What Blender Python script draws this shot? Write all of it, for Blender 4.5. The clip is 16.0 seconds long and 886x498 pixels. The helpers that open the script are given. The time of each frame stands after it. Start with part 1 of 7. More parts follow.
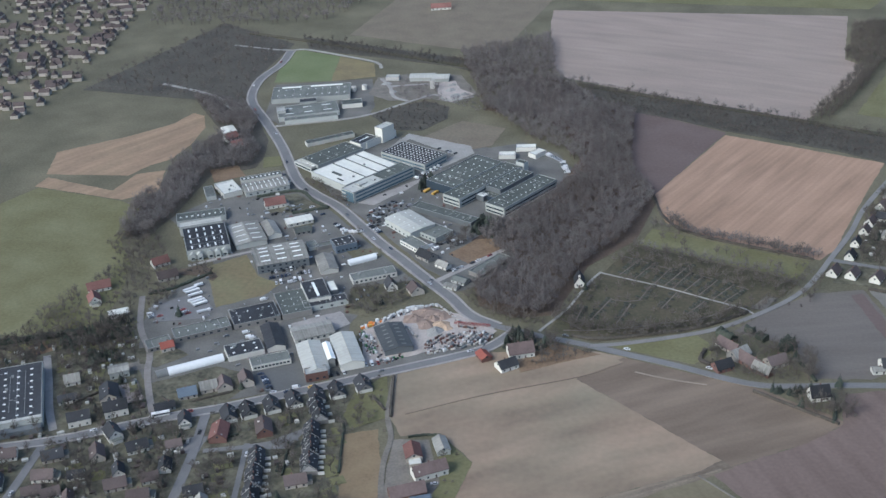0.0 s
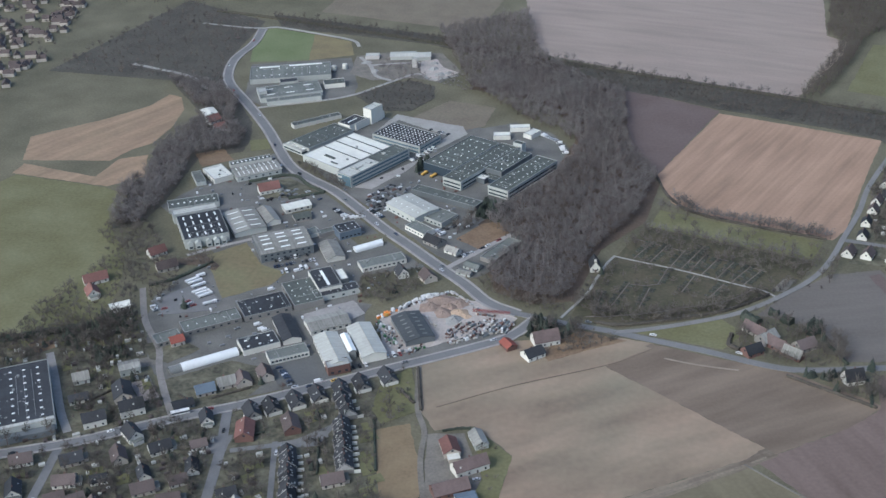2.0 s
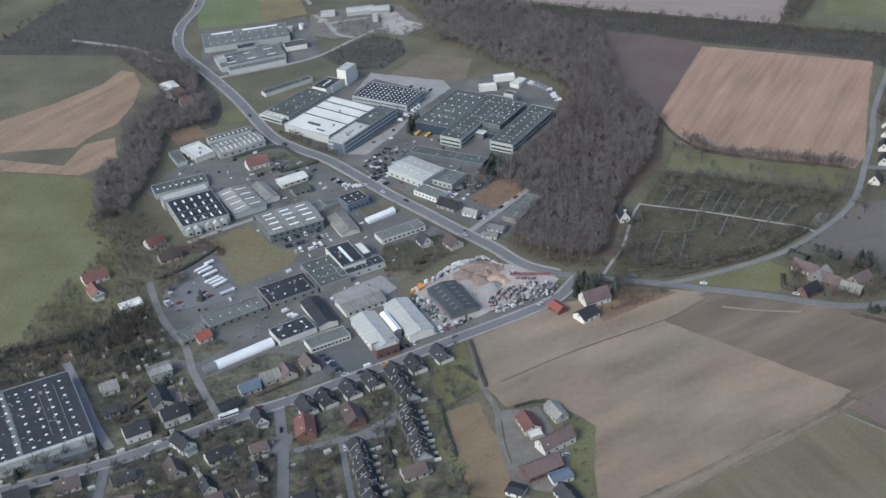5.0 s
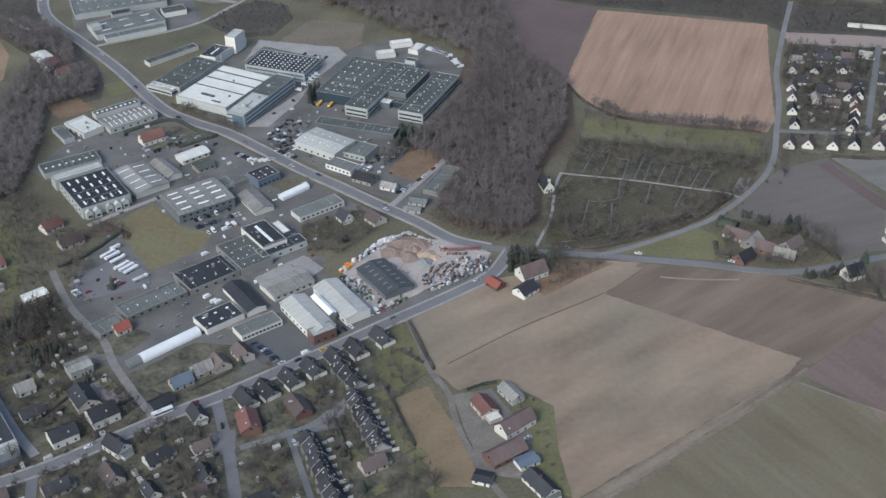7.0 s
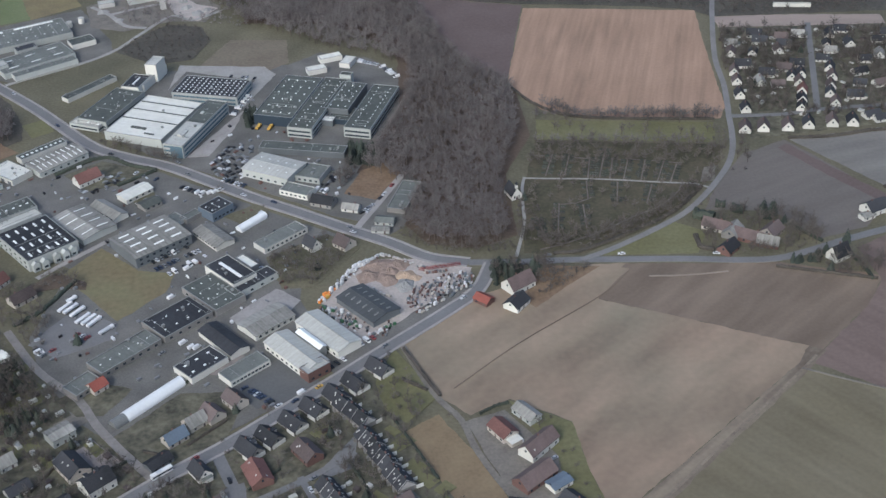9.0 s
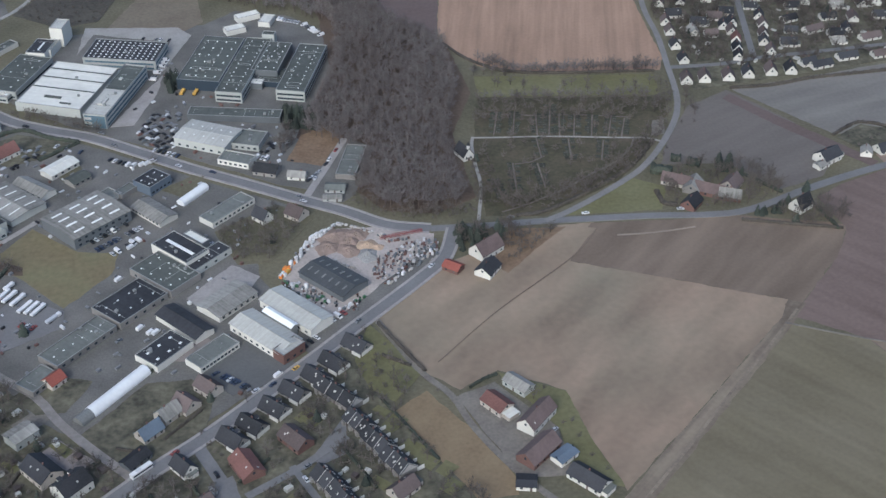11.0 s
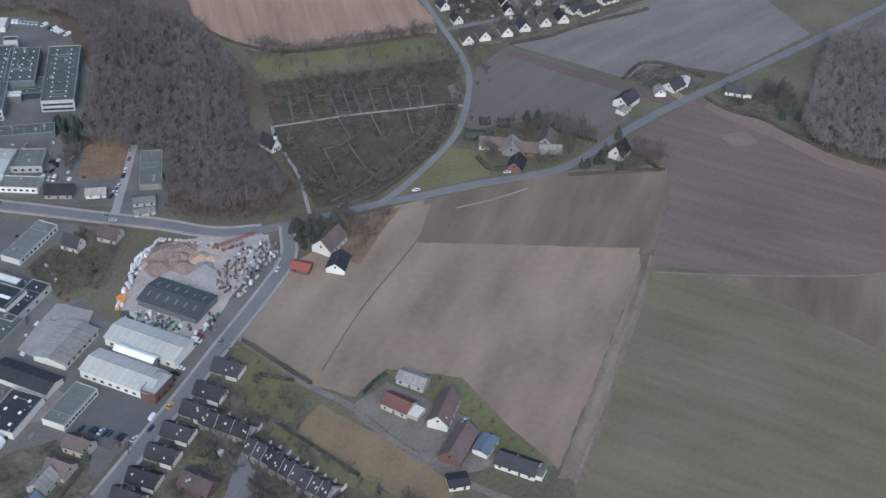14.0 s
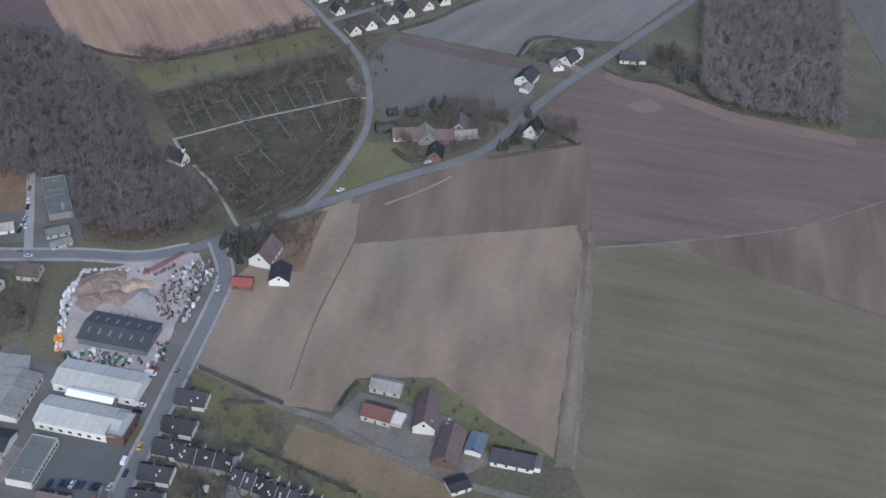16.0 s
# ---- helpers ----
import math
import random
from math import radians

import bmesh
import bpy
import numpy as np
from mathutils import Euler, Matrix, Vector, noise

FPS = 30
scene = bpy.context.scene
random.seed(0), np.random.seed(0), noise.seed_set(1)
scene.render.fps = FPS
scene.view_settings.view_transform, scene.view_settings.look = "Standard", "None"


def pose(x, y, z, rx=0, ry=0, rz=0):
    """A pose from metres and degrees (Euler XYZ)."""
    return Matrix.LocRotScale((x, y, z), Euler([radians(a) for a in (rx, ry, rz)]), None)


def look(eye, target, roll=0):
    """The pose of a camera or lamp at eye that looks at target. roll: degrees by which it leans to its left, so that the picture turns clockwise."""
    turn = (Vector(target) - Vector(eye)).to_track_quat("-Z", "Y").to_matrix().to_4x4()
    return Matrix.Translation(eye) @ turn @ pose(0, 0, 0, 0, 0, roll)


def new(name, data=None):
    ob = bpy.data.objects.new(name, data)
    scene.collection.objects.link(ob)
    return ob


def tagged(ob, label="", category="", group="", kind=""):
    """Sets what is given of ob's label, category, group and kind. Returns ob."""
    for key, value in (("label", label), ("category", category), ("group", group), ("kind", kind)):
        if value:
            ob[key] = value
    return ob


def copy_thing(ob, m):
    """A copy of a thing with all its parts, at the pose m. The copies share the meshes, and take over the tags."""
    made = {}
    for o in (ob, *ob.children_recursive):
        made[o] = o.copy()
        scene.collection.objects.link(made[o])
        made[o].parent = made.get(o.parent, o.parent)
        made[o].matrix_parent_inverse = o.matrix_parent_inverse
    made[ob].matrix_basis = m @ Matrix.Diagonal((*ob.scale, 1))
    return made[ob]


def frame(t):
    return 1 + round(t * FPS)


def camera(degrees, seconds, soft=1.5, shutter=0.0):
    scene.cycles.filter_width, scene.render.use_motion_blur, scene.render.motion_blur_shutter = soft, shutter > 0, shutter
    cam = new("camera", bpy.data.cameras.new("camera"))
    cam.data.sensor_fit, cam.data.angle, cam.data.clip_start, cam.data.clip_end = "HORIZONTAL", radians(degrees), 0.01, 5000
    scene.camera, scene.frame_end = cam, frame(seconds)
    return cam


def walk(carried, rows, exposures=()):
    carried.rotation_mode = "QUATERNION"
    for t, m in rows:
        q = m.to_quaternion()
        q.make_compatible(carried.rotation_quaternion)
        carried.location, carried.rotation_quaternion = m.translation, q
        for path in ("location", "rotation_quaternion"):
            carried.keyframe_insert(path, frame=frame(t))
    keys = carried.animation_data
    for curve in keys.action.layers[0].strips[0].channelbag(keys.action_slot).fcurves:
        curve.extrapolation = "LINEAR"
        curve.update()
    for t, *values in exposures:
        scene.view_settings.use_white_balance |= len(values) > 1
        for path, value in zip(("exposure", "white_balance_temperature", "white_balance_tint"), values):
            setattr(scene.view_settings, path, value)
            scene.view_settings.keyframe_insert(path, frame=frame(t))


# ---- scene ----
cam = camera(37.552, 16.0)
# seconds, place in metres, turn in degrees
PATH = [
    (0.0, 276.26, -704.04, 465.27, 62.715, 3.140, 17.962),
    (0.5, 258.13, -703.85, 465.83, 61.925, 0.997, 15.449),
    (1.0, 239.79, -702.94, 466.07, 61.636, 3.470, 16.338),
    (1.5, 221.29, -701.33, 466.02, 61.248, 2.428, 15.743),
    (2.0, 202.67, -699.03, 465.70, 61.359, 2.145, 14.352),
    (2.5, 183.97, -696.07, 465.11, 61.307, 3.034, 14.390),
    (3.0, 165.23, -692.47, 464.29, 60.494, 3.104, 12.370),
    (3.5, 146.50, -688.23, 463.26, 59.412, 2.861, 11.491),
    (4.0, 127.80, -683.39, 462.02, 58.931, 2.006, 10.492),
    (4.2, 120.34, -681.28, 461.47, 58.939, 2.468, 9.811),
    (6.3, 43.27, -653.68, 454.27, 57.836, 2.699, 2.513),
    (6.5, 36.10, -650.55, 453.47, 57.761, 2.066, 1.603),
    (7.0, 18.32, -642.37, 451.40, 56.633, 0.940, -0.628),
    (7.5, 0.80, -633.69, 449.26, 56.883, 1.434, -2.622),
    (8.0, -16.44, -624.52, 447.05, 56.682, 0.612, -3.891),
    (8.2, -23.26, -620.72, 446.16, 56.633, 1.855, -5.548),
    (10.3, -91.63, -576.44, 436.52, 56.165, 0.538, -11.567),
    (10.5, -97.81, -571.83, 435.60, 55.563, 0.849, -12.407),
    (11.0, -113.00, -560.00, 433.33, 54.337, 0.121, -15.666),
    (11.5, -127.79, -547.78, 431.10, 52.385, -1.116, -19.606),
    (12.0, -142.18, -535.17, 428.92, 52.688, -1.529, -22.676),
    (12.5, -156.16, -522.18, 426.81, 52.652, -0.746, -25.240),
    (13.0, -169.72, -508.82, 424.78, 53.031, -1.926, -28.072),
    (13.5, -182.86, -495.10, 422.84, 53.099, -1.912, -31.048),
    (14.0, -195.57, -481.03, 421.00, 53.024, -2.107, -33.127),
    (14.5, -207.85, -466.62, 419.28, 53.574, -1.889, -34.836),
    (15.0, -219.70, -451.88, 417.69, 53.610, -2.493, -37.282),
    (15.5, -231.13, -436.81, 416.23, 52.587, -2.022, -40.589),
    (16.0, -242.14, -421.43, 414.93, 52.572, -2.393, -43.877),
]
walk(cam, [(r[0], pose(*r[1:])) for r in PATH], exposures=[(0, 0.57, 5480, 5), (4, 0.52, 5540, 5.5), (8, 0.43, 5680, 7), (12, 0.36, 5450, 8), (16, 0.33, 5300, 9)])

# ---- light: an overcast winter day ----
SUN_EL, SUN_AZ = radians(38), radians(215)
world = bpy.data.worlds.new("sky")
world.use_nodes = True
scene.world = world
_n = world.node_tree.nodes
_sky = _n.new("ShaderNodeTexSky")
_sky.sky_type, _sky.sun_disc, _sky.sun_elevation, _sky.sun_rotation = "NISHITA", False, SUN_EL, SUN_AZ
_sky.air_density, _sky.dust_density, _sky.ozone_density = 1.0, 4.0, 1.0
world.node_tree.links.new(_sky.outputs[0], _n["Background"].inputs[0])
_n["Background"].inputs[1].default_value = 0.15
sun = new("sun", bpy.data.lights.new("sun", "SUN"))
sun.data.energy, sun.data.angle, sun.data.color = 1.2, radians(25), (1.0, 0.97, 0.93)
sun.matrix_world = look((0, 0, 900), (-900 * math.sin(SUN_AZ), 900 - 900 / math.tan(SUN_EL) * 0 - 900 * math.cos(SUN_AZ) - 900, 900 - 900 * math.tan(SUN_EL)))


# ---- materials ----
def material(name, color, rough=0.85, metal=0.0, vary=0.25, grain=1.2, coarse=0.08, bump=0.0, per_object=0.0, tint=None, stripes=None, sheets=None):
    """A surface with variation at a coarse and a fine scale (cycles per metre); stripes: (degrees, per metre, strength); sheets: bands across the thing, (per metre, strength)."""
    m = bpy.data.materials.new(name)
    m.use_nodes = True
    nt = m.node_tree
    nodes, link = nt.nodes, nt.links.new
    b = nodes["Principled BSDF"]
    b.inputs["Roughness"].default_value, b.inputs["Metallic"].default_value = rough, metal
    b.inputs["Specular IOR Level"].default_value = 0.25
    geo = nodes.new("ShaderNodeNewGeometry")
    fine, wide = nodes.new("ShaderNodeTexNoise"), nodes.new("ShaderNodeTexNoise")
    for node, scale, detail in ((fine, grain, 6.0), (wide, coarse, 3.0)):
        node.inputs["Scale"].default_value, node.inputs["Detail"].default_value = scale, detail
        link(geo.outputs["Position"], node.inputs["Vector"])
    def math_node(op, a, c):
        node = nodes.new("ShaderNodeMath")
        node.operation = op
        for i, v in enumerate((a, c)):
            if isinstance(v, (int, float)):
                node.inputs[i].default_value = v
            else:
                link(v, node.inputs[i])
        return node.outputs[0]
    total = math_node("ADD", math_node("MULTIPLY", math_node("SUBTRACT", fine.outputs[0], 0.5), vary * 2.4),
                      math_node("MULTIPLY", math_node("SUBTRACT", wide.outputs[0], 0.5), vary * 3.0))
    if stripes:
        turn = nodes.new("ShaderNodeMapping")
        turn.inputs["Rotation"].default_value = (0, 0, radians(-stripes[0]))
        link(geo.outputs["Position"], turn.inputs["Vector"])
        for k, s in ((1.0, 1.0), (0.31, 0.8)):
            squash = nodes.new("ShaderNodeVectorMath")
            squash.operation = "MULTIPLY"
            squash.inputs[1].default_value = (0.012, stripes[1] * k, 0.0)
            link(turn.outputs[0], squash.inputs[0])
            lines = nodes.new("ShaderNodeTexNoise")
            lines.inputs["Scale"].default_value, lines.inputs["Detail"].default_value = 1.0, 2.0
            link(squash.outputs[0], lines.inputs["Vector"])
            total = math_node("ADD", total, math_node("MULTIPLY", math_node("SUBTRACT", lines.outputs[0], 0.5), stripes[2] * s * 2.5))
    if sheets:
        own, bands = nodes.new("ShaderNodeTexCoord"), nodes.new("ShaderNodeTexNoise")
        squash = nodes.new("ShaderNodeVectorMath")
        squash.operation = "MULTIPLY"
        squash.inputs[1].default_value = (sheets[0], sheets[0] * 0.03, 0.0)
        link(own.outputs["Object"], squash.inputs[0])
        link(squash.outputs[0], bands.inputs["Vector"])
        bands.inputs["Scale"].default_value, bands.inputs["Detail"].default_value = 1.0, 3.0
        total = math_node("ADD", total, math_node("MULTIPLY", math_node("SUBTRACT", bands.outputs[0], 0.5), sheets[1] * 2.5))
    if per_object:
        info = nodes.new("ShaderNodeObjectInfo")
        total = math_node("ADD", total, math_node("MULTIPLY", math_node("SUBTRACT", info.outputs["Random"], 0.5), per_object * 2))
    factor = math_node("MAXIMUM", math_node("ADD", total, 1.0), 0.15)
    mix = nodes.new("ShaderNodeMix")
    mix.data_type = "RGBA"
    mix.inputs[6].default_value, mix.inputs[7].default_value = (*color, 1), (*(tint or color), 1)
    link(wide.outputs[0], mix.inputs[0])
    scale = nodes.new("ShaderNodeVectorMath")
    scale.operation = "SCALE"
    link(mix.outputs[2], scale.inputs[0])
    link(factor, scale.inputs["Scale"])
    link(scale.outputs[0], b.inputs["Base Color"])
    if bump:
        bm_node = nodes.new("ShaderNodeBump")
        bm_node.inputs["Strength"].default_value, bm_node.inputs["Distance"].default_value = 0.6, bump
        link(fine.outputs[0], bm_node.inputs["Height"])
        link(bm_node.outputs[0], b.inputs["Normal"])
    return m


def glass_material(name, color):
    m = bpy.data.materials.new(name)
    m.use_nodes = True
    b = m.node_tree.nodes["Principled BSDF"]
    b.inputs["Base Color"].default_value, b.inputs["Roughness"].default_value = (*color, 1), 0.08
    return m


GRASS = material("winter_grass", (0.095, 0.092, 0.058), vary=0.35, grain=0.5, coarse=0.02, bump=0.1, tint=(0.12, 0.105, 0.07))
LAWN = material("lawn", (0.072, 0.068, 0.05), vary=0.6, grain=0.35, coarse=0.09, tint=(0.105, 0.098, 0.066))
MEADOW = material("meadow", (0.13, 0.122, 0.052), vary=0.25, grain=0.4, coarse=0.03, tint=(0.125, 0.12, 0.07))
DRY = material("dry_grass", (0.178, 0.142, 0.088), vary=0.25, grain=0.5, coarse=0.05, tint=(0.15, 0.13, 0.06))
ORANGE = material("orange_stubble", (0.25, 0.166, 0.112), vary=0.12, grain=0.4, coarse=0.015, stripes=(70, 0.22, 0.25), tint=(0.275, 0.186, 0.13))
TAN = material("tan_soil", (0.28, 0.19, 0.136), vary=0.14, grain=0.25, coarse=0.011, stripes=(38, 0.05, 0.36), tint=(0.145, 0.14, 0.1))
MARGIN = material("worn_field_margin", (0.168, 0.132, 0.1), vary=0.2, grain=0.4, coarse=0.05, stripes=(37, 0.22, 0.45), tint=(0.145, 0.125, 0.09))
STRAW = material("straw_coloured_grass", (0.195, 0.142, 0.085), vary=0.2, grain=0.5, coarse=0.06, tint=(0.16, 0.125, 0.075))
RUST_GRASS = material("rusty_dead_grass", (0.175, 0.115, 0.07), vary=0.3, grain=0.5, coarse=0.08, tint=(0.14, 0.105, 0.07))
PALE_TAN = material("pale_tan_soil", (0.225, 0.19, 0.155), vary=0.12, grain=0.5, coarse=0.03, stripes=(36, 0.2, 0.15), tint=(0.21, 0.175, 0.135))
BROWN = material("brown_soil", (0.158, 0.122, 0.088), vary=0.12, grain=0.5, coarse=0.02, stripes=(38, 0.07, 0.42), tint=(0.128, 0.1, 0.076))
RED_SOIL = material("damp_reddish_soil", (0.12, 0.088, 0.078), vary=0.2, grain=0.4, coarse=0.03, tint=(0.1, 0.078, 0.07))
GREEN = material("bright_green_sward", (0.112, 0.145, 0.058), vary=0.18, grain=0.4, coarse=0.02, tint=(0.13, 0.135, 0.075))
OCHRE = material("ochre_stubble", (0.26, 0.18, 0.122), vary=0.2, grain=0.3, coarse=0.03, stripes=(62, 0.12, 0.3), tint=(0.2, 0.15, 0.095))
SCRUB = material("dark_scrub_floor", (0.078, 0.068, 0.058), vary=0.4, grain=0.4, coarse=0.04, tint=(0.06, 0.058, 0.044))
PLUM = material("reddish_ploughed_soil", (0.148, 0.108, 0.09), vary=0.18, grain=0.4, coarse=0.012, stripes=(-58, 0.13, 0.2), tint=(0.118, 0.09, 0.077))
ROSE = material("pale_reddish_soil", (0.19, 0.14, 0.115), vary=0.2, grain=0.4, coarse=0.04, tint=(0.16, 0.118, 0.098))
GREY_SOIL = material("grey_soil", (0.13, 0.117, 0.101), vary=0.14, grain=0.5, coarse=0.02, stripes=(20, 0.12, 0.15), tint=(0.11, 0.095, 0.085))
PALE_SOIL = material("pale_soil", (0.26, 0.21, 0.18), vary=0.1, grain=0.4, coarse=0.012, stripes=(-12, 0.1, 0.15), tint=(0.22, 0.18, 0.15))
FALLOW = material("grey_fallow_soil", (0.165, 0.152, 0.135), vary=0.14, grain=0.4, coarse=0.015, stripes=(8, 0.1, 0.2), tint=(0.145, 0.138, 0.122))
CROP = material("young_winter_crop", (0.136, 0.116, 0.07), vary=0.14, grain=0.4, coarse=0.02, stripes=(-58, 0.14, 0.19), tint=(0.135, 0.118, 0.082))
DULL_TAN = material("dull_dead_grass", (0.165, 0.135, 0.10), vary=0.25, grain=0.4, coarse=0.04, tint=(0.125, 0.11, 0.08))
TRACK = material("worn_earth_track", (0.175, 0.14, 0.108), vary=0.35, grain=0.5, coarse=0.07, tint=(0.165, 0.14, 0.105))
PLOT = material("patchy_dry_lawn", (0.2, 0.15, 0.088), vary=0.25, grain=0.3, coarse=0.03, tint=(0.095, 0.105, 0.055))
ASPHALT = material("asphalt", (0.145, 0.142, 0.14), vary=0.15, grain=0.7, coarse=0.06)
DARK_ASPHALT = material("dark_car_park_asphalt", (0.098, 0.098, 0.094), vary=0.15, grain=0.7, coarse=0.05)
LANE_ASPHALT = material("pale_lane_asphalt", (0.17, 0.164, 0.157), vary=0.18, grain=0.6, coarse=0.06)
YARD = material("worn_yard_asphalt", (0.096, 0.096, 0.086), vary=0.3, grain=0.9, coarse=0.04, tint=(0.142, 0.132, 0.12))
GRAVEL = material("gravel", (0.32, 0.285, 0.255), vary=0.25, grain=0.6, coarse=0.08)
GRAVEL_DULL = material("dusty_concrete", (0.20, 0.175, 0.16), vary=0.25, grain=0.4, coarse=0.06)
PALE_GRAVEL = material("pale_path_gravel", (0.26, 0.25, 0.23), vary=0.2, grain=0.6, coarse=0.08)
SIDE_LANE = material("pale_worn_lane", (0.185, 0.17, 0.155), vary=0.25, grain=0.5, coarse=0.08)
PAVING = material("concrete_paving", (0.255, 0.24, 0.225), vary=0.2, grain=0.5, coarse=0.08)
LINE = material("white_road_paint", (0.62, 0.62, 0.60), vary=0.2)
FOREST_FLOOR = material("leaf_litter", (0.12, 0.085, 0.066), vary=0.4, grain=0.5, coarse=0.05, tint=(0.06, 0.05, 0.035))
GRAVE_SOIL = material("graveyard_grass", (0.072, 0.072, 0.04), vary=0.4, grain=0.4, coarse=0.06, tint=(0.07, 0.055, 0.04))
HEDGE = material("evergreen_hedge", (0.046, 0.053, 0.04), vary=0.4, grain=1.0)
BARK = material("bark", (0.085, 0.068, 0.06), vary=0.3, per_object=0.25)
TWIG = material("winter_twigs", (0.17, 0.148, 0.137), vary=0.32, grain=0.2, coarse=0.03, per_object=0.25, tint=(0.142, 0.132, 0.13))
GARDEN_TWIG = material("dark_garden_twigs", (0.118, 0.102, 0.09), vary=0.35, grain=0.3, coarse=0.05, per_object=0.3, tint=(0.085, 0.078, 0.062))
NEEDLE = material("dark_needles", (0.044, 0.053, 0.042), vary=0.4, per_object=0.3)
SLATE = material("dark_roof_tiles", (0.034, 0.035, 0.038), rough=0.8, vary=0.3, per_object=0.35)
BITUMEN = material("black_roofing_felt", (0.034, 0.035, 0.038), rough=0.7, vary=0.35, grain=0.5, per_object=0.15, sheets=(0.3, 0.3))
GREY_FELT = material("grey_roofing_felt", (0.119, 0.125, 0.113), rough=0.8, vary=0.25, grain=0.5, per_object=0.2, sheets=(0.3, 0.22))
DARK_FELT = material("dark_grey_roofing_felt", (0.0717, 0.078, 0.0694), rough=0.8, vary=0.25, grain=0.4, per_object=0.15, sheets=(0.3, 0.22))
STEEL_GREY = material("dark_steel_sheet", (0.0606, 0.064, 0.0648), rough=0.6, vary=0.15, grain=0.5, sheets=(0.6, 0.25))
LIGHT_SHEET = material("light_sheet_roof", (0.353, 0.35, 0.315), rough=0.5, vary=0.14, grain=0.5, per_object=0.12, sheets=(0.6, 0.22))
WHITE_SHEET = material("white_roof_membrane", (0.535, 0.53, 0.476), rough=0.6, vary=0.12, grain=0.4, per_object=0.08, sheets=(0.35, 0.16))
FIBRE = material("weathered_fibre_cement", (0.212, 0.206, 0.185), rough=0.9, vary=0.25, grain=0.5, per_object=0.2, sheets=(0.7, 0.4))
RED_TILE = material("red_roof_tiles", (0.148, 0.076, 0.064), rough=0.8, vary=0.25, per_object=0.25)
BROWN_TILE = material("brown_roof_tiles", (0.092, 0.073, 0.068), rough=0.85, vary=0.25, per_object=0.3)
OLD_TILE = material("old_brownish_clay_tiles", (0.108, 0.081, 0.075), rough=0.85, vary=0.25, grain=0.6, per_object=0.15)
BRIGHT_TILE = material("orange_red_roof_tiles", (0.21, 0.068, 0.05), rough=0.75, vary=0.2)
BLUE_ROOF = material("blue_grey_roof", (0.105, 0.13, 0.16), rough=0.5, vary=0.2)
RENDER = material("white_render", (0.505, 0.495, 0.444), vary=0.1, per_object=0.12)
BEIGE = material("beige_render", (0.36, 0.33, 0.285), vary=0.12, per_object=0.15)
DULL_RENDER = material("weathered_grey_render", (0.2, 0.19, 0.175), vary=0.2, per_object=0.2)
BRICK = material("red_brick", (0.13, 0.076, 0.064), vary=0.2, per_object=0.15)
PANEL = material("light_grey_cladding", (0.343, 0.355, 0.33), rough=0.5, vary=0.1, per_object=0.15)
DARK_PANEL = material("dark_grey_cladding", (0.111, 0.12, 0.125), rough=0.5, vary=0.12, per_object=0.15)
BLUE_PANEL = material("blue_cladding", (0.03, 0.043, 0.058), rough=0.5, vary=0.1)
GLASS = glass_material("window_glass", (0.03, 0.04, 0.05))
BLUE_GLASS = glass_material("pale_blue_glazing", (0.09, 0.135, 0.165))
DULL_LIGHT = material("dull_translucent_sheet", (0.162, 0.165, 0.157), rough=0.5, vary=0.2)
SKYLIGHT = material("skylight_acrylic", (0.707, 0.72, 0.684), rough=0.35, vary=0.08)
CONCRETE = material("concrete", (0.36, 0.35, 0.33), vary=0.2)
METAL = material("galvanised_metal", (0.242, 0.245, 0.231), rough=0.5, metal=0.3, vary=0.1)
SAND = material("yellow_sand", (0.36, 0.27, 0.185), vary=0.2, grain=0.6, coarse=0.1, tint=(0.31, 0.23, 0.165))
RUBBLE = material("grey_gravel_heap", (0.24, 0.235, 0.22), vary=0.25)
RUBBER = material("tyre_rubber", (0.02, 0.02, 0.02))
GRAVE_LANE = material("mossy_gravel", (0.135, 0.118, 0.103), vary=0.4, grain=0.4, coarse=0.12)
WRAP = material("dusty_white_wrapping", (0.5, 0.5, 0.49), rough=0.5, vary=0.15, per_object=0.25)
LANE = material("dull_gravel_lane", (0.15, 0.135, 0.115), vary=0.3, grain=0.6, coarse=0.1)
STONE = material("gravestone", (0.095, 0.09, 0.085), vary=0.3)
POLYTHENE = material("white_polythene", (0.6, 0.61, 0.6), rough=0.4, vary=0.08, grain=0.4)
PAINTS = {n: material(n + "_paint", c, rough=0.35, vary=0.04) for n, c in (
    ("white", (0.58, 0.58, 0.57)), ("silver", (0.42, 0.43, 0.44)), ("black", (0.02, 0.02, 0.022)), ("dark_blue", (0.035, 0.045, 0.075)),
    ("red", (0.2, 0.05, 0.045)), ("yellow", (0.48, 0.30, 0.07)), ("orange", (0.62, 0.22, 0.05)), ("green", (0.05, 0.12, 0.06)), ("grey", (0.15, 0.155, 0.16)))}


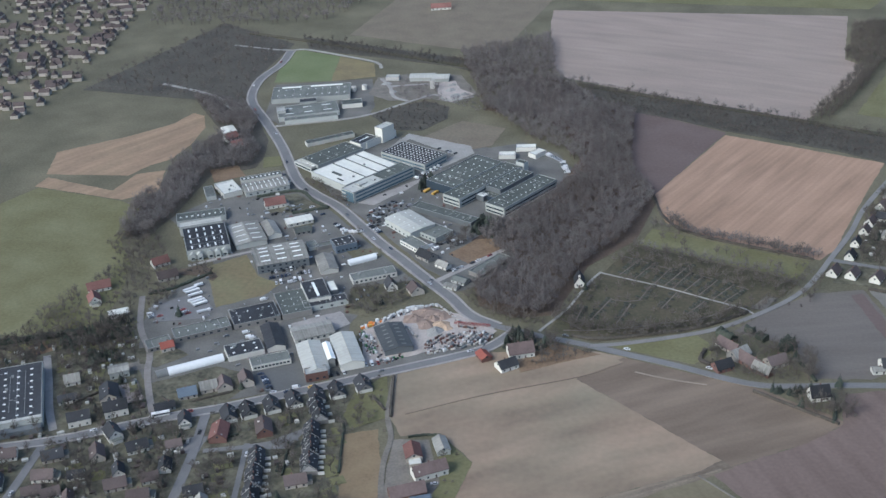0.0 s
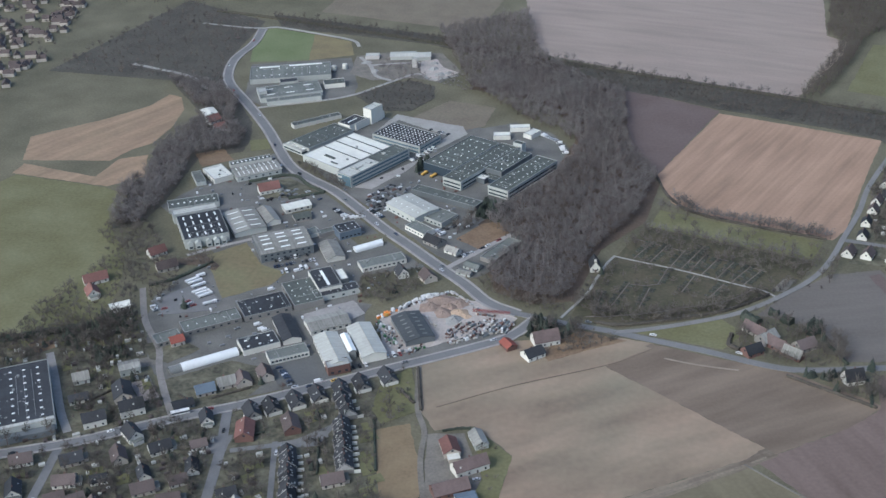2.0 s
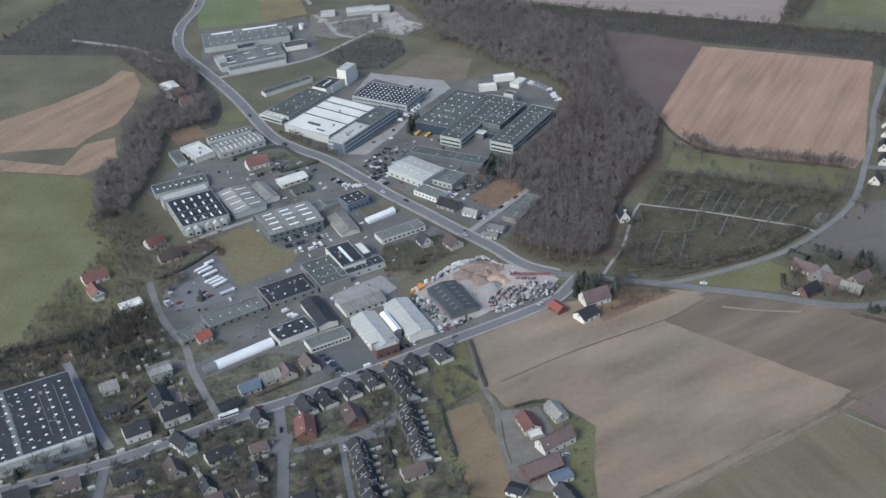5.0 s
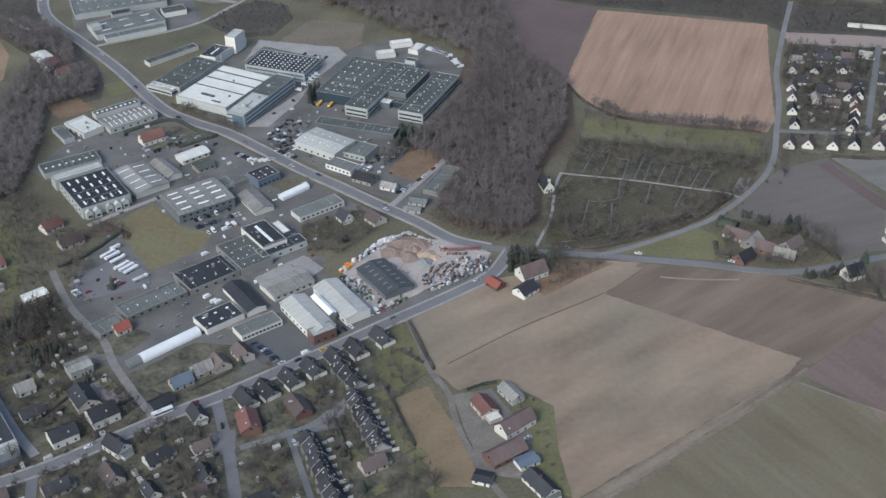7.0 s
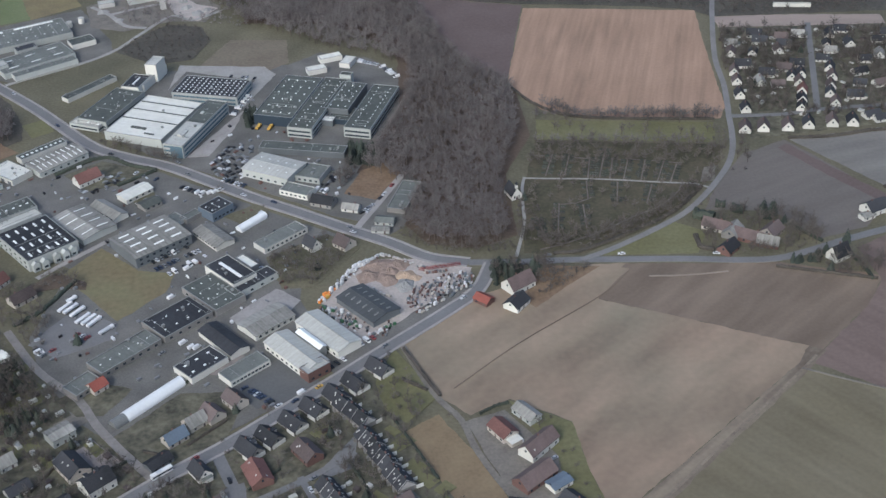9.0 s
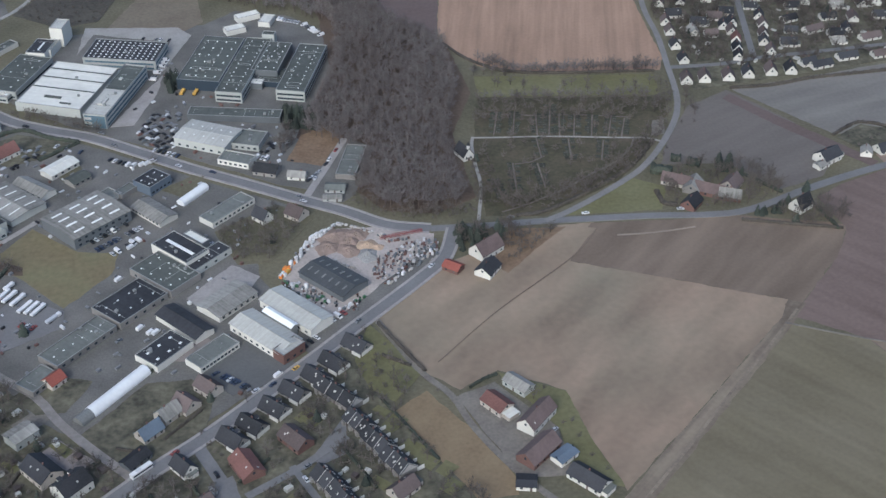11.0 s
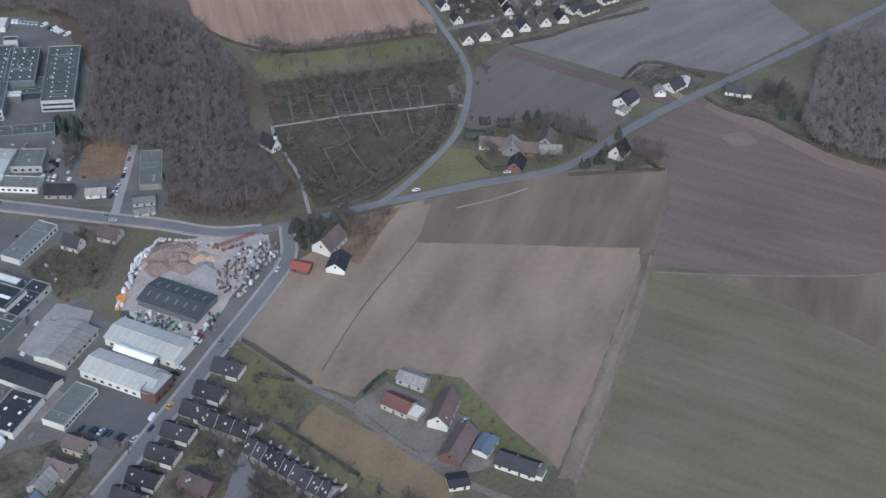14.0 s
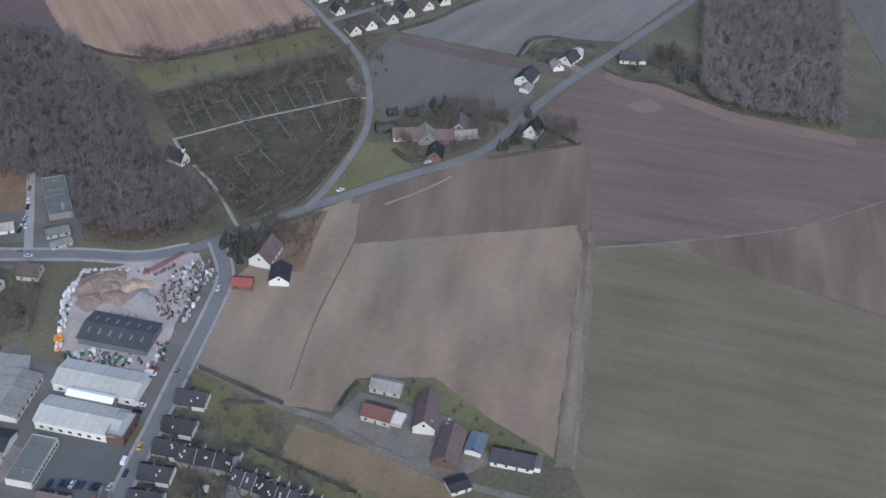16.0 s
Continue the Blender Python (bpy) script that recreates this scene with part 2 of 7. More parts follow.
# ---- building blocks ----
class Shape:
    """Vertices and faces of one mesh."""
    def __init__(self):
        self.v, self.f = [], []

    def box(self, x, y, z, sx, sy, sz, turn=0.0):
        """A box on the height z with the middle of its base at x, y."""
        c, s, n = math.cos(radians(turn)), math.sin(radians(turn)), len(self.v)
        for h in (z, z + sz):
            for a, b in ((-1, -1), (1, -1), (1, 1), (-1, 1)):
                p, q = a * sx / 2, b * sy / 2
                self.v.append((x + p * c - q * s, y + p * s + q * c, h))
        self.f += [tuple(n + i for i in q) for q in ((3, 2, 1, 0), (4, 5, 6, 7), (0, 1, 5, 4), (1, 2, 6, 5), (2, 3, 7, 6), (3, 0, 4, 7))]
        return self

    def extrude(self, section, x0, x1):
        """A closed section of (y, z) pulled along x."""
        n, k = len(self.v), len(section)
        for x in (x0, x1):
            self.v += [(x, y, z) for y, z in section]
        self.f += [(n + i, n + (i + 1) % k, n + k + (i + 1) % k, n + k + i) for i in range(k)]
        self.f += [tuple(n + i for i in reversed(range(k))), tuple(n + k + i for i in range(k))]
        return self

    def slab(self, outline, z0, z1):
        """An outline of (x, y) with thickness."""
        n, k = len(self.v), len(outline)
        for z in (z0, z1):
            self.v += [(x, y, z) for x, y in outline]
        self.f += [(n + i, n + (i + 1) % k, n + k + (i + 1) % k, n + k + i) for i in range(k)]
        self.f += [tuple(n + i for i in reversed(range(k))), tuple(n + k + i for i in range(k))]
        return self

    def tube(self, a, b, ra, rb, sides=5):
        a, b = Vector(a), Vector(b)
        d = (b - a).normalized()
        u = d.orthogonal().normalized()
        w = d.cross(u)
        n = len(self.v)
        for p, r in ((a, ra), (b, rb)):
            for i in range(sides):
                t = 2 * math.pi * i / sides
                self.v.append(tuple(p + u * (r * math.cos(t)) + w * (r * math.sin(t))))
        self.f += [(n + i, n + (i + 1) % sides, n + sides + (i + 1) % sides, n + sides + i) for i in range(sides)]
        self.f.append(tuple(n + sides + i for i in range(sides)))
        return self

    def mesh(self, name, mat):
        me = bpy.data.meshes.new(name)
        me.from_pydata(self.v, [], self.f)
        me.materials.append(mat)
        me.update()
        return me


def part(name, shape, mat, parent, label="", at=None):
    """One mesh object under a thing or a part; shape may be a finished mesh that alike parts share."""
    ob = new(name, shape if isinstance(shape, bpy.types.Mesh) else shape.mesh(name, mat))
    ob.parent = parent
    if at is not None:
        ob.matrix_basis = at
    if label:
        ob["label"] = label
    return ob


def thing(name, label, category, m, group="", kind=""):
    ob = new(name)
    ob.empty_display_size = 0.5
    ob.matrix_basis = m
    return tagged(ob, label, category, group, kind)


TAKEN = {}  # circles of occupied ground, by squares of 30 m


def inside(x, y, outline):
    hit, j = False, len(outline) - 1
    for i in range(len(outline)):
        (xi, yi), (xj, yj) = outline[i], outline[j]
        if (yi > y) != (yj > y) and x < (xj - xi) * (y - yi) / (yj - yi) + xi:
            hit = not hit
        j = i
    return hit


def hold(x, y, r):
    TAKEN.setdefault((int(x // 30), int(y // 30)), []).append((x, y, r))


def free(x, y, r):
    i, j = int(x // 30), int(y // 30)
    return all((x - a) ** 2 + (y - b) ** 2 > (r + c) ** 2 for m in (-1, 0, 1) for n in (-1, 0, 1) for a, b, c in TAKEN.get((i + m, j + n), ()))


def take(x, y, l, w, ang):
    """Marks a rectangle of ground as occupied."""
    c, s = math.cos(radians(ang)), math.sin(radians(ang))
    n, m = max(1, round(l / 9)), max(1, round(w / 9))
    for i in range(n):
        for k in range(m):
            p, q = ((i + 0.5) / n - 0.5) * l, ((k + 0.5) / m - 0.5) * w
            hold(x + p * c - q * s, y + p * s + q * c, max(l / n, w / m) * 0.62)


def smooth(points, step=6.0):
    """A curve through the points, evenly cut."""
    p = [Vector((*q, 0)) for q in points]
    p = [2 * p[0] - p[1]] + p + [2 * p[-1] - p[-2]]
    out = []
    for i in range(1, len(p) - 2):
        n = max(1, int((p[i + 1] - p[i]).length / step))
        for k in range(n):
            t = k / n
            out.append(0.5 * (2 * p[i] + (p[i + 1] - p[i - 1]) * t + (2 * p[i - 1] - 5 * p[i] + 4 * p[i + 1] - p[i + 2]) * t * t + (3 * p[i] - p[i - 1] - 3 * p[i + 1] + p[i + 2]) * t ** 3))
    out.append(p[-2])
    return out


def ribbon(shape, line, width, z0, z1, offset=0.0, first=0, last=None, ragged=0.0):
    """A strip of the width along the line, with its top at z1."""
    pts = line[first:last]
    n = len(shape.v)
    for i, p in enumerate(pts):
        d = (pts[min(i + 1, len(pts) - 1)] - pts[max(i - 1, 0)]).normalized()
        side = Vector((-d.y, d.x, 0))
        for s, z in ((-1, z0), (-1, z1), (1, z1), (1, z0)):
            q = p + side * (offset + s * (width / 2 + random.uniform(-ragged, ragged)))
            shape.v.append((q.x, q.y, z))
    for i in range(len(pts) - 1):
        a = n + 4 * i
        shape.f += [(a, a + 4, a + 5, a + 1), (a + 1, a + 5, a + 6, a + 2), (a + 2, a + 6, a + 7, a + 3)]
    return shape


# ---- ground, fields, roads ----
def ground_sheet():
    """One sheet to the horizon."""
    s = Shape()
    s.slab([(-7000, -7000), (7000, -7000), (7000, 7000), (-7000, 7000)], -2.0, 0.0)
    ob = new("ground", s.mesh("ground", GRASS))
    return tagged(ob, "wide flat ground with rough winter grass", "ground", kind="structure")


ground_sheet()


LAYER = [0]


def area(name, label, mat, outline, z=0.04, category="field", wobble=0.55):
    """A sheet of field, lawn or yard with slightly uneven edges."""
    LAYER[0] += 1
    z += 0.003 * LAYER[0]
    pts = []
    for i, a in enumerate(outline):
        b = outline[(i + 1) % len(outline)]
        n = max(1, int(math.dist(a, b) / 5))
        for k in range(n):
            t = k / n
            pts.append((a[0] + (b[0] - a[0]) * t + random.uniform(-wobble, wobble) * (k > 0), a[1] + (b[1] - a[1]) * t + random.uniform(-wobble, wobble) * (k > 0)))
    ob = new(name, Shape().slab(pts, -0.3, z).mesh(name, mat))
    return tagged(ob, label, category, kind="structure")


area("field_tan", "tan harrowed soil field with faint tractor lines", TAN, [(-1.8, -25.1), (16.1, -12.6), (43.1, 7.2), (89.7, 19.7), (118.4, 26.9), (141.7, 23.3), (114.8, -9.0), (216.2, -74.4), (206.3, -87.0), (78.9, -182.1), (75.3, -143.5), (75.3, -110.3), (47.5, -87.0), (25.1, -96.0), (8.1, -73.6)])
area("field_brown", "dark brown soil field beside the road", BROWN, [(139.9, 23.3), (179.4, 15.2), (226.0, 7.2), (276.3, -14.4), (283, -20), (264, -44), (213, -86), (212, -78), (216.2, -74.4), (114.8, -9.0)])
area("field_crop", "olive green young crop with sowing lines", CROP, [(208.1, -93.3), (240.4, -116.6), (251.2, -154.3), (274.5, -228.7), (376.7, -376.7), (179.4, -430.5), (62.8, -224.2), (80.7, -190.2)])
area("field_plum", "reddish brown ploughed field with curved furrows", PLUM, [(281, -22), (281, 12), (300, 20), (325, 26), (350, 30.5), (357, 25), (360, 9.6), (371, -9), (374, -30), (379, -60), (386, -80), (412.6, -125.6), (574.1, -269.1), (376.7, -376.7), (274.5, -228.7), (251.2, -154.3), (240.4, -114.8), (211.7, -87.9), (262, -46)])
area("field_wood_margin", "pale reddish margin of the ploughed field by the wood", ROSE, [(357, 24), (360, 9), (371, -9.5), (374, -30), (380, -62), (412, -126), (404, -132), (368, -66), (362, -30), (352, 0), (349, 20)], 0.05)
area("field_bare_patch", "pale bare patch in the ploughed field", ROSE, [(333, -12.8), (342, -11), (352, -15.4), (349.4, -28), (340, -27), (333.2, -21.7)], 0.06)
area("field_margin", "worn brown grass margin between two fields", MARGIN, [(216, -74.5), (224, -80), (212, -91), (84, -194), (75.5, -186), (206, -87)], 0.08)
area("field_strip", "narrow strip of soil between two fields", TAN, [(130, 23.5), (141, 17.5), (117, -6), (62, -40.8), (20.5, -73), (11.9, -65.4), (62, -27)], 0.05)
area("field_west", "tan soil field beside the road", TAN, [(-1, -25), (16, -12.5), (43, 7), (90, 20), (118, 25), (129, 23), (62, -27.4), (11.6, -65.8), (8, -73)], 0.06)
area("field_wedge", "brown soil wedge below the ploughed field", BROWN, [(241, -116.6), (303, -153), (368, -174), (440, -192), (520, -300), (400, -330), (277, -228), (251, -154)], 0.06)
area("field_triangle", "green triangular meadow between two roads", MEADOW, [(125.6, 35.0), (182.1, 61.9), (198.2, 47.5), (185.7, 25.1)])
area("field_grey", "dark grey brown soil field", GREY_SOIL, [(222.4, 100.5), (252.9, 136.3), (287.0, 148.9), (309.5, 97.8), (324.7, 59.2), (296.0, 32.3), (260.1, 25.1), (246.7, 61.0), (205.4, 72.7)])
area("field_pale_east", "pale grey soil field beside the village", FALLOW, [(290.6, 148.9), (421.6, 154.3), (502.3, 143.5), (484.4, 59.2), (394.7, 44.8), (366.0, 75.3), (328.3, 75.3)])
area("field_orange", "orange brown stubble field with straight lines", ORANGE, [(115.7, 275.4), (157.0, 416.2), (296, 378), (278, 287), (264, 205), (254.7, 188.4), (161.5, 209.0), (132.8, 229.6)])
area("field_brown_north", "dull brown field beside the wood", RED_SOIL, [(15, 470), (87, 454), (157, 422), (115.7, 275.4), (100, 290), (75, 380), (45, 415)])
area("field_pale_north", "large pale soil field beyond the railway", PALE_SOIL, [(-88, 765), (-80, 719), (-36, 545), (39, 518), (97, 498), (152, 480), (225, 464), (268, 590), (271, 623), (251, 640), (247, 788)])
area("field_green_east", "green meadow beyond the railway", MEADOW, [(269.1, 488.8), (376.7, 457.5), (466.4, 627.9), (296.0, 618.9)])
area("field_green_north", "bright green meadow inside a road bend", GREEN, [(-343.0, 574), (-331.6, 579), (-281.6, 566), (-262, 490), (-320.9, 475.6), (-336, 524)])
area("field_fallow_north", "pale fallow strip beside a green meadow", DRY, [(-281.6, 566), (-235.2, 550), (-219.7, 511.3), (-262, 490)])
area("field_green_west", "green meadow beside the settlement", MEADOW, [(-420, -90), (-330, -80), (-235.0, -27.8), (-240.4, 21.5), (-262, 75), (-291, 108), (-305, 165), (-330, 176), (-420, 186), (-470, 60)])
area("field_tan_west", "ochre stubble field bending behind a wood", OCHRE, [(-372, 350), (-366, 379), (-351, 374), (-336, 347), (-328.8, 302), (-331, 267.5), (-344, 250), (-352, 226), (-430, 214), (-450, 262), (-400, 312)])
area("field_tan_low", "ochre stubble field below a wood", OCHRE, [(-349, 194), (-346, 230), (-323.4, 243.3), (-307.6, 201.1), (-330.5, 178.3), (-425, 188), (-425, 208)])
area("wood_floor_west", "dark scrub ground under bare trees", SCRUB, [(-470, 660), (-352, 600), (-346, 480), (-336, 445), (-315, 405), (-283, 362), (-258, 325), (-246, 290), (-243, 264), (-276, 242), (-272, 197), (-269, 156), (-271, 116), (-291, 108), (-316, 175), (-306, 203), (-323, 259), (-310, 304), (-318, 343), (-352, 380), (-381, 414), (-520, 420)], 0.03)
area("rough_patch_west", "dull brown rough grass beside a wood", RUST_GRASS, [(-283, 252), (-262, 267), (-243.6, 246), (-266, 228)], 0.08)
area("roadside_lawn", "green lawn strip beside the main road", MEADOW, [(-246, 287.5), (-232, 294), (-221, 274), (-236, 266)], 0.1, "lawn")
area("field_dry_strip", "straw-coloured dry grass plot beside the farm track", STRAW, [(9, -92), (-10, -102.5), (2, -138), (12.5, -170), (31, -171), (33, -160), (27.3, -132), (17, -112)], 0.12)
area("terrace_court", "grey asphalt court between the row houses", ASPHALT, [(-57, -124), (-42, -108), (-33, -98), (-36, -112), (-38, -124), (-50, -128)], 0.12, "yard")
area("pale_strip_east", "pale soil strip between village and railway", PALE_SOIL, [(306, 362), (361, 353), (440, 335), (436, 312), (354.4, 331), (304, 340)], 0.05)
area("railway_verge_east", "dark leaf litter along the railway", SCRUB, [(294, 446), (460, 405), (460, 340), (361, 354), (305, 363), (292, 382)], 0.03, "verge")
area("house_forecourt", "pale worn forecourt beside the side road", GRAVEL_DULL, [(-178, -86), (-168, -78), (-152, -98), (-160, -106)], 0.12, "yard")
area("house_drive", "worn brown drive between gardens", LANE, [(-190, -62), (-176, -52), (-170, -62), (-184, -72)], 0.12, "yard")
area("garden_drive_south", "grey asphalt turning place between houses", ASPHALT, [(-104, -128), (-92, -124), (-90, -140), (-102, -146)], 0.12, "yard")
area("field_far_grey", "far dull meadow near the horizon", DULL_TAN, [(-300, 640), (-110, 600), (-98.7, 807.3), (-290, 861.1)])
area("field_far_green", "far green field beyond the trees", MEADOW, [(-80.7, 807.3), (269.1, 816.2), (376.7, 1121.2), (-53.8, 1076.4)])
area("field_far_tan", "far tan field", DRY, [(-296.0, 879.0), (-98.7, 834.2), (-71.8, 1166.1), (-340.8, 1210.9)])
area("graveyard_ground", "dark mown grass of the graveyard", GRAVE_SOIL, [(118.4, 183.9), (242.2, 152.5), (235.0, 130.1), (189.3, 75.3), (170.4, 61.0), (116.6, 37.7), (82.5, 46.6), (93.3, 111.2), (102.3, 136.3)])
area("graveyard_meadow", "grass strip above the graveyard", MEADOW, [(120.2, 185.7), (125.6, 215.3), (163.2, 204.5), (247.6, 183.9), (240.4, 156)])
area("field_red_strip", "damp reddish strip between two soil fields", RED_SOIL, [(286.4, 143.3), (304.8, 104), (322.7, 70), (338, 38), (331, 34), (316, 62), (297, 97), (279, 139)], 0.06)
area("garden_by_wood", "rough green garden beside the wood", LAWN, [(368.5, 33), (397.8, 27), (405.9, -9.6), (388.3, -18.5), (375, -12), (361, 12)], 0.06, "lawn")
area("graveyard_forecourt", "bare forecourt of the graveyard", LANE, [(221.5, 124), (230, 124), (222, 106), (213, 106)], 0.06, "yard")
area("shed_yard", "grey asphalt yard beside the wood", YARD, [(-16, 94), (4, 84), (14, 92), (36, 140), (24, 160), (6, 132)], 0.06, "yard")
area("wood_floor", "brown leaf litter under bare trees", FOREST_FLOOR, [(-9.0, 165.9), (31.4, 254.7), (41.3, 358.8), (-9.0, 421.6), (-80.7, 439.5), (-53.8, 502.3), (68.2, 448.5), (87.9, 322.9), (120.2, 260.1), (116.6, 192.8), (89.7, 143.5), (82.5, 67.3), (55.6, 57.4), (26.9, 68.2), (12.6, 97.8), (22.4, 140.8)])
area("lawn_plot", "yellow green grass plot between industrial halls", PLOT, [(-198.2, 79.8), (-175.8, 105.8), (-151.6, 75.3), (-129.2, 67.3), (-134.5, 48.4), (-161.5, 24.2)], 0.1)

# built-up ground
area("industrial_yard_west", "worn asphalt yards round the halls", YARD, [(-269.1, 152.5), (-237.7, 233.2), (-210.8, 269.1), (-161.5, 213.5), (-53.8, 113.0), (-26.9, 89.7), (-53.8, 53.8), (-55.6, 23.3), (-35.9, -37.7), (-64.6, -64.6), (-134.5, -105.8), (-192.8, -46.6), (-210.8, 17.9), (-192.8, 85.2)], 0.02, "yard")
area("industrial_yard_east", "grey asphalt yards of the large halls", YARD, [(-206.3, 287.0), (-152.5, 224.2), (-89.7, 170.4), (-26.9, 112.1), (9.0, 89.7), (25.1, 116.6), (-4.5, 161.5), (43, 284), (40.2, 314), (16, 347.5), (-19.8, 366), (-46, 348), (-152.5, 358.8)], 0.02, "yard")
area("builders_yard", "pale dusty gravel yard of a builders merchant", GRAVEL, [(-44.8, 21.5), (-12.6, 59.2), (17.0, 53.8), (48.4, 37.7), (41.3, 14.4), (3.6, -12.6), (-25.1, -30.5)], 0.06, "yard")
area("north_yard", "asphalt yard of the northern works", YARD, [(-316, 470), (-220, 503), (-190, 430), (-186, 404), (-262, 363), (-290, 384)], 0.03, "yard")
area("concrete_works_yard", "worn brown ground of the concrete works", LANE, [(-216, 508), (-180, 528), (-130, 530), (-98, 480), (-112, 450), (-140, 458), (-180, 446), (-208, 460)], 0.03, "yard")
area("concrete_apron_pale", "pale dusty apron of the concrete works", GRAVEL, [(-146, 504), (-132, 513), (-119.6, 491.5), (-100.5, 478), (-117.5, 453), (-132, 461), (-140, 480)], 0.08, "yard")
area("roadside_forecourt", "worn asphalt strip between yards and road", YARD, [(45.6, 18.3), (25.9, 1.2), (-1, -18.5), (-19.8, -32), (-41.4, -48), (-45.6, -42.2), (-26, -26), (-5.2, -11), (20, 8), (39, 24)], 0.05, "yard")
area("farm_yard", "worn brownish farm yard", LANE, [(21.5, -100.5), (43.1, -95.1), (62.8, -134.5), (59.2, -165.9), (35.9, -161.5)], 0.06, "yard")
area("farm_lawn", "green lawn round the farmhouse", MEADOW, [(46.6, -87.9), (75.3, -111.2), (75.3, -143.5), (78.9, -179.4), (59.2, -168.6), (62.8, -134.5)], 0.05, "lawn")
area("settlement_gardens", "patchwork of garden lawns", LAWN, [(-296.0, -62.8), (-235.0, -31.4), (-210.8, 4.5), (-170.4, -76.2), (-134.5, -112.1), (-5.4, -32.3), (7.2, -75.3), (-9.0, -96.9), (17.9, -183.9), (53.8, -233.2), (-296.0, -305.0)], 0.015, "lawn")
area("garden_south", "garden lawns between greenhouse and road", LAWN, [(-158, -78), (-124, -49), (-102, -52), (-92, -68), (-100, -91), (-134, -113)], 0.09, "lawn")
area("garden_red_house", "lawn round a small house", LAWN, [(-190, -42), (-172, -30), (-150, -40), (-164, -60), (-178, -58)], 0.09, "lawn")
area("garden_plot", "rough brown garden plot behind a hedge", GRASS, [(-74, 74), (-35, 93), (-16, 72), (-47, 36), (-66, 38)], 0.09, "lawn")
area("rough_plot", "reddish brown rough grass beside the wood", RUST_GRASS, [(-20, 140), (-6, 168), (12, 178), (20, 160), (0, 128)], 0.05, "lawn")
area("rough_ground_north", "dull dark rough ground behind the works", SCRUB, [(-184, 404), (-163, 434), (-143, 452), (-115, 440), (-107, 410), (-122, 376), (-150, 372)], 0.03)
area("garden_lawn_west", "green lawn between dark evergreens", MEADOW, [(-226.6, -43.5), (-202.8, -26.5), (-195.7, -41.0), (-217.5, -54.4)], 0.12, "lawn")
area("garden_lawn_small", "small green lawn behind a house", MEADOW, [(-211.4, -76.4), (-197.4, -69.7), (-194.3, -79.0), (-206.3, -86.0)], 0.12, "lawn")
area("rusty_plot", "rusty dead grass plot beside the black hall", RUST_GRASS, [(-273.0, -54.1), (-253.6, -43), (-246.2, -56), (-256, -66)], 0.12, "lawn")
area("shrub_ground", "dark leaf litter under a shrub belt", FOREST_FLOOR, [(-224, 66.3), (-201.6, 82.9), (-182.1, 68.1), (-182.1, 60.4), (-197.9, 66), (-207.1, 65), (-220.7, 61)], 0.12, "lawn")
area("side_lawn", "rough lawn between small halls", GRASS, [(-162.5, 172.4), (-146.4, 175.1), (-142.4, 158.3), (-156.1, 152.3)], 0.1, "lawn")
area("railway_verge", "dark leaf litter along the railway", SCRUB, [(-351.5, 625), (-167.2, 586), (-22, 531), (39, 515), (97, 495), (152, 477), (225, 462), (300, 445), (294, 380), (256, 396), (208, 411), (157, 425), (114, 443), (30, 468), (-14, 493), (-150.0, 555), (-326.8, 584)], 0.03, "verge")
area("farm_rough_grass", "rusty dead grass beside the farmhouse", RUST_GRASS, [(92, 31), (124, 23.5), (104, 9.8), (78, -10.3), (73, -2), (80, 14)], 0.05, "lawn")
area("works_meadow", "dull dry meadow behind the works", DULL_TAN, [(-120.8, 352), (-91.2, 406.9), (-45, 396), (-46, 352), (-66, 338)], 0.03)
area("works_ring_road", "pale paved ring road round the dome hall", PALE_GRAVEL, [(-131.8, 366.7), (-64.6, 348.5), (-56.7, 332.9), (-82.8, 281.7), (-88.3, 289.0), (-73.2, 326.0), (-126.4, 354.2), (-139.9, 323.7)], 0.12, "yard")
area("row_gardens", "green garden lawns behind the row houses", MEADOW, [(-7.5, -32.0), (2.1, -55.5), (9.4, -79.1), (-8.0, -95.9), (-17.9, -83.7), (-20.5, -60.6)], 0.1, "lawn")
area("field_far_east", "far grey brown field beyond a wood", GREY_SOIL, [(500, 46), (566, -22), (470, -126), (640, -260), (900, -80), (760, 84)], 0.03)
area("village_gardens", "village garden lawns", LAWN, [(265.5, 154.3), (421.6, 157.9), (502.3, 224.2), (466.4, 312), (304, 338), (279.9, 233.2)], 0.02, "lawn")

area("concrete_apron", "pale concrete apron beside a black hall", PAVING, [(-97.1, 14.6), (-69.1, 38.8), (-55.5, 24.0), (-63.9, 10.4), (-81.4, -5.1), (-89.5, 2.2)], 0.1, "yard")
area("pale_yard", "pale pinkish concrete yard between workshops", GRAVEL_DULL, [(-124.5, -22.0), (-101.0, -19.1), (-89.7, -22.3), (-85.6, -35.3), (-97.5, -38.8), (-111.4, -34.9)], 0.1, "yard")
area("depot_yard", "smooth grey asphalt depot yard", ASPHALT, [(-210.7, 11.2), (-187.4, 41.5), (-161.0, 21.5), (-162.5, 7.2), (-193.4, -4.2)], 0.1, "yard")
area("car_park", "smooth asphalt car park beside the road", DARK_ASPHALT, [(-97, -50.5), (-75, -34), (-69, -28), (-55.5, -50), (-47, -55.5), (-63, -66), (-84, -70)], 0.1, "yard")
area("office_apron", "pale curved apron before the office", PAVING, [(-124.2, 212.7), (-94.7, 259.1), (-82.6, 276.9), (-90.1, 249.4), (-108.7, 211.3)], 0.13, "yard")
area("tent_lawn", "brownish lawn beside a storage tent", GRASS, [(-100.0, 127.5), (-76.0, 140.3), (-69.9, 125.0), (-88.2, 115.7)], 0.1, "lawn")


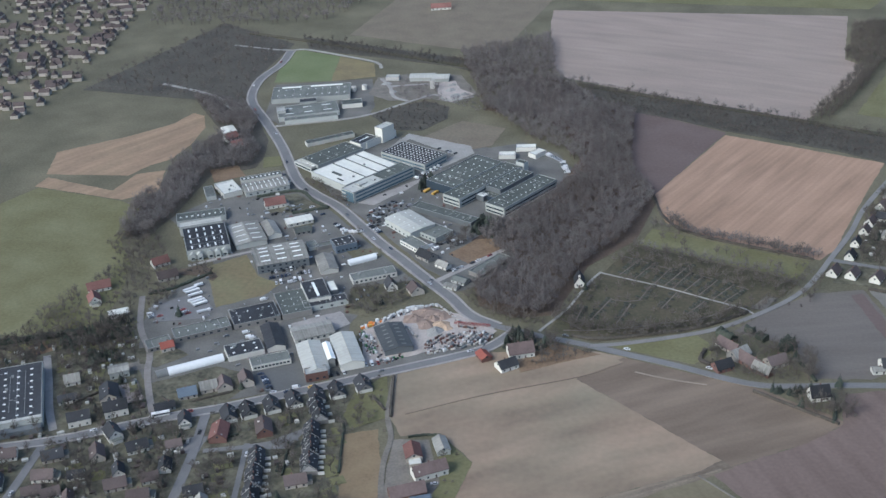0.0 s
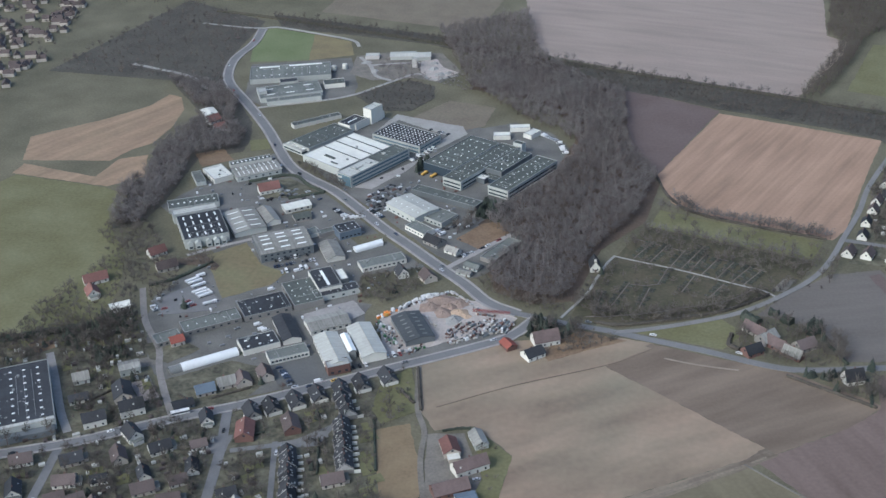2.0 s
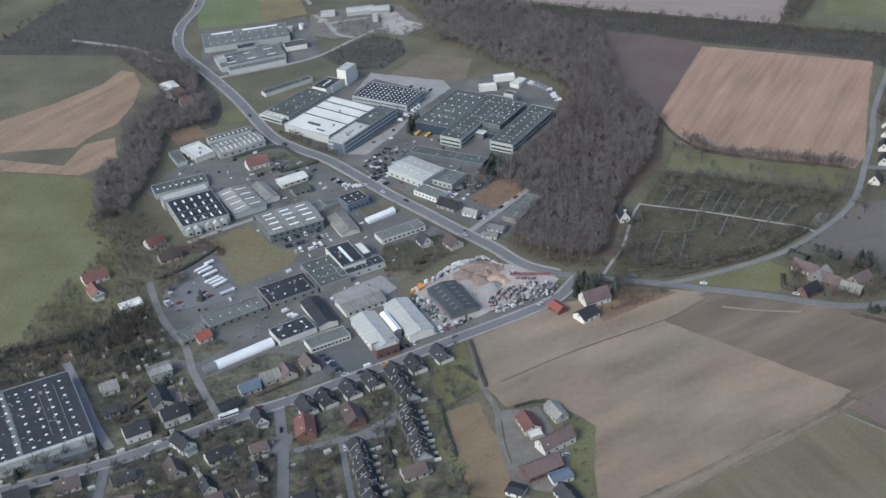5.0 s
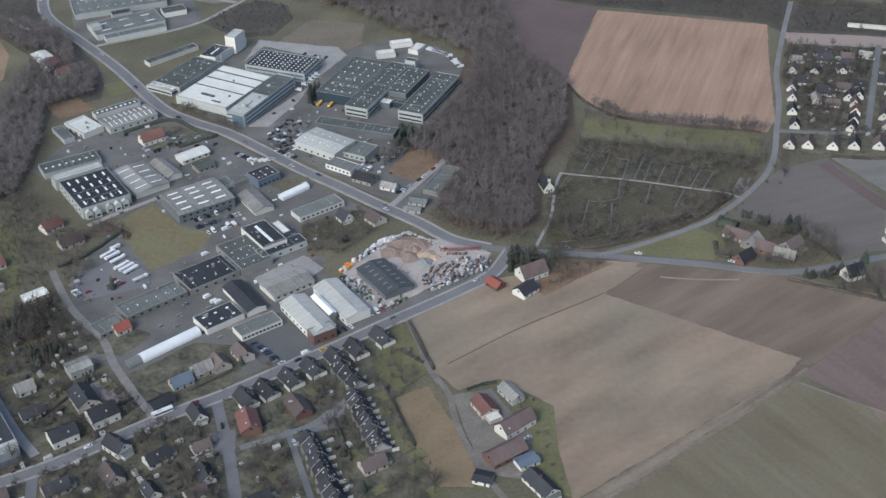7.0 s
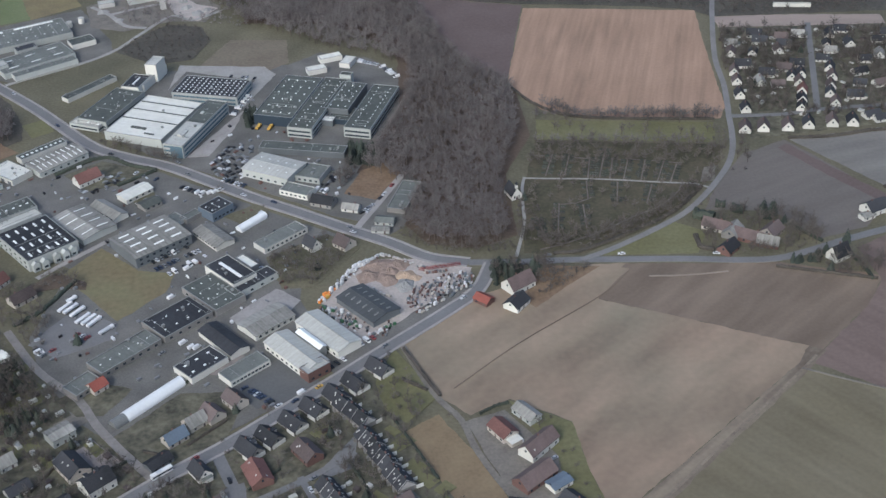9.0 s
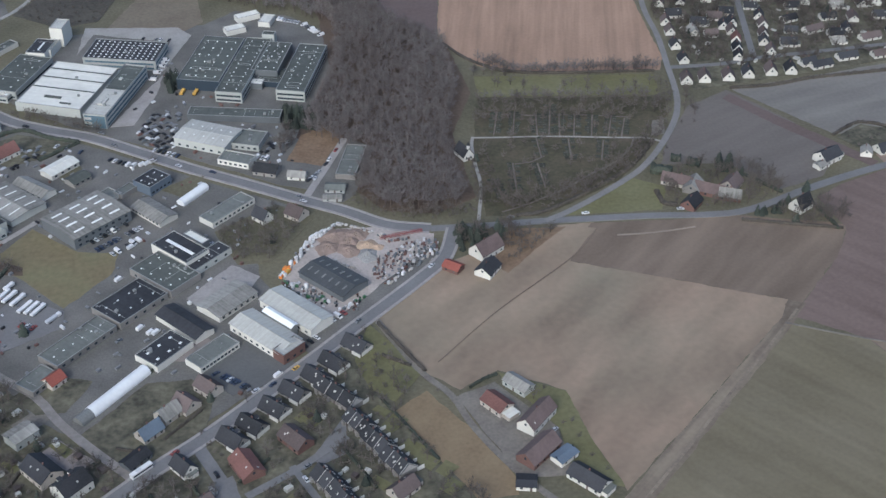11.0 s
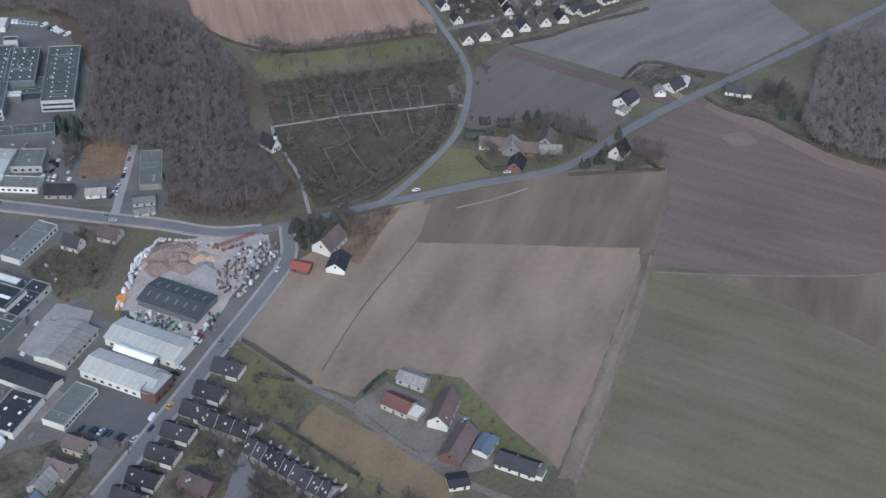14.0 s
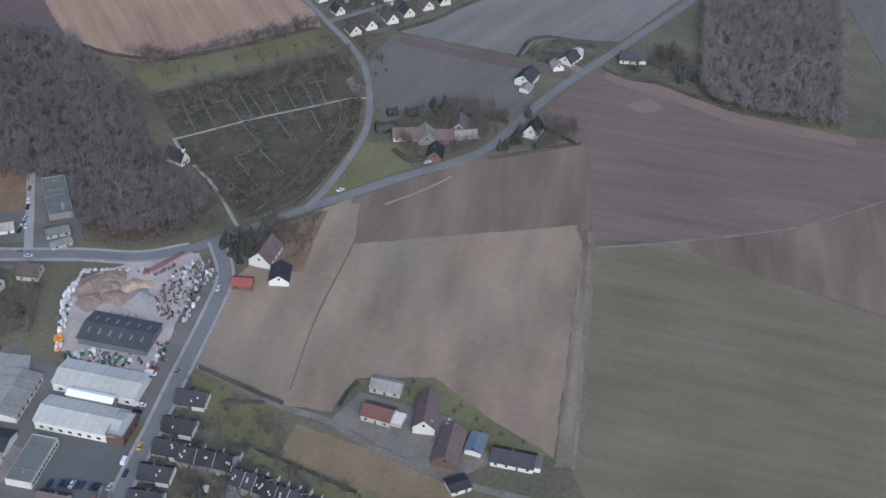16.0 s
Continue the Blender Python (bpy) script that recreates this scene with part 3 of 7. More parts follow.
def road(name, label, points, width, mat=ASPHALT, kerb=0.0, line=False, z=0.14):
    s = smooth(points)
    z += 0.28
    base = tagged(new(name, ribbon(Shape(), s, width, -0.3, z).mesh(name, mat)), label, "road", kind="structure")
    if kerb:
        for side in (-1, 1):
            tagged(new("pavement", ribbon(Shape(), s, kerb, -0.3, z + 0.12, side * (width + kerb) / 2).mesh("pavement", PAVING)), "concrete pavement with a kerb along the road", "pavement", kind="structure")
    if line:
        marks = Shape()
        for i in range(0, len(s) - 2, 2):
            ribbon(marks, s, 0.22, z - 0.01, z + 0.02, 0, i, i + 2)
        tagged(new("road_marking", marks.mesh("road_marking", LINE)), "white dashed centre line on asphalt", "road marking", kind="structure")
    return s


MAIN = road("road_main", "grey asphalt main road through the works", [(-345, 574), (-338, 530), (-340, 484), (-331, 443), (-315.7, 412.6), (-282.5, 371.3), (-239.5, 314.8), (-194.6, 247.6), (-167.7, 223.3), (-137.2, 202.7), (-106.7, 174.0), (-77.1, 145.3), (-49.3, 121.1), (-22.4, 96.9), (2.7, 75.3), (24.2, 53.8), (47.5, 43.1)], 7.0, kerb=1.8)
EAST = road("road_east", "asphalt country road between fields", [(47.5, 43.1), (76.2, 37.7), (109.4, 33.2), (142.6, 26.9), (175.8, 20.6), (208.1, 12.6), (229.6, 9.9), (250.3, 13.5), (279.9, 21.5), (323.8, 30.5), (387.5, 38.6), (481.7, 51.1), (681.7, 78.9)], 5.8, z=0.15)
CURVE = road("road_curved", "narrow asphalt road round the graveyard", [(114.8, 32.1), (132.6, 38.5), (153.5, 48.5), (177.2, 61.5), (192.8, 71.8), (209.3, 87.5), (226.2, 107.5), (238.8, 125.0), (248.5, 144.5), (256, 168), (261.5, 190), (268.5, 215.3), (275, 242.0), (283.4, 287.0), (305.0, 358.8), (328.3, 429.6), (358.8, 529.2)], 4.2, LANE_ASPHALT, z=0.16)
SOUTH = road("road_south", "asphalt village road with pavements", [(61.0, 39.5), (48.4, 14.4), (28.7, -2.7), (1.8, -22.4), (-17.0, -35.9), (-38.6, -52.0), (-62.8, -69.1), (-96.9, -93.3), (-126.5, -111.2), (-154.3, -130.1), (-181.2, -148.9), (-209.9, -164.1), (-237.7, -177.6), (-305.0, -210.8)], 6.4, kerb=1.6, z=0.17)
road("road_side", "narrow pale side road", [(-136.3, -113.9), (-154, -88), (-168, -65), (-178, -44), (-202, -14.5), (-224.2, 26.9)], 4.6, SIDE_LANE, z=0.15)
road("street_a", "residential street", [(-105.8, -98.7), (-94.5, -137), (-87.0, -168.6), (-77.1, -215.3)], 6.2, z=0.15)
road("street_b", "residential street", [(-190.3, -154), (-184.4, -185), (-177.6, -224.2)], 5.6, z=0.15)
road("street_c", "residential street", [(-64.6, -125.6), (-45.7, -186.6), (-40.4, -215.3)], 3.4, z=0.13)
road("street_d", "residential street", [(-87.9, -139.0), (-61.0, -127.4), (-35.9, -113.0)], 4.0, z=0.15)
road("village_street_a", "village street", [(262, 190), (300, 184.5), (327, 186), (390, 182.3), (502.3, 176)], 4.6, z=0.13)
road("village_street_b", "village street", [(376.7, 331.9), (353.4, 264.6), (326.5, 186.6)], 4.6, z=0.13)
road("farm_track", "muddy farm track", [(-2.7, -28.7), (9.0, -75.3), (19.7, -98.7), (24.2, -124.7), (35.9, -159.7), (53.8, -192.8)], 3.4, LANE, z=0.1)
road("graveyard_path", "pale gravel graveyard path", [(77, 43.1), (89.1, 78.5), (92.7, 100.6), (96.9, 123.4), (101, 136)], 2.0, PALE_GRAVEL, z=0.12)
road("graveyard_cross_path", "pale gravel path across the graveyard", [(100, 135.1), (118.8, 130.4), (150.4, 122.8), (188.2, 110.6), (209.4, 104.1), (217, 97.5)], 1.5, PALE_GRAVEL, z=0.12)
road("hall_drive", "pale concrete drive beside a black hall", [(-247.6, -64), (-228.3, -91.5), (-207.5, -122.5), (-192.0, -142)], 5.2, PAVING, z=0.14)
road("works_path_north", "pale lane to the concrete works", [(-267, 361), (-236, 376), (-206, 391), (-184, 409), (-164, 439), (-140, 470), (-123, 456), (-99, 471)], 3.4, PALE_GRAVEL, z=0.1)
road("works_track", "pale worn track through the concrete works", [(-211, 506), (-194, 484.5), (-179, 457), (-161, 448)], 4.0, PALE_GRAVEL, z=0.1)
road("works_track", "pale worn track through the concrete works", [(-194, 484.5), (-170, 494), (-146, 500)], 4.0, PALE_GRAVEL, z=0.09)
road("works_lane", "pale lane beside the wood", [(-15, 97), (1.3, 123.8), (12, 142), (21, 157)], 4.6, PAVING, z=0.1)
road("hall_path", "pale concrete drive along the grass plot", [(-213.0, 78.8), (-199.0, 91.4), (-173.2, 112.6)], 3.6, PAVING, z=0.1)
road("field_track", "pale grassy streak along the brown field", [(150, 7.5), (163, 5.2), (179, 3.5), (197, 3)], 1.3, PALE_TAN, z=-0.05)
road("field_track", "soft pale wheel track along the field edge", [(217, -83), (185, -109.5), (150, -137), (112, -168), (80, -192.5)], 1.5, TRACK, z=-0.1)
road("furrow_path", "pale grass balk across the ploughed field", [(205, -92), (239, -115), (303, -153), (368, -174), (440, -192)], 1.1, LANE, z=0.1)
road("field_ditch", "dark furrow between two fields", [(141, 17), (117, -6), (62, -41), (20, -73)], 0.6, BROWN, z=0.02)
road("railway", "railway line with grey ballast", [(-421.6, 627.9), (-339.1, 610.8), (-220.7, 580.3), (-17.0, 525.6), (226.9, 460.1), (322.9, 430.5), (627.9, 331.9)], 7.0, GRAVE_SOIL, z=0.4)
road("north_branch", "pale branch lane into the scrub", [(-309.5, 408), (-332, 398), (-361, 424), (-388, 436), (-440, 452)], 4.4, PALE_GRAVEL, z=0.13)
road("north_lane", "pale lane round the green meadow", [(-420, 584), (-368, 577), (-343, 578), (-331, 583), (-282, 570), (-235, 554), (-222, 536)], 3.6, PALE_GRAVEL, z=0.12)


# ---- halls and works ----
def rows_of(n, length):
    return [(-0.5 + (i + 0.5) / n) * length for i in range(n)]


FLAT = []


def hall(label, x, y, l, w, ang, h, roof="flat", top=GREY_FELT, wall=PANEL, lights=(0, 0), light=(1.6, 1.2), windows=0, doors=0, rise=2.0, name="industrial_hall", ribbon_windows=0, group="", dome=SKYLIGHT, glass=GLASS):
    """A hall with walls, roof, rooflights, windows and doors; l lies along ang."""
    take(x, y, l, w, ang)
    ob = thing(name, label, "hall", pose(x, y, 0, 0, 0, ang), group)
    t = 0.3
    if roof == "flat":
        s = Shape()
        for a, b, c, d in ((0, -w / 2 + t / 2, l, t), (0, w / 2 - t / 2, l, t), (-l / 2 + t / 2, 0, t, w - 2 * t), (l / 2 - t / 2, 0, t, w - 2 * t)):
            s.box(a, b, 0, c, d, h)
        part("wall", s, wall, ob)
        part("roof", Shape().box(0, 0, h - 0.8, l - 2 * t, w - 2 * t, 0.35), top, ob)
        rim = Shape()
        for a, b, c, d in ((0, -w / 2 + 0.2, l + 0.1, 0.5), (0, w / 2 - 0.2, l + 0.1, 0.5), (-l / 2 + 0.2, 0, 0.5, w - 0.9), (l / 2 - 0.2, 0, 0.5, w - 0.9)):
            rim.box(a, b, h, c, d, 0.12)
        part("parapet_cap", rim, METAL, ob)
        level = lambda q: h - 0.45
        FLAT.append((ob, l, w, h))
    elif roof == "arch":
        n = 10
        arc = [(w / 2 * math.cos(math.pi * i / n), h - rise + rise * math.sin(math.pi * i / n)) for i in range(n + 1)]
        part("wall", Shape().extrude([(w / 2 - 0.1, 0)] + [(a * 0.99, b - 0.1) for a, b in arc] + [(-w / 2 + 0.1, 0)], -l / 2, l / 2), wall, ob)
        part("roof", Shape().extrude(arc + [(a * 0.96, b - 0.05) for a, b in reversed(arc)], -l / 2 - 0.3, l / 2 + 0.3), top, ob)
        level = lambda q: h
    else:
        eave = h - rise
        part("wall", Shape().extrude([(w / 2, 0), (w / 2, eave), (0, h - 0.15), (-w / 2, eave), (-w / 2, 0)], -l / 2, l / 2), wall, ob)
        e = 0.5
        dz = rise / (w / 2) * e
        for sgn, nm in ((1, "roof"), (-1, "roof")):
            part(nm, Shape().extrude([(0, h), (sgn * (w / 2 + e), eave - dz), (sgn * (w / 2 + e), eave - dz + 0.22), (0, h + 0.22)], -l / 2 - e, l / 2 + e), top, ob)
        part("ridge_cap", Shape().box(0, 0, h + 0.16, l + 1.0, 0.5, 0.14), top, ob)
        level = lambda q: h + 0.2 - abs(q) * rise / (w / 2)
    nx, ny = lights
    if nx and ny:
        tilt = 0 if roof == "flat" else math.degrees(math.atan(rise / (w / 2)))
        me = Shape().box(0, 0, -0.2, light[0], light[1], 0.55).mesh("rooflight", dome)
        for a in rows_of(nx, l * 0.94):
            for b in rows_of(ny, w * 0.9):
                part("rooflight", me, None, ob, at=pose(a, b, level(b), tilt * (-1 if b > 0 else 1)))
    if windows:
        me = Shape().box(0, 0, 0, 1.8, 0.14, 1.3).mesh("window", GLASS)
        for sgn in (-1, 1):
            for a in rows_of(windows, l * 0.94):
                for z in ([1.2, 4.4] if h > 7.5 else [1.4]):
                    part("window", me, None, ob, at=pose(a, sgn * w / 2, z))
    if ribbon_windows:
        me, me2 = Shape().box(0, 0, 0, l * 0.94, 0.14, 1.3).mesh("window_band", glass), Shape().box(0, 0, 0, 0.14, w * 0.9, 1.3).mesh("window_band", glass)
        for k in range(ribbon_windows):
            for sgn in (-1, 1):
                part("window_band", me, None, ob, at=pose(0, sgn * w / 2, 1.3 + 3.2 * k))
                part("window_band", me2, None, ob, at=pose(sgn * l / 2, 0, 1.3 + 3.2 * k))
    if doors:
        me = Shape().box(0, 0, 0, 3.6, 0.16, min(4.0, h * 0.6)).mesh("loading_door", DARK_PANEL)
        for a in rows_of(doors, l * 0.8):
            part("loading_door", me, None, ob, at=pose(a + 2.4, -w / 2, 0))
    return ob


def vents(ob, n, l, w, z):
    me = Shape().box(0, 0, 0, 1.4, 1.4, 1.1).box(0, 0, 1.1, 1.7, 1.7, 0.15).mesh("roof_vent", METAL)
    for i in range(n):
        part("roof_vent", me, None, ob, at=pose(random.uniform(-0.44, 0.44) * l, random.uniform(-0.4, 0.4) * w, z))


# the large dark works with a courtyard
vents(hall("dark flat-roofed production hall dotted with small rooflights", -48.4, 277.5, 66.6, 30, 66, 8.0, top=DARK_FELT, wall=BLUE_PANEL, lights=(6, 4), light=(1.2, 0.9), doors=4), 5, 60, 26, 7.5)
hall("grey flat-roofed wing with a light office front", -27.5, 262, 82, 18.6, 66, 8.1, top=DARK_FELT, wall=PANEL, lights=(13, 2), light=(0.7, 0.7), ribbon_windows=2)
hall("grey flat-roofed wing with a light office front", 10.5, 247, 70, 20, 66, 8.1, top=DARK_FELT, wall=PANEL, lights=(11, 2), light=(0.7, 0.7), ribbon_windows=2)
hall("dark flat-roofed hall joining two wings", -7, 269, 44, 19, 66, 8.0, top=DARK_FELT, wall=DARK_PANEL, lights=(5, 3), light=(1.0, 0.8))
hall("low white canopy over the courtyard gate", -23.5, 242, 12, 8.0, -24, 4.6, top=WHITE_SHEET, wall=DARK_PANEL, name="canopy")
hall("dark glazed hall front in the courtyard", -11, 248, 20, 17, 66, 4.2, top=DARK_FELT, wall=BLUE_PANEL)
hall("small roof building of the works", -3.5, 301, 9.0, 6, -24, 10.5, top=DARK_FELT, wall=PANEL, name="plant_room")
hall("long low grey shed in front of the works", -43, 203, 62, 11, -20, 4.5, top=DARK_FELT, wall=DARK_PANEL)
hall("light grey hall with a low pitched sheet roof", -64, 177, 36.3, 24.1, -36, 7.2, "gable", LIGHT_SHEET, PANEL, (5, 2), (0.8, 0.6), 6, rise=0.9)
hall("grey flat-roofed workshop annex", -40, 168.8, 21.5, 18.8, -28, 4.5, top=GREY_FELT, wall=PANEL, windows=5)
hall("grey flat-roofed sales building", -50, 147.1, 21.5, 11.7, -34, 4.0, top=GREY_FELT, wall=RENDER, windows=6)
# white works
hall("dark flat-roofed hall with rooflights and white edge", -180.3, 296.6, 52, 25, 60, 6.0, top=DARK_FELT, wall=PANEL, lights=(5, 2), light=(0.9, 0.7), ribbon_windows=1)
lobby = hall("low white stepped office front by the road", -196.5, 275, 10, 25, 60, 4.4, top=LIGHT_SHEET, wall=PANEL, lights=(1, 5), light=(2.0, 2.4), ribbon_windows=1)
part("roof_plant", Shape().box(1, -6, 4.0, 4, 5, 1.2).box(0, 3, 4.0, 3, 6, 0.9).box(-1, 9, 4.0, 3, 3, 1.0), LIGHT_SHEET, lobby, "pale roof plant boxes")
roof_w = hall("large white membrane-roofed works hall", -147.6, 267.5, 60, 47, 61, 6.9, top=WHITE_SHEET, wall=PANEL)
for a in (-6, 8, 20):
    part("roof_step", Shape().box(a, 0, 6.45, 0.6, 45.5, 0.6), DARK_FELT, roof_w, "dark shed-roof step")
part("roof_duct", Shape().box(-18, 2, 6.4, 2.4, 12, 0.8).box(-24, -10, 6.4, 1.4, 8, 0.6), DARK_FELT, roof_w, "raised dark roof duct")
office = hall("white office block with blue window bands", -116.7, 246.2, 71, 15.6, 63, 10.2, top=LIGHT_SHEET, wall=PANEL, ribbon_windows=3, glass=BLUE_GLASS)
part("dark_roof_half", Shape().box(17, 0, 9.7, 34, 14.5, 0.16), DARK_FELT, office, "dark felt roof half")
part("entrance_glazing", Shape().box(-35.6, -2.5, 0.4, 0.2, 9.5, 8.8), BLUE_GLASS, office, "blue glazed entrance front")
part("roof_plant", Shape().box(-18, 1, 9.7, 9, 4, 1.1).box(-20, 2, 10.8, 4, 2, 0.5).box(14, 2, 9.8, 3, 2, 1.0), LIGHT_SHEET, office)
hall("hall with dark roof and rows of white domes", -105.8, 307.6, 53, 30, -22.5, 7.8, top=BITUMEN, wall=PANEL, lights=(13, 7), light=(1.0, 0.9), ribbon_windows=2, glass=BLUE_GLASS)
hall("low light-roofed delivery building", -200, 337, 47, 8.0, 42.5, 3.6, top=DARK_FELT, wall=RENDER)
hall("black-roofed hall with a white wall beside the tower", -163.5, 332, 22.5, 14.5, 66, 7.0, top=BITUMEN, wall=RENDER, lights=(1, 1), light=(12, 1.2))
hall("low white link block below the tower", -151.6, 342.5, 38, 5.0, 65, 6.4, top=LIGHT_SHEET, wall=RENDER)
hall("tall white windowless storage tower", -149, 349, 16, 9.5, 67, 14.6, top=LIGHT_SHEET, wall=RENDER, name="storage_tower")
# western works
hall("white flat-roofed workshop with loading doors", -244.5, 213, 26.5, 17, -45, 4.5, top=WHITE_SHEET, wall=RENDER, doors=3)
hall("low grey shed beside a white workshop", -257.4, 202.7, 23.3, 8.1, -55, 3.6, top=GREY_FELT, wall=PANEL)
hall("light grey ribbed hall with a dark strip", -214, 224, 38.5, 20, 37, 5.4, "gable", FIBRE, PANEL, (9, 2), (0.5, 6.0), 6, rise=1.0)
hall("dark flat annex with small roof boxes", -226.0, 240.4, 35.9, 8.1, 36, 4.5, top=DARK_FELT, wall=RENDER, lights=(9, 1), light=(1.6, 1.6))
saw = hall("black flat-roofed hall with long white rooflights", -215.1, 114.5, 43, 34.1, -57, 8.0, top=BITUMEN, wall=PANEL, lights=(4, 5), light=(4.6, 1.2), windows=6)
for k, b in enumerate((-13, -7.5, 1, 6.5, 12)):
    part("front_bay", Shape().extrude([(b + 2.2, 0), (b + 2.2, 5.2), (b, 6.8), (b - 2.2, 5.2), (b - 2.2, 0)], 21.4, 24.2 + (k % 2)), PANEL, saw, "pale gabled bay of the front")
    part("window", Shape().box(24.3 + (k % 2), b, 1.2, 0.12, 2.4, 1.4), GLASS, saw)
hall("light sheet-roofed hall beside a black hall", -232, 137.5, 9.5, 34.5, -57, 8.2, top=LIGHT_SHEET, wall=PANEL)
hall("dark flat-roofed workshop with small domes", -242, 157, 40.5, 16, 30, 4.5, top=DARK_FELT, wall=PANEL, lights=(8, 1))
hall("light grey ribbed hall with low pitched roof", -188.5, 133.8, 38, 25, -53, 5.4, "gable", FIBRE, PANEL, (4, 2), (0.5, 8.0), rise=1.2)
hall("large grey shallow-pitched hall with white rooflights", -144.5, 102, 39.7, 32, 33, 8.5, "gable", FIBRE, DARK_PANEL, (3, 4), (7.0, 1.2), 8, 2, rise=1.4)
hall("grey gable hall with wall windows", -105.8, 101.7, 26.9, 13.5, -57, 4.9, "gable", FIBRE, RENDER, windows=8, rise=1.8)
hall("blue grey flat-roofed office building with dark glazing", -103.8, 133.0, 17.5, 14.5, 40, 6.6, top=BITUMEN, wall=BLUE_ROOF, windows=5, lights=(3, 2), light=(1.0, 0.8), name="office_building")
hall("white round-topped storage tent", -81.5, 114.9, 22.2, 5.8, 42, 4.0, "arch", POLYTHENE, POLYTHENE, rise=2.2, name="storage_tent")
hall("low grey flat-roofed building with dark boxes", -63.8, 92.3, 34.1, 11.7, 36, 4.0, top=GREY_FELT, wall=RENDER, windows=9)
hall("black flat-roofed hall with white rooflight strips", -95.3, 56.1, 29.6, 17.0, -55, 6.3, top=BITUMEN, wall=RENDER, lights=(1, 1), light=(22, 2.0))
hall("white-roofed side bay of a black hall", -85.2, 63.6, 16, 5.6, -55, 6.2, top=WHITE_SHEET, wall=DARK_PANEL)
hall("small dark-roofed workshop beside a white hall", -147.5, 151.5, 13, 10, 36, 4.6, "gable", DARK_FELT, DULL_RENDER, rise=1.6, windows=3)
hall("low grey L-shaped store behind a fence", -120, 130, 13, 7, 40, 3.4, top=GREY_FELT, wall=DULL_RENDER)
hall("low grey store behind a fence", -129.5, 128.5, 8, 11, 40, 3.2, top=GREY_FELT, wall=RENDER)
hall("dark flat-roofed workshop block", -105.8, 37.7, 34.1, 21.5, -54, 4.6, top=DARK_FELT, wall=DULL_RENDER, lights=(4, 3), light=(0.8, 0.7), windows=4)
hall("dark flat-roofed workshop wing", -83.4, 44.8, 32.3, 10.8, 36, 4.4, top=BITUMEN, wall=PANEL, lights=(4, 1), light=(0.8, 0.7), windows=4)
hall("black flat-roofed hall with small rooflights", -126.6, 16.6, 33.5, 23.0, 37, 4.3, top=BITUMEN, wall=DULL_RENDER, lights=(4, 2), light=(1.0, 0.7), windows=5)
hall("long grey flat-roofed workshop with wall windows", -155.3, -10.0, 40, 15.0, 39, 4.0, top=GREY_FELT, wall=DULL_RENDER, lights=(6, 1), light=(0.8, 0.7), windows=7)
hall("small grey flat-roofed yard building", -176.1, -34.4, 17.5, 12.6, 42, 3.8, top=GREY_FELT, wall=DULL_RENDER, windows=4)
hall("black gable-roofed hall with a white end", -100.4, -8.9, 32, 12.4, -56, 5.6, "gable", BITUMEN, RENDER, rise=1.8)
hall("weathered grey gable-roofed storage hall", -76.2, 4.4, 28, 17.5, 36, 5.2, "gable", FIBRE, RENDER, rise=1.6, windows=6)
hall("white shallow-roofed hall with a brick front", -61.0, -30.2, 37.7, 16.1, -57, 7.2, "gable", LIGHT_SHEET, RENDER, windows=8, rise=2.0)
hall("white shallow-roofed hall beside the road", -42.2, -15.2, 39.5, 16.1, -57, 7.2, "gable", LIGHT_SHEET, RENDER, windows=7, rise=2.0)
hall("long glazed rooflight between two white halls", -52.0, -23.3, 21.5, 4.5, -57, 7.7, "gable", SKYLIGHT, METAL, rise=0.9, name="roof_lantern")
hall("red brick front building with flat roof", -51.6, -46.6, 14.8, 8.1, 33, 6.6, top=LIGHT_SHEET, wall=BRICK, windows=3, name="brick_building")
hall("grey flat-roofed shop with window front", -89.5, -36.9, 26.5, 11.7, 35, 4.1, top=GREY_FELT, wall=RENDER, windows=10)
hall("black flat-roofed workshop beside a lawn", -113, -28.4, 25.1, 16.4, 38, 4.2, top=BITUMEN, wall=RENDER, lights=(3, 2))
hall("long white polytunnel greenhouse", -138.1, -52.0, 37.7, 7.5, 41, 4.1, "arch", POLYTHENE, POLYTHENE, rise=3.4, name="polytunnel")
hall("open dark grey storage hall of the builders yard", -17.2, 8.3, 34.1, 19.7, -57, 5.8, "gable", STEEL_GREY, DARK_PANEL, (6, 2), (0.9, 3.2), rise=1.8, dome=DULL_LIGHT)
black = hall("black flat-roofed hall with a grid of white domes", -256.9, -135, 90, 70, 33, 8, top=BITUMEN, wall=PANEL, lights=(10, 8), light=(1.8, 1.0), doors=5)
part("roof_edge_strip", Shape().box(0, -33.4, 7.3, 89, 3.4, 0.75), LIGHT_SHEET, black, "pale sheet strip along the roof edge")
part("front_canopy", Shape().box(26, -38, 0, 36, 5.6, 4.2), DARK_PANEL, black, "dark flat canopy along the front")
part("roof_seam", Shape().box(5, 1, 7.3, 2.6, 66, 0.3), GREY_FELT, black, "grey felt strip across the roof")
hall("white gable-roofed hall beside the road", -157.6, 167.3, 21.5, 11.2, 38, 4.9, "gable", WHITE_SHEET, RENDER, rise=1.4, windows=4)
hall("grey gable-roofed workshop beside a yard", -173.4, 147.4, 26.9, 10.8, -51, 5.4, "gable", FIBRE, RENDER, rise=2.2, windows=5)
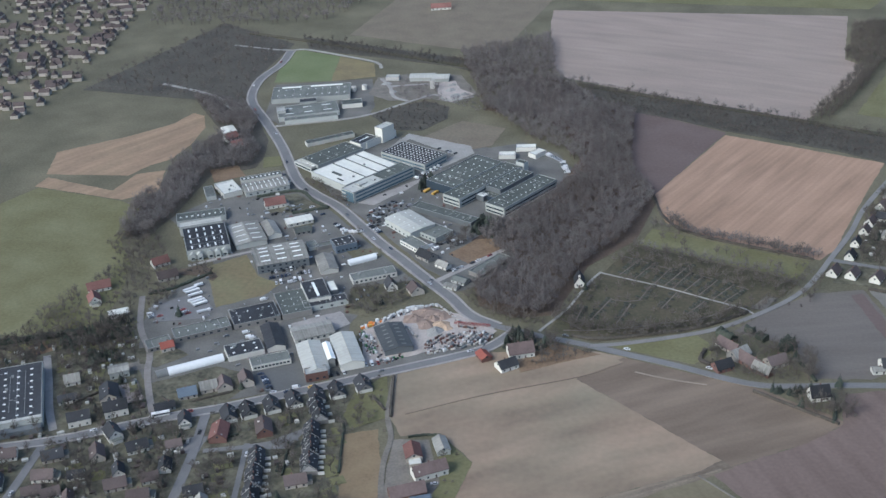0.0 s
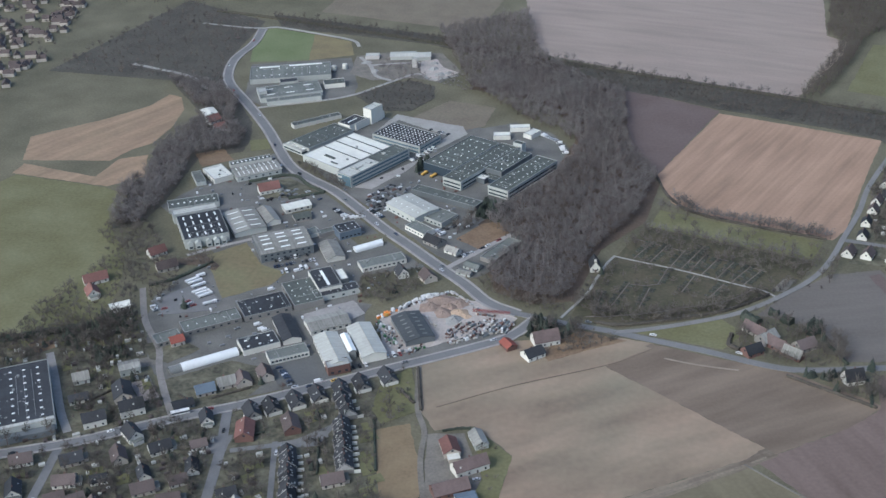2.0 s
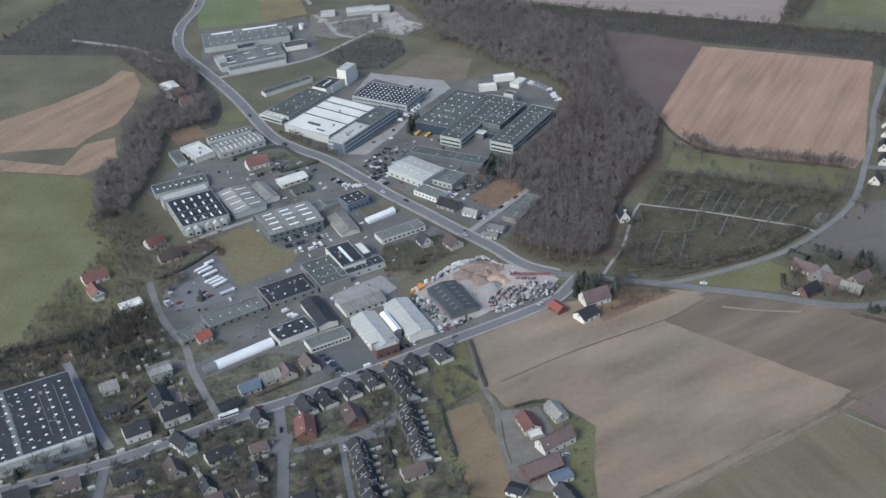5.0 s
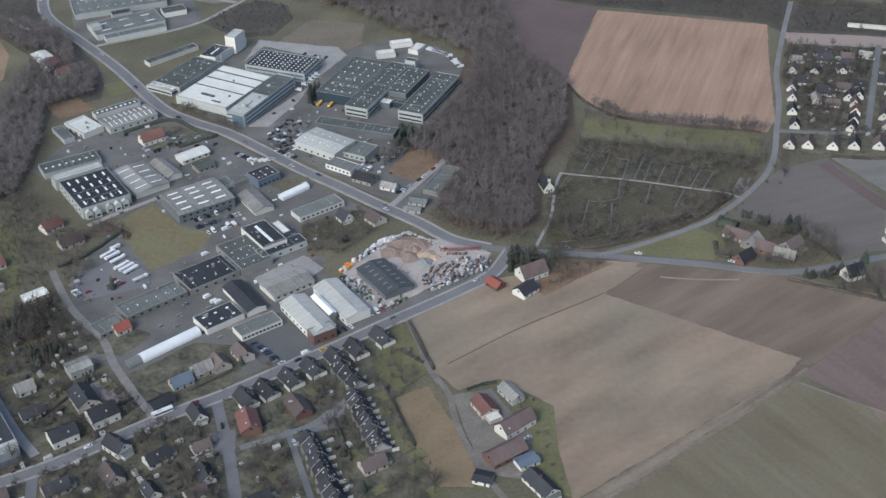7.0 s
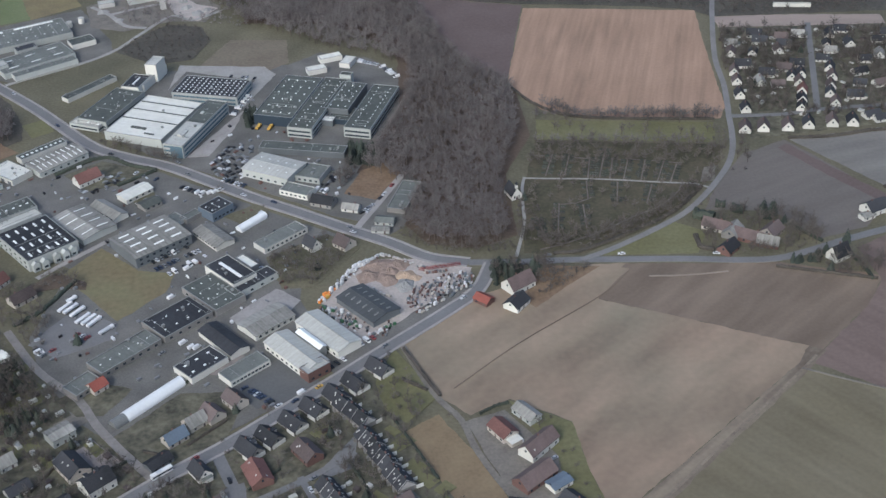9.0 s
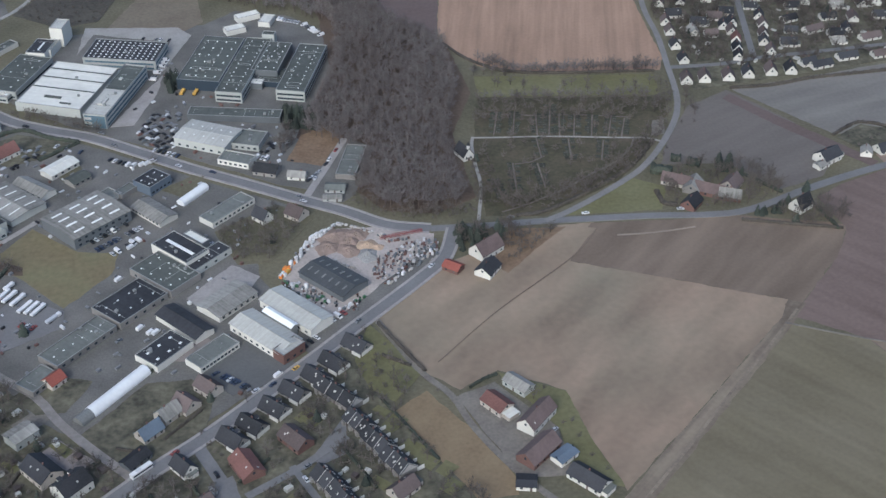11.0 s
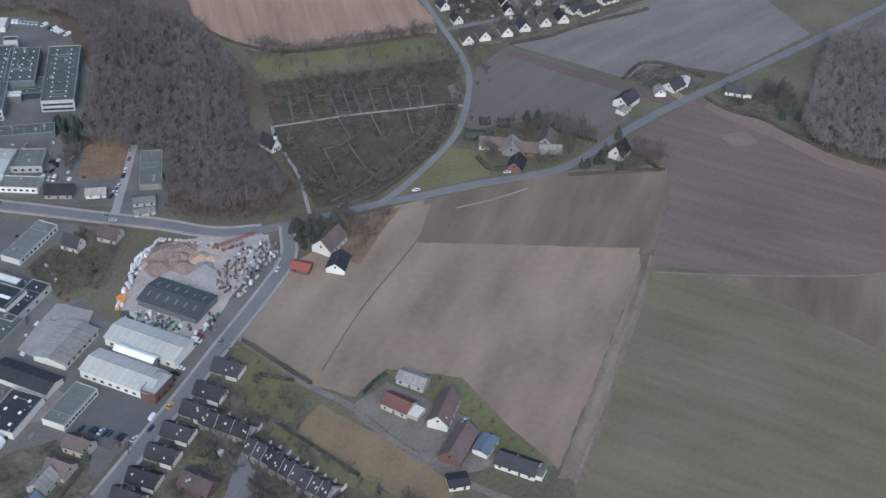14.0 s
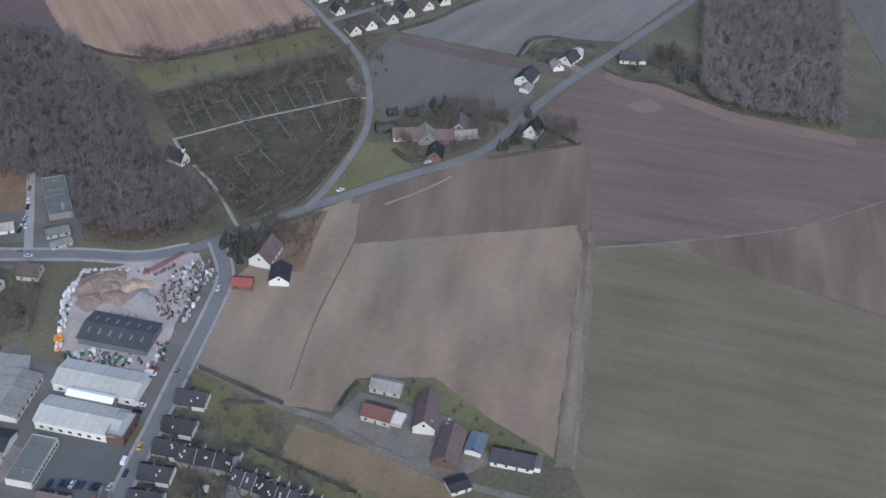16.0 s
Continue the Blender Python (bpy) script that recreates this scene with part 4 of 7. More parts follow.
# northern works
n1 = hall("wide dull green-grey flat hall of the northern works", -265, 446, 80, 36, 20, 5.2, top=GREY_FELT, wall=PANEL, lights=(10, 2), light=(1.0, 0.8))
part("roof_monitor", Shape().box(-21, 14, 4.8, 20, 1.3, 0.9).box(15, 14.5, 4.8, 33, 1.3, 0.9), SKYLIGHT, n1, "long white roof monitor")
hall("dull green-grey flat hall with white roof strips", -249, 399, 60, 30, 29, 5.0, top=GREY_FELT, wall=PANEL, lights=(3, 2), light=(8, 0.8))
hall("pale two-storey office of the northern works", -272.5, 388, 8, 11, 29, 7.2, top=LIGHT_SHEET, wall=PANEL, windows=2, name="office_building")
hall("dark flat-roofed inner block of the works", -257, 419, 17, 10, 24, 6.2, top=BITUMEN, wall=PANEL)
hall("long low grey shed along the works lane", -238, 381.5, 52, 9, 27, 4.4, top=GREY_FELT, wall=PANEL)
hall("small flat-roofed store beside a lane", -213, 427, 20, 14, 24, 4.5, top=DARK_FELT, wall=RENDER)
hall("light sheet-roofed hall of the concrete works", -167, 512, 26, 14, 14, 5, "gable", LIGHT_SHEET, PANEL, rise=1.2)
hall("light sheet-roofed shed of the concrete works", -147, 513, 17, 14, 14, 5, "gable", LIGHT_SHEET, PANEL, rise=1.2)
hall("low pale shed of the concrete works", -198, 506, 14, 9, 10, 4, top=LIGHT_SHEET, wall=CONCRETE)
hall("white storage silo block of the concrete works", -148, 488, 5, 5, 10, 9, top=LIGHT_SHEET, wall=CONCRETE, name="silo_block")
for x, y in ((-226.3, 466), (-217, 472.5)):
    tank = thing("storage_tank", "white upright storage tank beside the works", "tank", pose(x, y, 0), "storage tanks")
    part("shell", Shape().tube((0, 0, 0), (0, 0, 5.0), 2.6, 2.6, 16), RENDER, tank)
    part("lid", Shape().tube((0, 0, 5.0), (0, 0, 5.7), 2.65, 0.3, 16), LIGHT_SHEET, tank)
for x, y, l, w, a in ((-25, 330, 15, 8.5, 12), (-12.7, 349.5, 18, 8, 14), (0.5, 338.5, 9, 14, -28)):
    hall("white flat-roofed lorry shelter behind the works", x, y, l, w, a, 4.2, top=WHITE_SHEET, wall=RENDER, name="lorry_shelter")
hall("long grey flat-roofed shed beside the wood", 18.5, 125, 36, 12.5, 66, 3.8, top=GREY_FELT, wall=DULL_RENDER, windows=6)
hall("grey slatted end bay of the polytunnel", -155.4, -67.0, 8, 7.3, 41, 3.8, "arch", DULL_LIGHT, DULL_LIGHT, rise=3.2, name="polytunnel_bay")
hall("long narrow white-roofed shelter by the railway", 376.6, 366.7, 31, 2.6, -15, 3.2, top=WHITE_SHEET, wall=RENDER, name="railway_shelter")
for ob, l, w, h in FLAT:
    if l * w > 350:
        vents(ob, 2, l, w, h - 0.45)
    if l * w > 150 and ob is not roof_w:
        bits = Shape()
        for k in range(int(l * w / 80)):
            bits.box(random.uniform(-0.46, 0.46) * l, random.uniform(-0.44, 0.44) * w, h - 0.46, random.uniform(0.4, 1.6), random.uniform(0.3, 0.8), random.uniform(0.2, 0.6))
        for k in range(max(1, int(l / 14))):
            bits.box((random.random() - 0.5) * l * 0.9, 0, h - 0.46, 0.25, w * random.uniform(0.4, 0.9), 0.18)
        tagged(part("roof_fittings", bits, METAL, ob, "small metal roof fittings and cable trays"), kind="stuff")


# ---- houses ----
SHARED = {}


def shared(key, make):
    if key not in SHARED:
        SHARED[key] = make()
    return SHARED[key]


def window_mesh(wd, ht):
    return shared(("w", wd, ht), lambda: Shape().box(0, 0, 0, wd, 0.12, ht).mesh("window", GLASS))


def house(label, x, y, l, w, ang, eave=3.1, ridge=7.2, top=SLATE, wall=RENDER, name="house", chimney=True, dormers=0, rooflights=0, annex=0, annex_top=GREY_FELT, hip=False, group="", category="house", floor=0.0):
    """A pitched-roof house, its ridge along ang."""
    take(x, y, l + 3, w + 3, ang)
    ob = thing(name, label, category, pose(x, y, floor, 0, 0, ang), group)
    e = 0.45
    pitch = (ridge - eave) / (w / 2)
    part("wall", Shape().extrude([(w / 2, 0), (w / 2, eave), (0, ridge - 0.1), (-w / 2, eave), (-w / 2, 0)], -l / 2, l / 2), wall, ob)
    for sgn in (1, -1):
        part("roof", Shape().extrude([(0, ridge), (sgn * (w / 2 + e), eave - pitch * e), (sgn * (w / 2 + e), eave - pitch * e + 0.25), (0, ridge + 0.25)], -l / 2 - e, l / 2 + e), top, ob)
    if chimney:
        part("chimney", Shape().box(l * random.uniform(-0.25, 0.25), 0.5, ridge - 0.6, 0.8, 0.6, 1.6), BRICK, ob)
    me = window_mesh(1.2, 1.3)
    for sgn in (-1, 1):
        n = max(2, round(l / 4.6))
        for i, a in enumerate(rows_of(n, l)):
            if sgn < 0 and i == n // 2:
                part("door", shared("door", lambda: Shape().box(0, 0, 0, 1.1, 0.14, 2.1).mesh("door", BROWN_TILE)), None, ob, at=pose(a, -w / 2, 0.05))
            else:
                part("window", me, None, ob, at=pose(a, sgn * w / 2, 1.0))
        part("window", me, None, ob, at=pose(sgn * l / 2, 0, eave + 0.4, 0, 0, 90))
    for i in range(dormers):
        a = rows_of(dormers, l * 0.8)[i]
        b = w * 0.28
        z = ridge - pitch * b
        d = part("dormer", Shape().box(a, b + 0.4, z - 1.0, 2.0, 2.2, 1.9), wall, ob, "small roof dormer")
        part("dormer_roof", Shape().box(a, b + 0.4, z + 0.9, 2.4, 2.6, 0.18), top, d)
    lm = shared("roof_window", lambda: Shape().box(0, 0, 0, 0.75, 1.0, 0.16).mesh("roof_window", LIGHT_SHEET))
    for i in range(rooflights):
        a = random.uniform(-0.4, 0.4) * l
        sgn = random.choice((-1, 1))
        b = w * random.uniform(0.15, 0.38)
        part("roof_window", lm, None, ob, at=pose(a, sgn * b, ridge + 0.22 - pitch * b, -sgn * math.degrees(math.atan(pitch))))
    if annex:
        part("annex", Shape().box(l / 2 + annex / 2, 0, 0, annex, w * 0.7, 2.7), wall, ob, "flat-roofed side annex")
        part("annex_roof", Shape().box(l / 2 + annex / 2 + 0.1, 0, 2.7, annex + 0.3, w * 0.7 + 0.4, 0.2), annex_top, ob)
    return ob


# semi-detached houses along the south road
for i, (x, y) in enumerate([(-17.2, -50.0), (-31.3, -60.5), (-41.8, -69), (-54.5, -76.8), (-65.8, -86), (-78.2, -94.8), (-88.5, -102)]):
    w, l = 9.4, 13.5
    ob = house("dark-roofed semi-detached house with white rear walls", x, y, l, w, -54 + random.uniform(-3, 3), 2.3, 6.4 + random.uniform(-0.3, 0.3), wall=DULL_RENDER, rooflights=3, dormers=1, group="semi-detached houses along the road")
    part("rear_wall", Shape().box(l / 2 + 0.5, 0, 0, 0.3, w * 0.9, 2.5), RENDER, ob, "white rear terrace wall")
    part("side_screen", Shape().box(l / 2 - 2.4, -w / 2 - 0.9, 0, 5.6, 0.3, 2.3), RENDER, ob, "white side screen wall")
    part("front_porch", Shape().box(-l / 2 - 1.2, w * 0.2, 0, 2.4, 3.6, 2.5), GREY_FELT, ob, "flat-roofed front porch")


def terrace(label, start, end, n, depth, group):
    """A stepped row of narrow houses under dark roofs, with thin party walls and white garden screens."""
    a, b = Vector((*start, 0)), Vector((*end, 0))
    d = (b - a) / n
    ang = math.degrees(math.atan2(d.y, d.x))
    side = Vector((-d.y, d.x, 0)).normalized()
    for i in range(n):
        p = a + d * (i + 0.5) + side * (0.5 * (i % 3) - 0.5)
        up = 0.25 * (i % 2)
        ob = house(label, p.x, p.y, d.length - 0.05, depth, ang, 3.4 + up, 7.6 + up, SLATE, DULL_RENDER, "row_house", rooflights=4, group=group)
        part("party_wall", Shape().extrude([(depth / 2 + 0.35, 3.1), (depth / 2 + 0.35, 3.6), (0, 8.15), (-depth / 2 - 0.35, 3.6), (-depth / 2 - 0.35, 3.1)], d.length / 2 - 0.1, d.length / 2 + 0.1), CONCRETE, ob, "pale party wall between roofs")
        part("garden_screen", Shape().box(d.length / 2, depth / 2 + 2.0, 0, 0.3, 3.8, 2.4), RENDER, ob, "white garden screen wall")
        part("porch", Shape().box(-d.length * 0.2, -depth / 2 - 0.6, 0, 1.8, 1.2, 2.3), DULL_RENDER, ob)


terrace("dark-roofed row house with white garden screens", (-31, -101), (-14.5, -146), 9, 9.5, "row houses beside the gardens")
terrace("dark-roofed row house with pale trim", (-53, -134), (-34, -186), 9, 9.5, "row houses beside the lane")
terrace("dark-roofed row house near the road", (-40.5, -74.5), (-28, -96), 3, 9.0, "row houses near the road")

# houses that stand out
house("grey flat-pitched storage house", -184.5, -73.5, 13, 10, 35, 5.0, 6.0, FIBRE, PANEL, chimney=False)
house("small white house with a grey roof", -210.5, -90, 10, 8, 35, top=FIBRE)
house("white house with dark gable roof", -201.5, -110, 12, 8, 35, 2.8, 5.4)
house("large dark-roofed house with side gable", -176, -100, 17, 12, -57, 4.4, 8.0, SLATE, BEIGE, rooflights=2)
house("white apartment house with dark roof and balconies", -163, -114, 15, 12, 36, 5.4, 9.4, rooflights=1, dormers=2)
house("dark-roofed white house beside the road", -180.5, -129.5, 14, 11, 35, 5.0, 8.6, rooflights=1)
house("white gabled house with cross roof", -150.5, -138.5, 13, 9, -40, 4.2, 8.2, annex=3)
house("beige house with blue roof panels", -126, -86.5, 12, 8, 35, top=BLUE_ROOF, wall=BEIGE)
house("grey-roofed house in a garden", -116, -76, 11, 9, 35, top=FIBRE, wall=BEIGE)
house("brown-roofed house in a garden", -107, -71.5, 11, 10, -55, top=BROWN_TILE, wall=BEIGE)
house("small house with bright red roof", -168.3, -36.5, 9, 8, 40, 3.4, 6.4, BRIGHT_TILE, BEIGE)
house("white-gabled house beside the street", -113, -114.5, 11, 8, -60, annex=2)
house("low dark shed-roofed house", -133.8, -103, 13, 8, 38, 2.8, 4.6, SLATE, DARK_PANEL)
house("red-roofed house with white skylights", -85, -122, 16, 11, -72, 3.6, 7.2, RED_TILE, BRICK, rooflights=3)
house("brown house with red gable wall", -60, -110.5, 15, 10, -60, 3.6, 7.2, BROWN_TILE, BRICK, rooflights=2)
house("dark brown house beside the car park", -95, -63, 12, 9, -55, 4.0, 7.6, BROWN_TILE, BEIGE)
for x, y, a in ((-229, -184, 30), (-194, -200.5, -60), (-204, -174.5, 30), (-175, -168, 35), (-149, -159.5, -55), (-169, -187, 20), (-128.5, -147, 40), (-122, -184, 35), (-103, -190, 25), (-19, -155, 30)):
    house("brown-roofed detached house in a garden", x, y, 13, 9, a, top=random.choice((SLATE, BROWN_TILE, SLATE, BROWN_TILE)), wall=random.choice((RENDER, BEIGE)), annex=random.choice((0, 3)), rooflights=1, group="detached garden houses")
house("red-roofed farmhouse by the meadow", -263, 30, 17, 10, 40, top=RED_TILE)
house("white house with red roof by the meadow", -256, 12, 12, 9, -50, top=RED_TILE, annex=3)
house("white house with red-brown roof", -236, 76, 13, 9, 50, top=RED_TILE)
house("low red-roofed house behind hedges", -219, 57, 15, 9, 40, top=BROWN_TILE, wall=BEIGE)
house("low white shed with shallow roof", -227, -2, 14, 8, 38, 3.0, 3.9, WHITE_SHEET, RENDER, name="shed", chimney=False)
house("white house with large red roof", -191, 193, 17, 10, 35, 3.8, 8.6, RED_TILE, annex=3)
house("dark-roofed house with white gable by the lane", -34, 130, 15, 10, -30, 3.2, 7.0, SLATE, DULL_RENDER)
house("dark-roofed bungalow by the lane", -17, 119, 11, 7, -25, 2.6, 5.0, FIBRE)
house("grey-roofed open shelter beside the lane", -1, 89, 11, 5.5, -12, 2.4, 3.4, FIBRE, PANEL, name="shelter", chimney=False)
house("dark-roofed store beside the lane", 3, 99, 12, 8, -20, 2.6, 4.0, GREY_FELT, PANEL, name="store", chimney=False)
house("white house with steep dark roof", -45, 79, 10, 8, -55, 3.6, 8.4, SLATE)
house("brown-red hipped house by the road", -25, 77, 11, 10, -50, 3.4, 7.8, BROWN_TILE, BEIGE)
# farm at the junction
house("large white-gabled farmhouse with brown roof", 72, 12, 17, 11.5, 29, 4.0, 9.4, OLD_TILE)
house("dark-roofed farm barn with white end", 67.3, -6, 13, 10, 45, 3.2, 6.6, SLATE)
house("open shed with bright red-orange roof", 49.5, 1.5, 10, 7.5, -48, 2.8, 4.8, BRIGHT_TILE, BRICK, name="shed", chimney=False)
# hamlet on the country road
for label, x, y, l, w, a, t in (("long brown-roofed farm building in the hamlet", 205, 49, 17, 8, -38, OLD_TILE), ("grey-roofed farm barn with dull walls", 212.5, 41, 13, 10, 52, FIBRE), ("brown-roofed farm building in the hamlet", 221, 33, 20, 9, -40, OLD_TILE), ("tall dark-roofed farmhouse in the hamlet", 236.3, 37, 13, 10, 40, BROWN_TILE), ("white-walled cottage with dark roof", 204, 24, 12, 9, 40, SLATE), ("grey-roofed farm shed in the hamlet", 229.5, 25, 13, 7, -30, FIBRE)):
    house(label, x, y, l, w, a, top=t, wall=random.choice((BRICK, DULL_RENDER, BEIGE)))
house("dark pointed house among conifers", 265.4, 4, 12, 9, 25, 3.6, 9.5, SLATE)
house("white house with dark hipped roof", 308, 49, 15, 11, 20, 4.0, 8.0, SLATE, annex=4)
house("white garage with a low grey roof", 300, 42, 9, 6, 20, 2.6, 4.0, FIBRE)
house("white house with grey roof by the road", 335, 48, 8, 7, 60, 2.6, 5.4, top=FIBRE)
house("white-gabled house beside the country road", 348, 48.5, 12, 9, 10, 2.8, 6.6, top=SLATE)
house("white garage beside a hedged garden", 358, 50, 9, 6, 40, 2.6, 4.0, LIGHT_SHEET, chimney=False, name="garage")
house("white house behind the country road", 379, 23.5, 13, 9, -50, top=SLATE, annex=4)
# southern farm
house("grey-roofed open farm barn by the field", 53.4, -102.0, 14.3, 7.9, -59, 3.4, 5.6, FIBRE, PANEL, name="barn", chimney=False)
house("red-roofed stable with white annex", 38.9, -112.7, 13.6, 9.7, -63, 3.6, 6.4, RED_TILE, BEIGE, name="barn", chimney=False, annex=5, annex_top=WHITE_SHEET)
house("large brown-roofed farmhouse with white gable", 54.2, -127.4, 20.4, 9.7, 39, 4.4, 8.6, OLD_TILE, rooflights=1)
house("long brown-roofed barn with brick walls", 47.8, -148.7, 20.7, 10.7, 34, 3.6, 7.8, OLD_TILE, BRICK, name="barn", chimney=False)
house("blue-grey sheet-roofed white garage", 58.4, -154.8, 11.4, 7.3, 28, 3.0, 3.8, BLUE_ROOF, RENDER, name="garage", chimney=False)
house("dark-roofed bungalow with white gable", 64.3, -171.7, 18.6, 9.7, -57, 3.0, 6.4, SLATE, annex=3)
house("dark flat garage by the farm", 36, -166, 9, 8, -20, 2.6, 3.0, SLATE, RENDER, name="garage", chimney=False)
# village beyond the orange field
for x, y in [(265.5, 168), (278.6, 167), (295.5, 164.5), (310.6, 164.5), (327.7, 163.5), (341.8, 161.5)]:
    house("white-gabled village house with dark roof", x, y, 10.5, 8.0, 72, 2.8, 7.4, random.choice((SLATE, SLATE, BROWN_TILE)), annex=random.choice((0, 3)), group="village houses along the field")
for x, y in [(284.5, 240), (279, 218), (275.8, 196), (326.8, 238), (335, 241), (328.6, 228), (326, 215), (320.4, 201.5), (315.6, 189.5), (356, 232), (349, 217.5), (343.8, 206), (341.8, 191), (360, 246), (288, 256)]:
    house("white-gabled village house with red-brown roof", x, y, 9, 7, 72 + random.uniform(-8, 8), 2.8, 6.8, random.choice((BROWN_TILE, SLATE, BROWN_TILE, SLATE, RED_TILE)), group="village houses along the side streets")
for x, y, l, a in ((358.7, 168, 12, 10), (366, 162, 16, 5), (390, 168.5, 15, 0), (422, 191.5, 16, 5), (415.6, 165, 14, 0), (388, 214, 15, 10), (379, 235, 12, 10), (409, 230, 12, -5), (427, 224.5, 12, 70)):
    house("pale-walled village house with a low roof", x, y, l, 7.5, a, 2.8, 5.6, random.choice((FIBRE, BROWN_TILE, SLATE)), group="low village houses")
house("white house with red roof by the northern works", -296, 322, 13, 10, 60, top=RED_TILE)
house("white flat-roofed house by the northern works", -306, 338, 16, 12, -50, 3.2, 4.0, WHITE_SHEET, chimney=False)
house("red-brown house by the main road", -282, 306, 10, 8, 40, top=RED_TILE)
house("far white farmhouse with red roof", -225, 752, 24, 10, 20, top=RED_TILE)

# further garden houses, filling the blocks between the streets
PROTO = [house("brown-roofed garden house with white walls", -215 + 22 * i, -232, 12.5, 9, 30, top=t, wall=wl, rooflights=1, annex=an, group="detached garden houses")
         for i, (t, wl, an) in enumerate(((SLATE, RENDER, 3), (BROWN_TILE, RENDER, 0), (SLATE, BEIGE, 0), (FIBRE, RENDER, 3), (SLATE, RENDER, 0)))]
VILLAGE = [(284, 192), (440, 186), (500, 230), (460, 300), (306, 326), (284, 240)]
SETTLE = [(-300, -195), (-235, -190), (-150, -146), (-112, -122), (-92, -150), (-74, -172), (-30, -188), (10, -185), (30, -225), (-300, -270)]


def near_road(x, y, lines, r):
    return any((p.x - x) ** 2 + (p.y - y) ** 2 < r * r for s in lines for p in s)


STREETS = [MAIN, EAST, CURVE, SOUTH] + [smooth(p, 3) for p in ([(-106, -99), (-95, -137), (-87, -169), (-77, -215)], [(-190, -154), (-184, -185), (-178, -224)], [(-65, -126), (-46, -187), (-40, -215)], [(-88, -139), (-61, -127), (-36, -113)], [(-136, -114), (-154, -88), (-168, -65), (-178, -44), (-202, -14), (-224, 27)], [(262, 190), (300, 184.5), (327, 186), (390, 182), (502, 176)], [(377, 332), (353, 265), (326, 187)], [(-248, -64), (-228, -91), (-207, -122), (-192, -142)], [(-15, 97), (1, 124), (21, 157)], [(-3, -29), (9, -75), (20, -99), (24, -125), (36, -160)])]
for outline, n, tone in ((SETTLE, 66, 0), (VILLAGE, 44, 1)):
    built = 0
    xs, ys = [p[0] for p in outline], [p[1] for p in outline]
    for k in range(1200):
        x, y = random.uniform(min(xs), max(xs)), random.uniform(min(ys), max(ys))
        if built < n and inside(x, y, outline) and free(x, y, 6.0) and not near_road(x, y, STREETS, 8):
            copy_thing(random.choice(PROTO), pose(x, y, 0, 0, 0, random.choice((30, -60, 35, -55)) + (40 if tone else 0) + random.uniform(-6, 6))).scale = [random.uniform(0.75, 0.95)] * 3
            hold(x, y, 5.2)
            built += 1

# the far town beyond the western wood, too many houses to count
town, town_roofs = Shape(), Shape()
for k in range(900):
    x, y = random.uniform(-1000, -540), random.uniform(330, 900)
    if x + y * 0.25 > -430:
        continue
    a, l, w = random.choice((20, 110)) + random.uniform(-8, 8), random.uniform(8, 12), random.uniform(7, 8.5)
    town.box(x, y, 0, l, w, 3.6, a)
    c, s = math.cos(radians(a)), math.sin(radians(a))
    n = len(town_roofs.v)
    for p, q, z in ((-l / 2, -w / 2, 3.6), (l / 2, -w / 2, 3.6), (l / 2, w / 2, 3.6), (-l / 2, w / 2, 3.6), (-l / 2, 0, 7), (l / 2, 0, 7)):
        town_roofs.v.append((x + p * c - q * s, y + p * s + q * c, z))
    town_roofs.f += [tuple(n + i for i in f) for f in ((0, 1, 5, 4), (2, 3, 4, 5), (1, 2, 5), (3, 0, 4))]
far = thing("far_town", "far town of pale houses with brown roofs", "houses", pose(0, 0, 0), kind="stuff")
part("walls", town, BEIGE, far)
part("roofs", town_roofs, BROWN_TILE, far, "brown tiled roofs")


def chapel():
    x, y = 89, 115
    take(x, y, 12, 8, 105)
    ob = thing("chapel", "small white chapel with a steep roof and bell turret", "chapel", pose(x, y, 0, 0, 0, 105))
    part("wall", Shape().extrude([(3.6, 0), (3.6, 3.4), (0, 8.6), (-3.6, 3.4), (-3.6, 0)], -6, 6), RENDER, ob)
    for s in (1, -1):
        part("roof", Shape().extrude([(0, 8.7), (s * 4.1, 2.8), (s * 4.1, 3.1), (0, 9.0)], -6.3, 5.9), SLATE, ob)
    t = part("turret", Shape().box(-5.2, 0, 8.2, 1.5, 1.5, 2.6), RENDER, ob, "white bell turret")
    part("spire", Shape().tube((-5.2, 0, 10.8), (-5.2, 0, 13.6), 1.2, 0.05, 4), SLATE, t)
    for b in (-1.6, 1.6):
        part("window", window_mesh(0.9, 1.8), None, ob, at=pose(-6, b, 1.2, 0, 0, 90))
    part("door", Shape().box(-6.02, 0, 0, 0.12, 1.5, 2.4), BROWN_TILE, ob)


chapel()


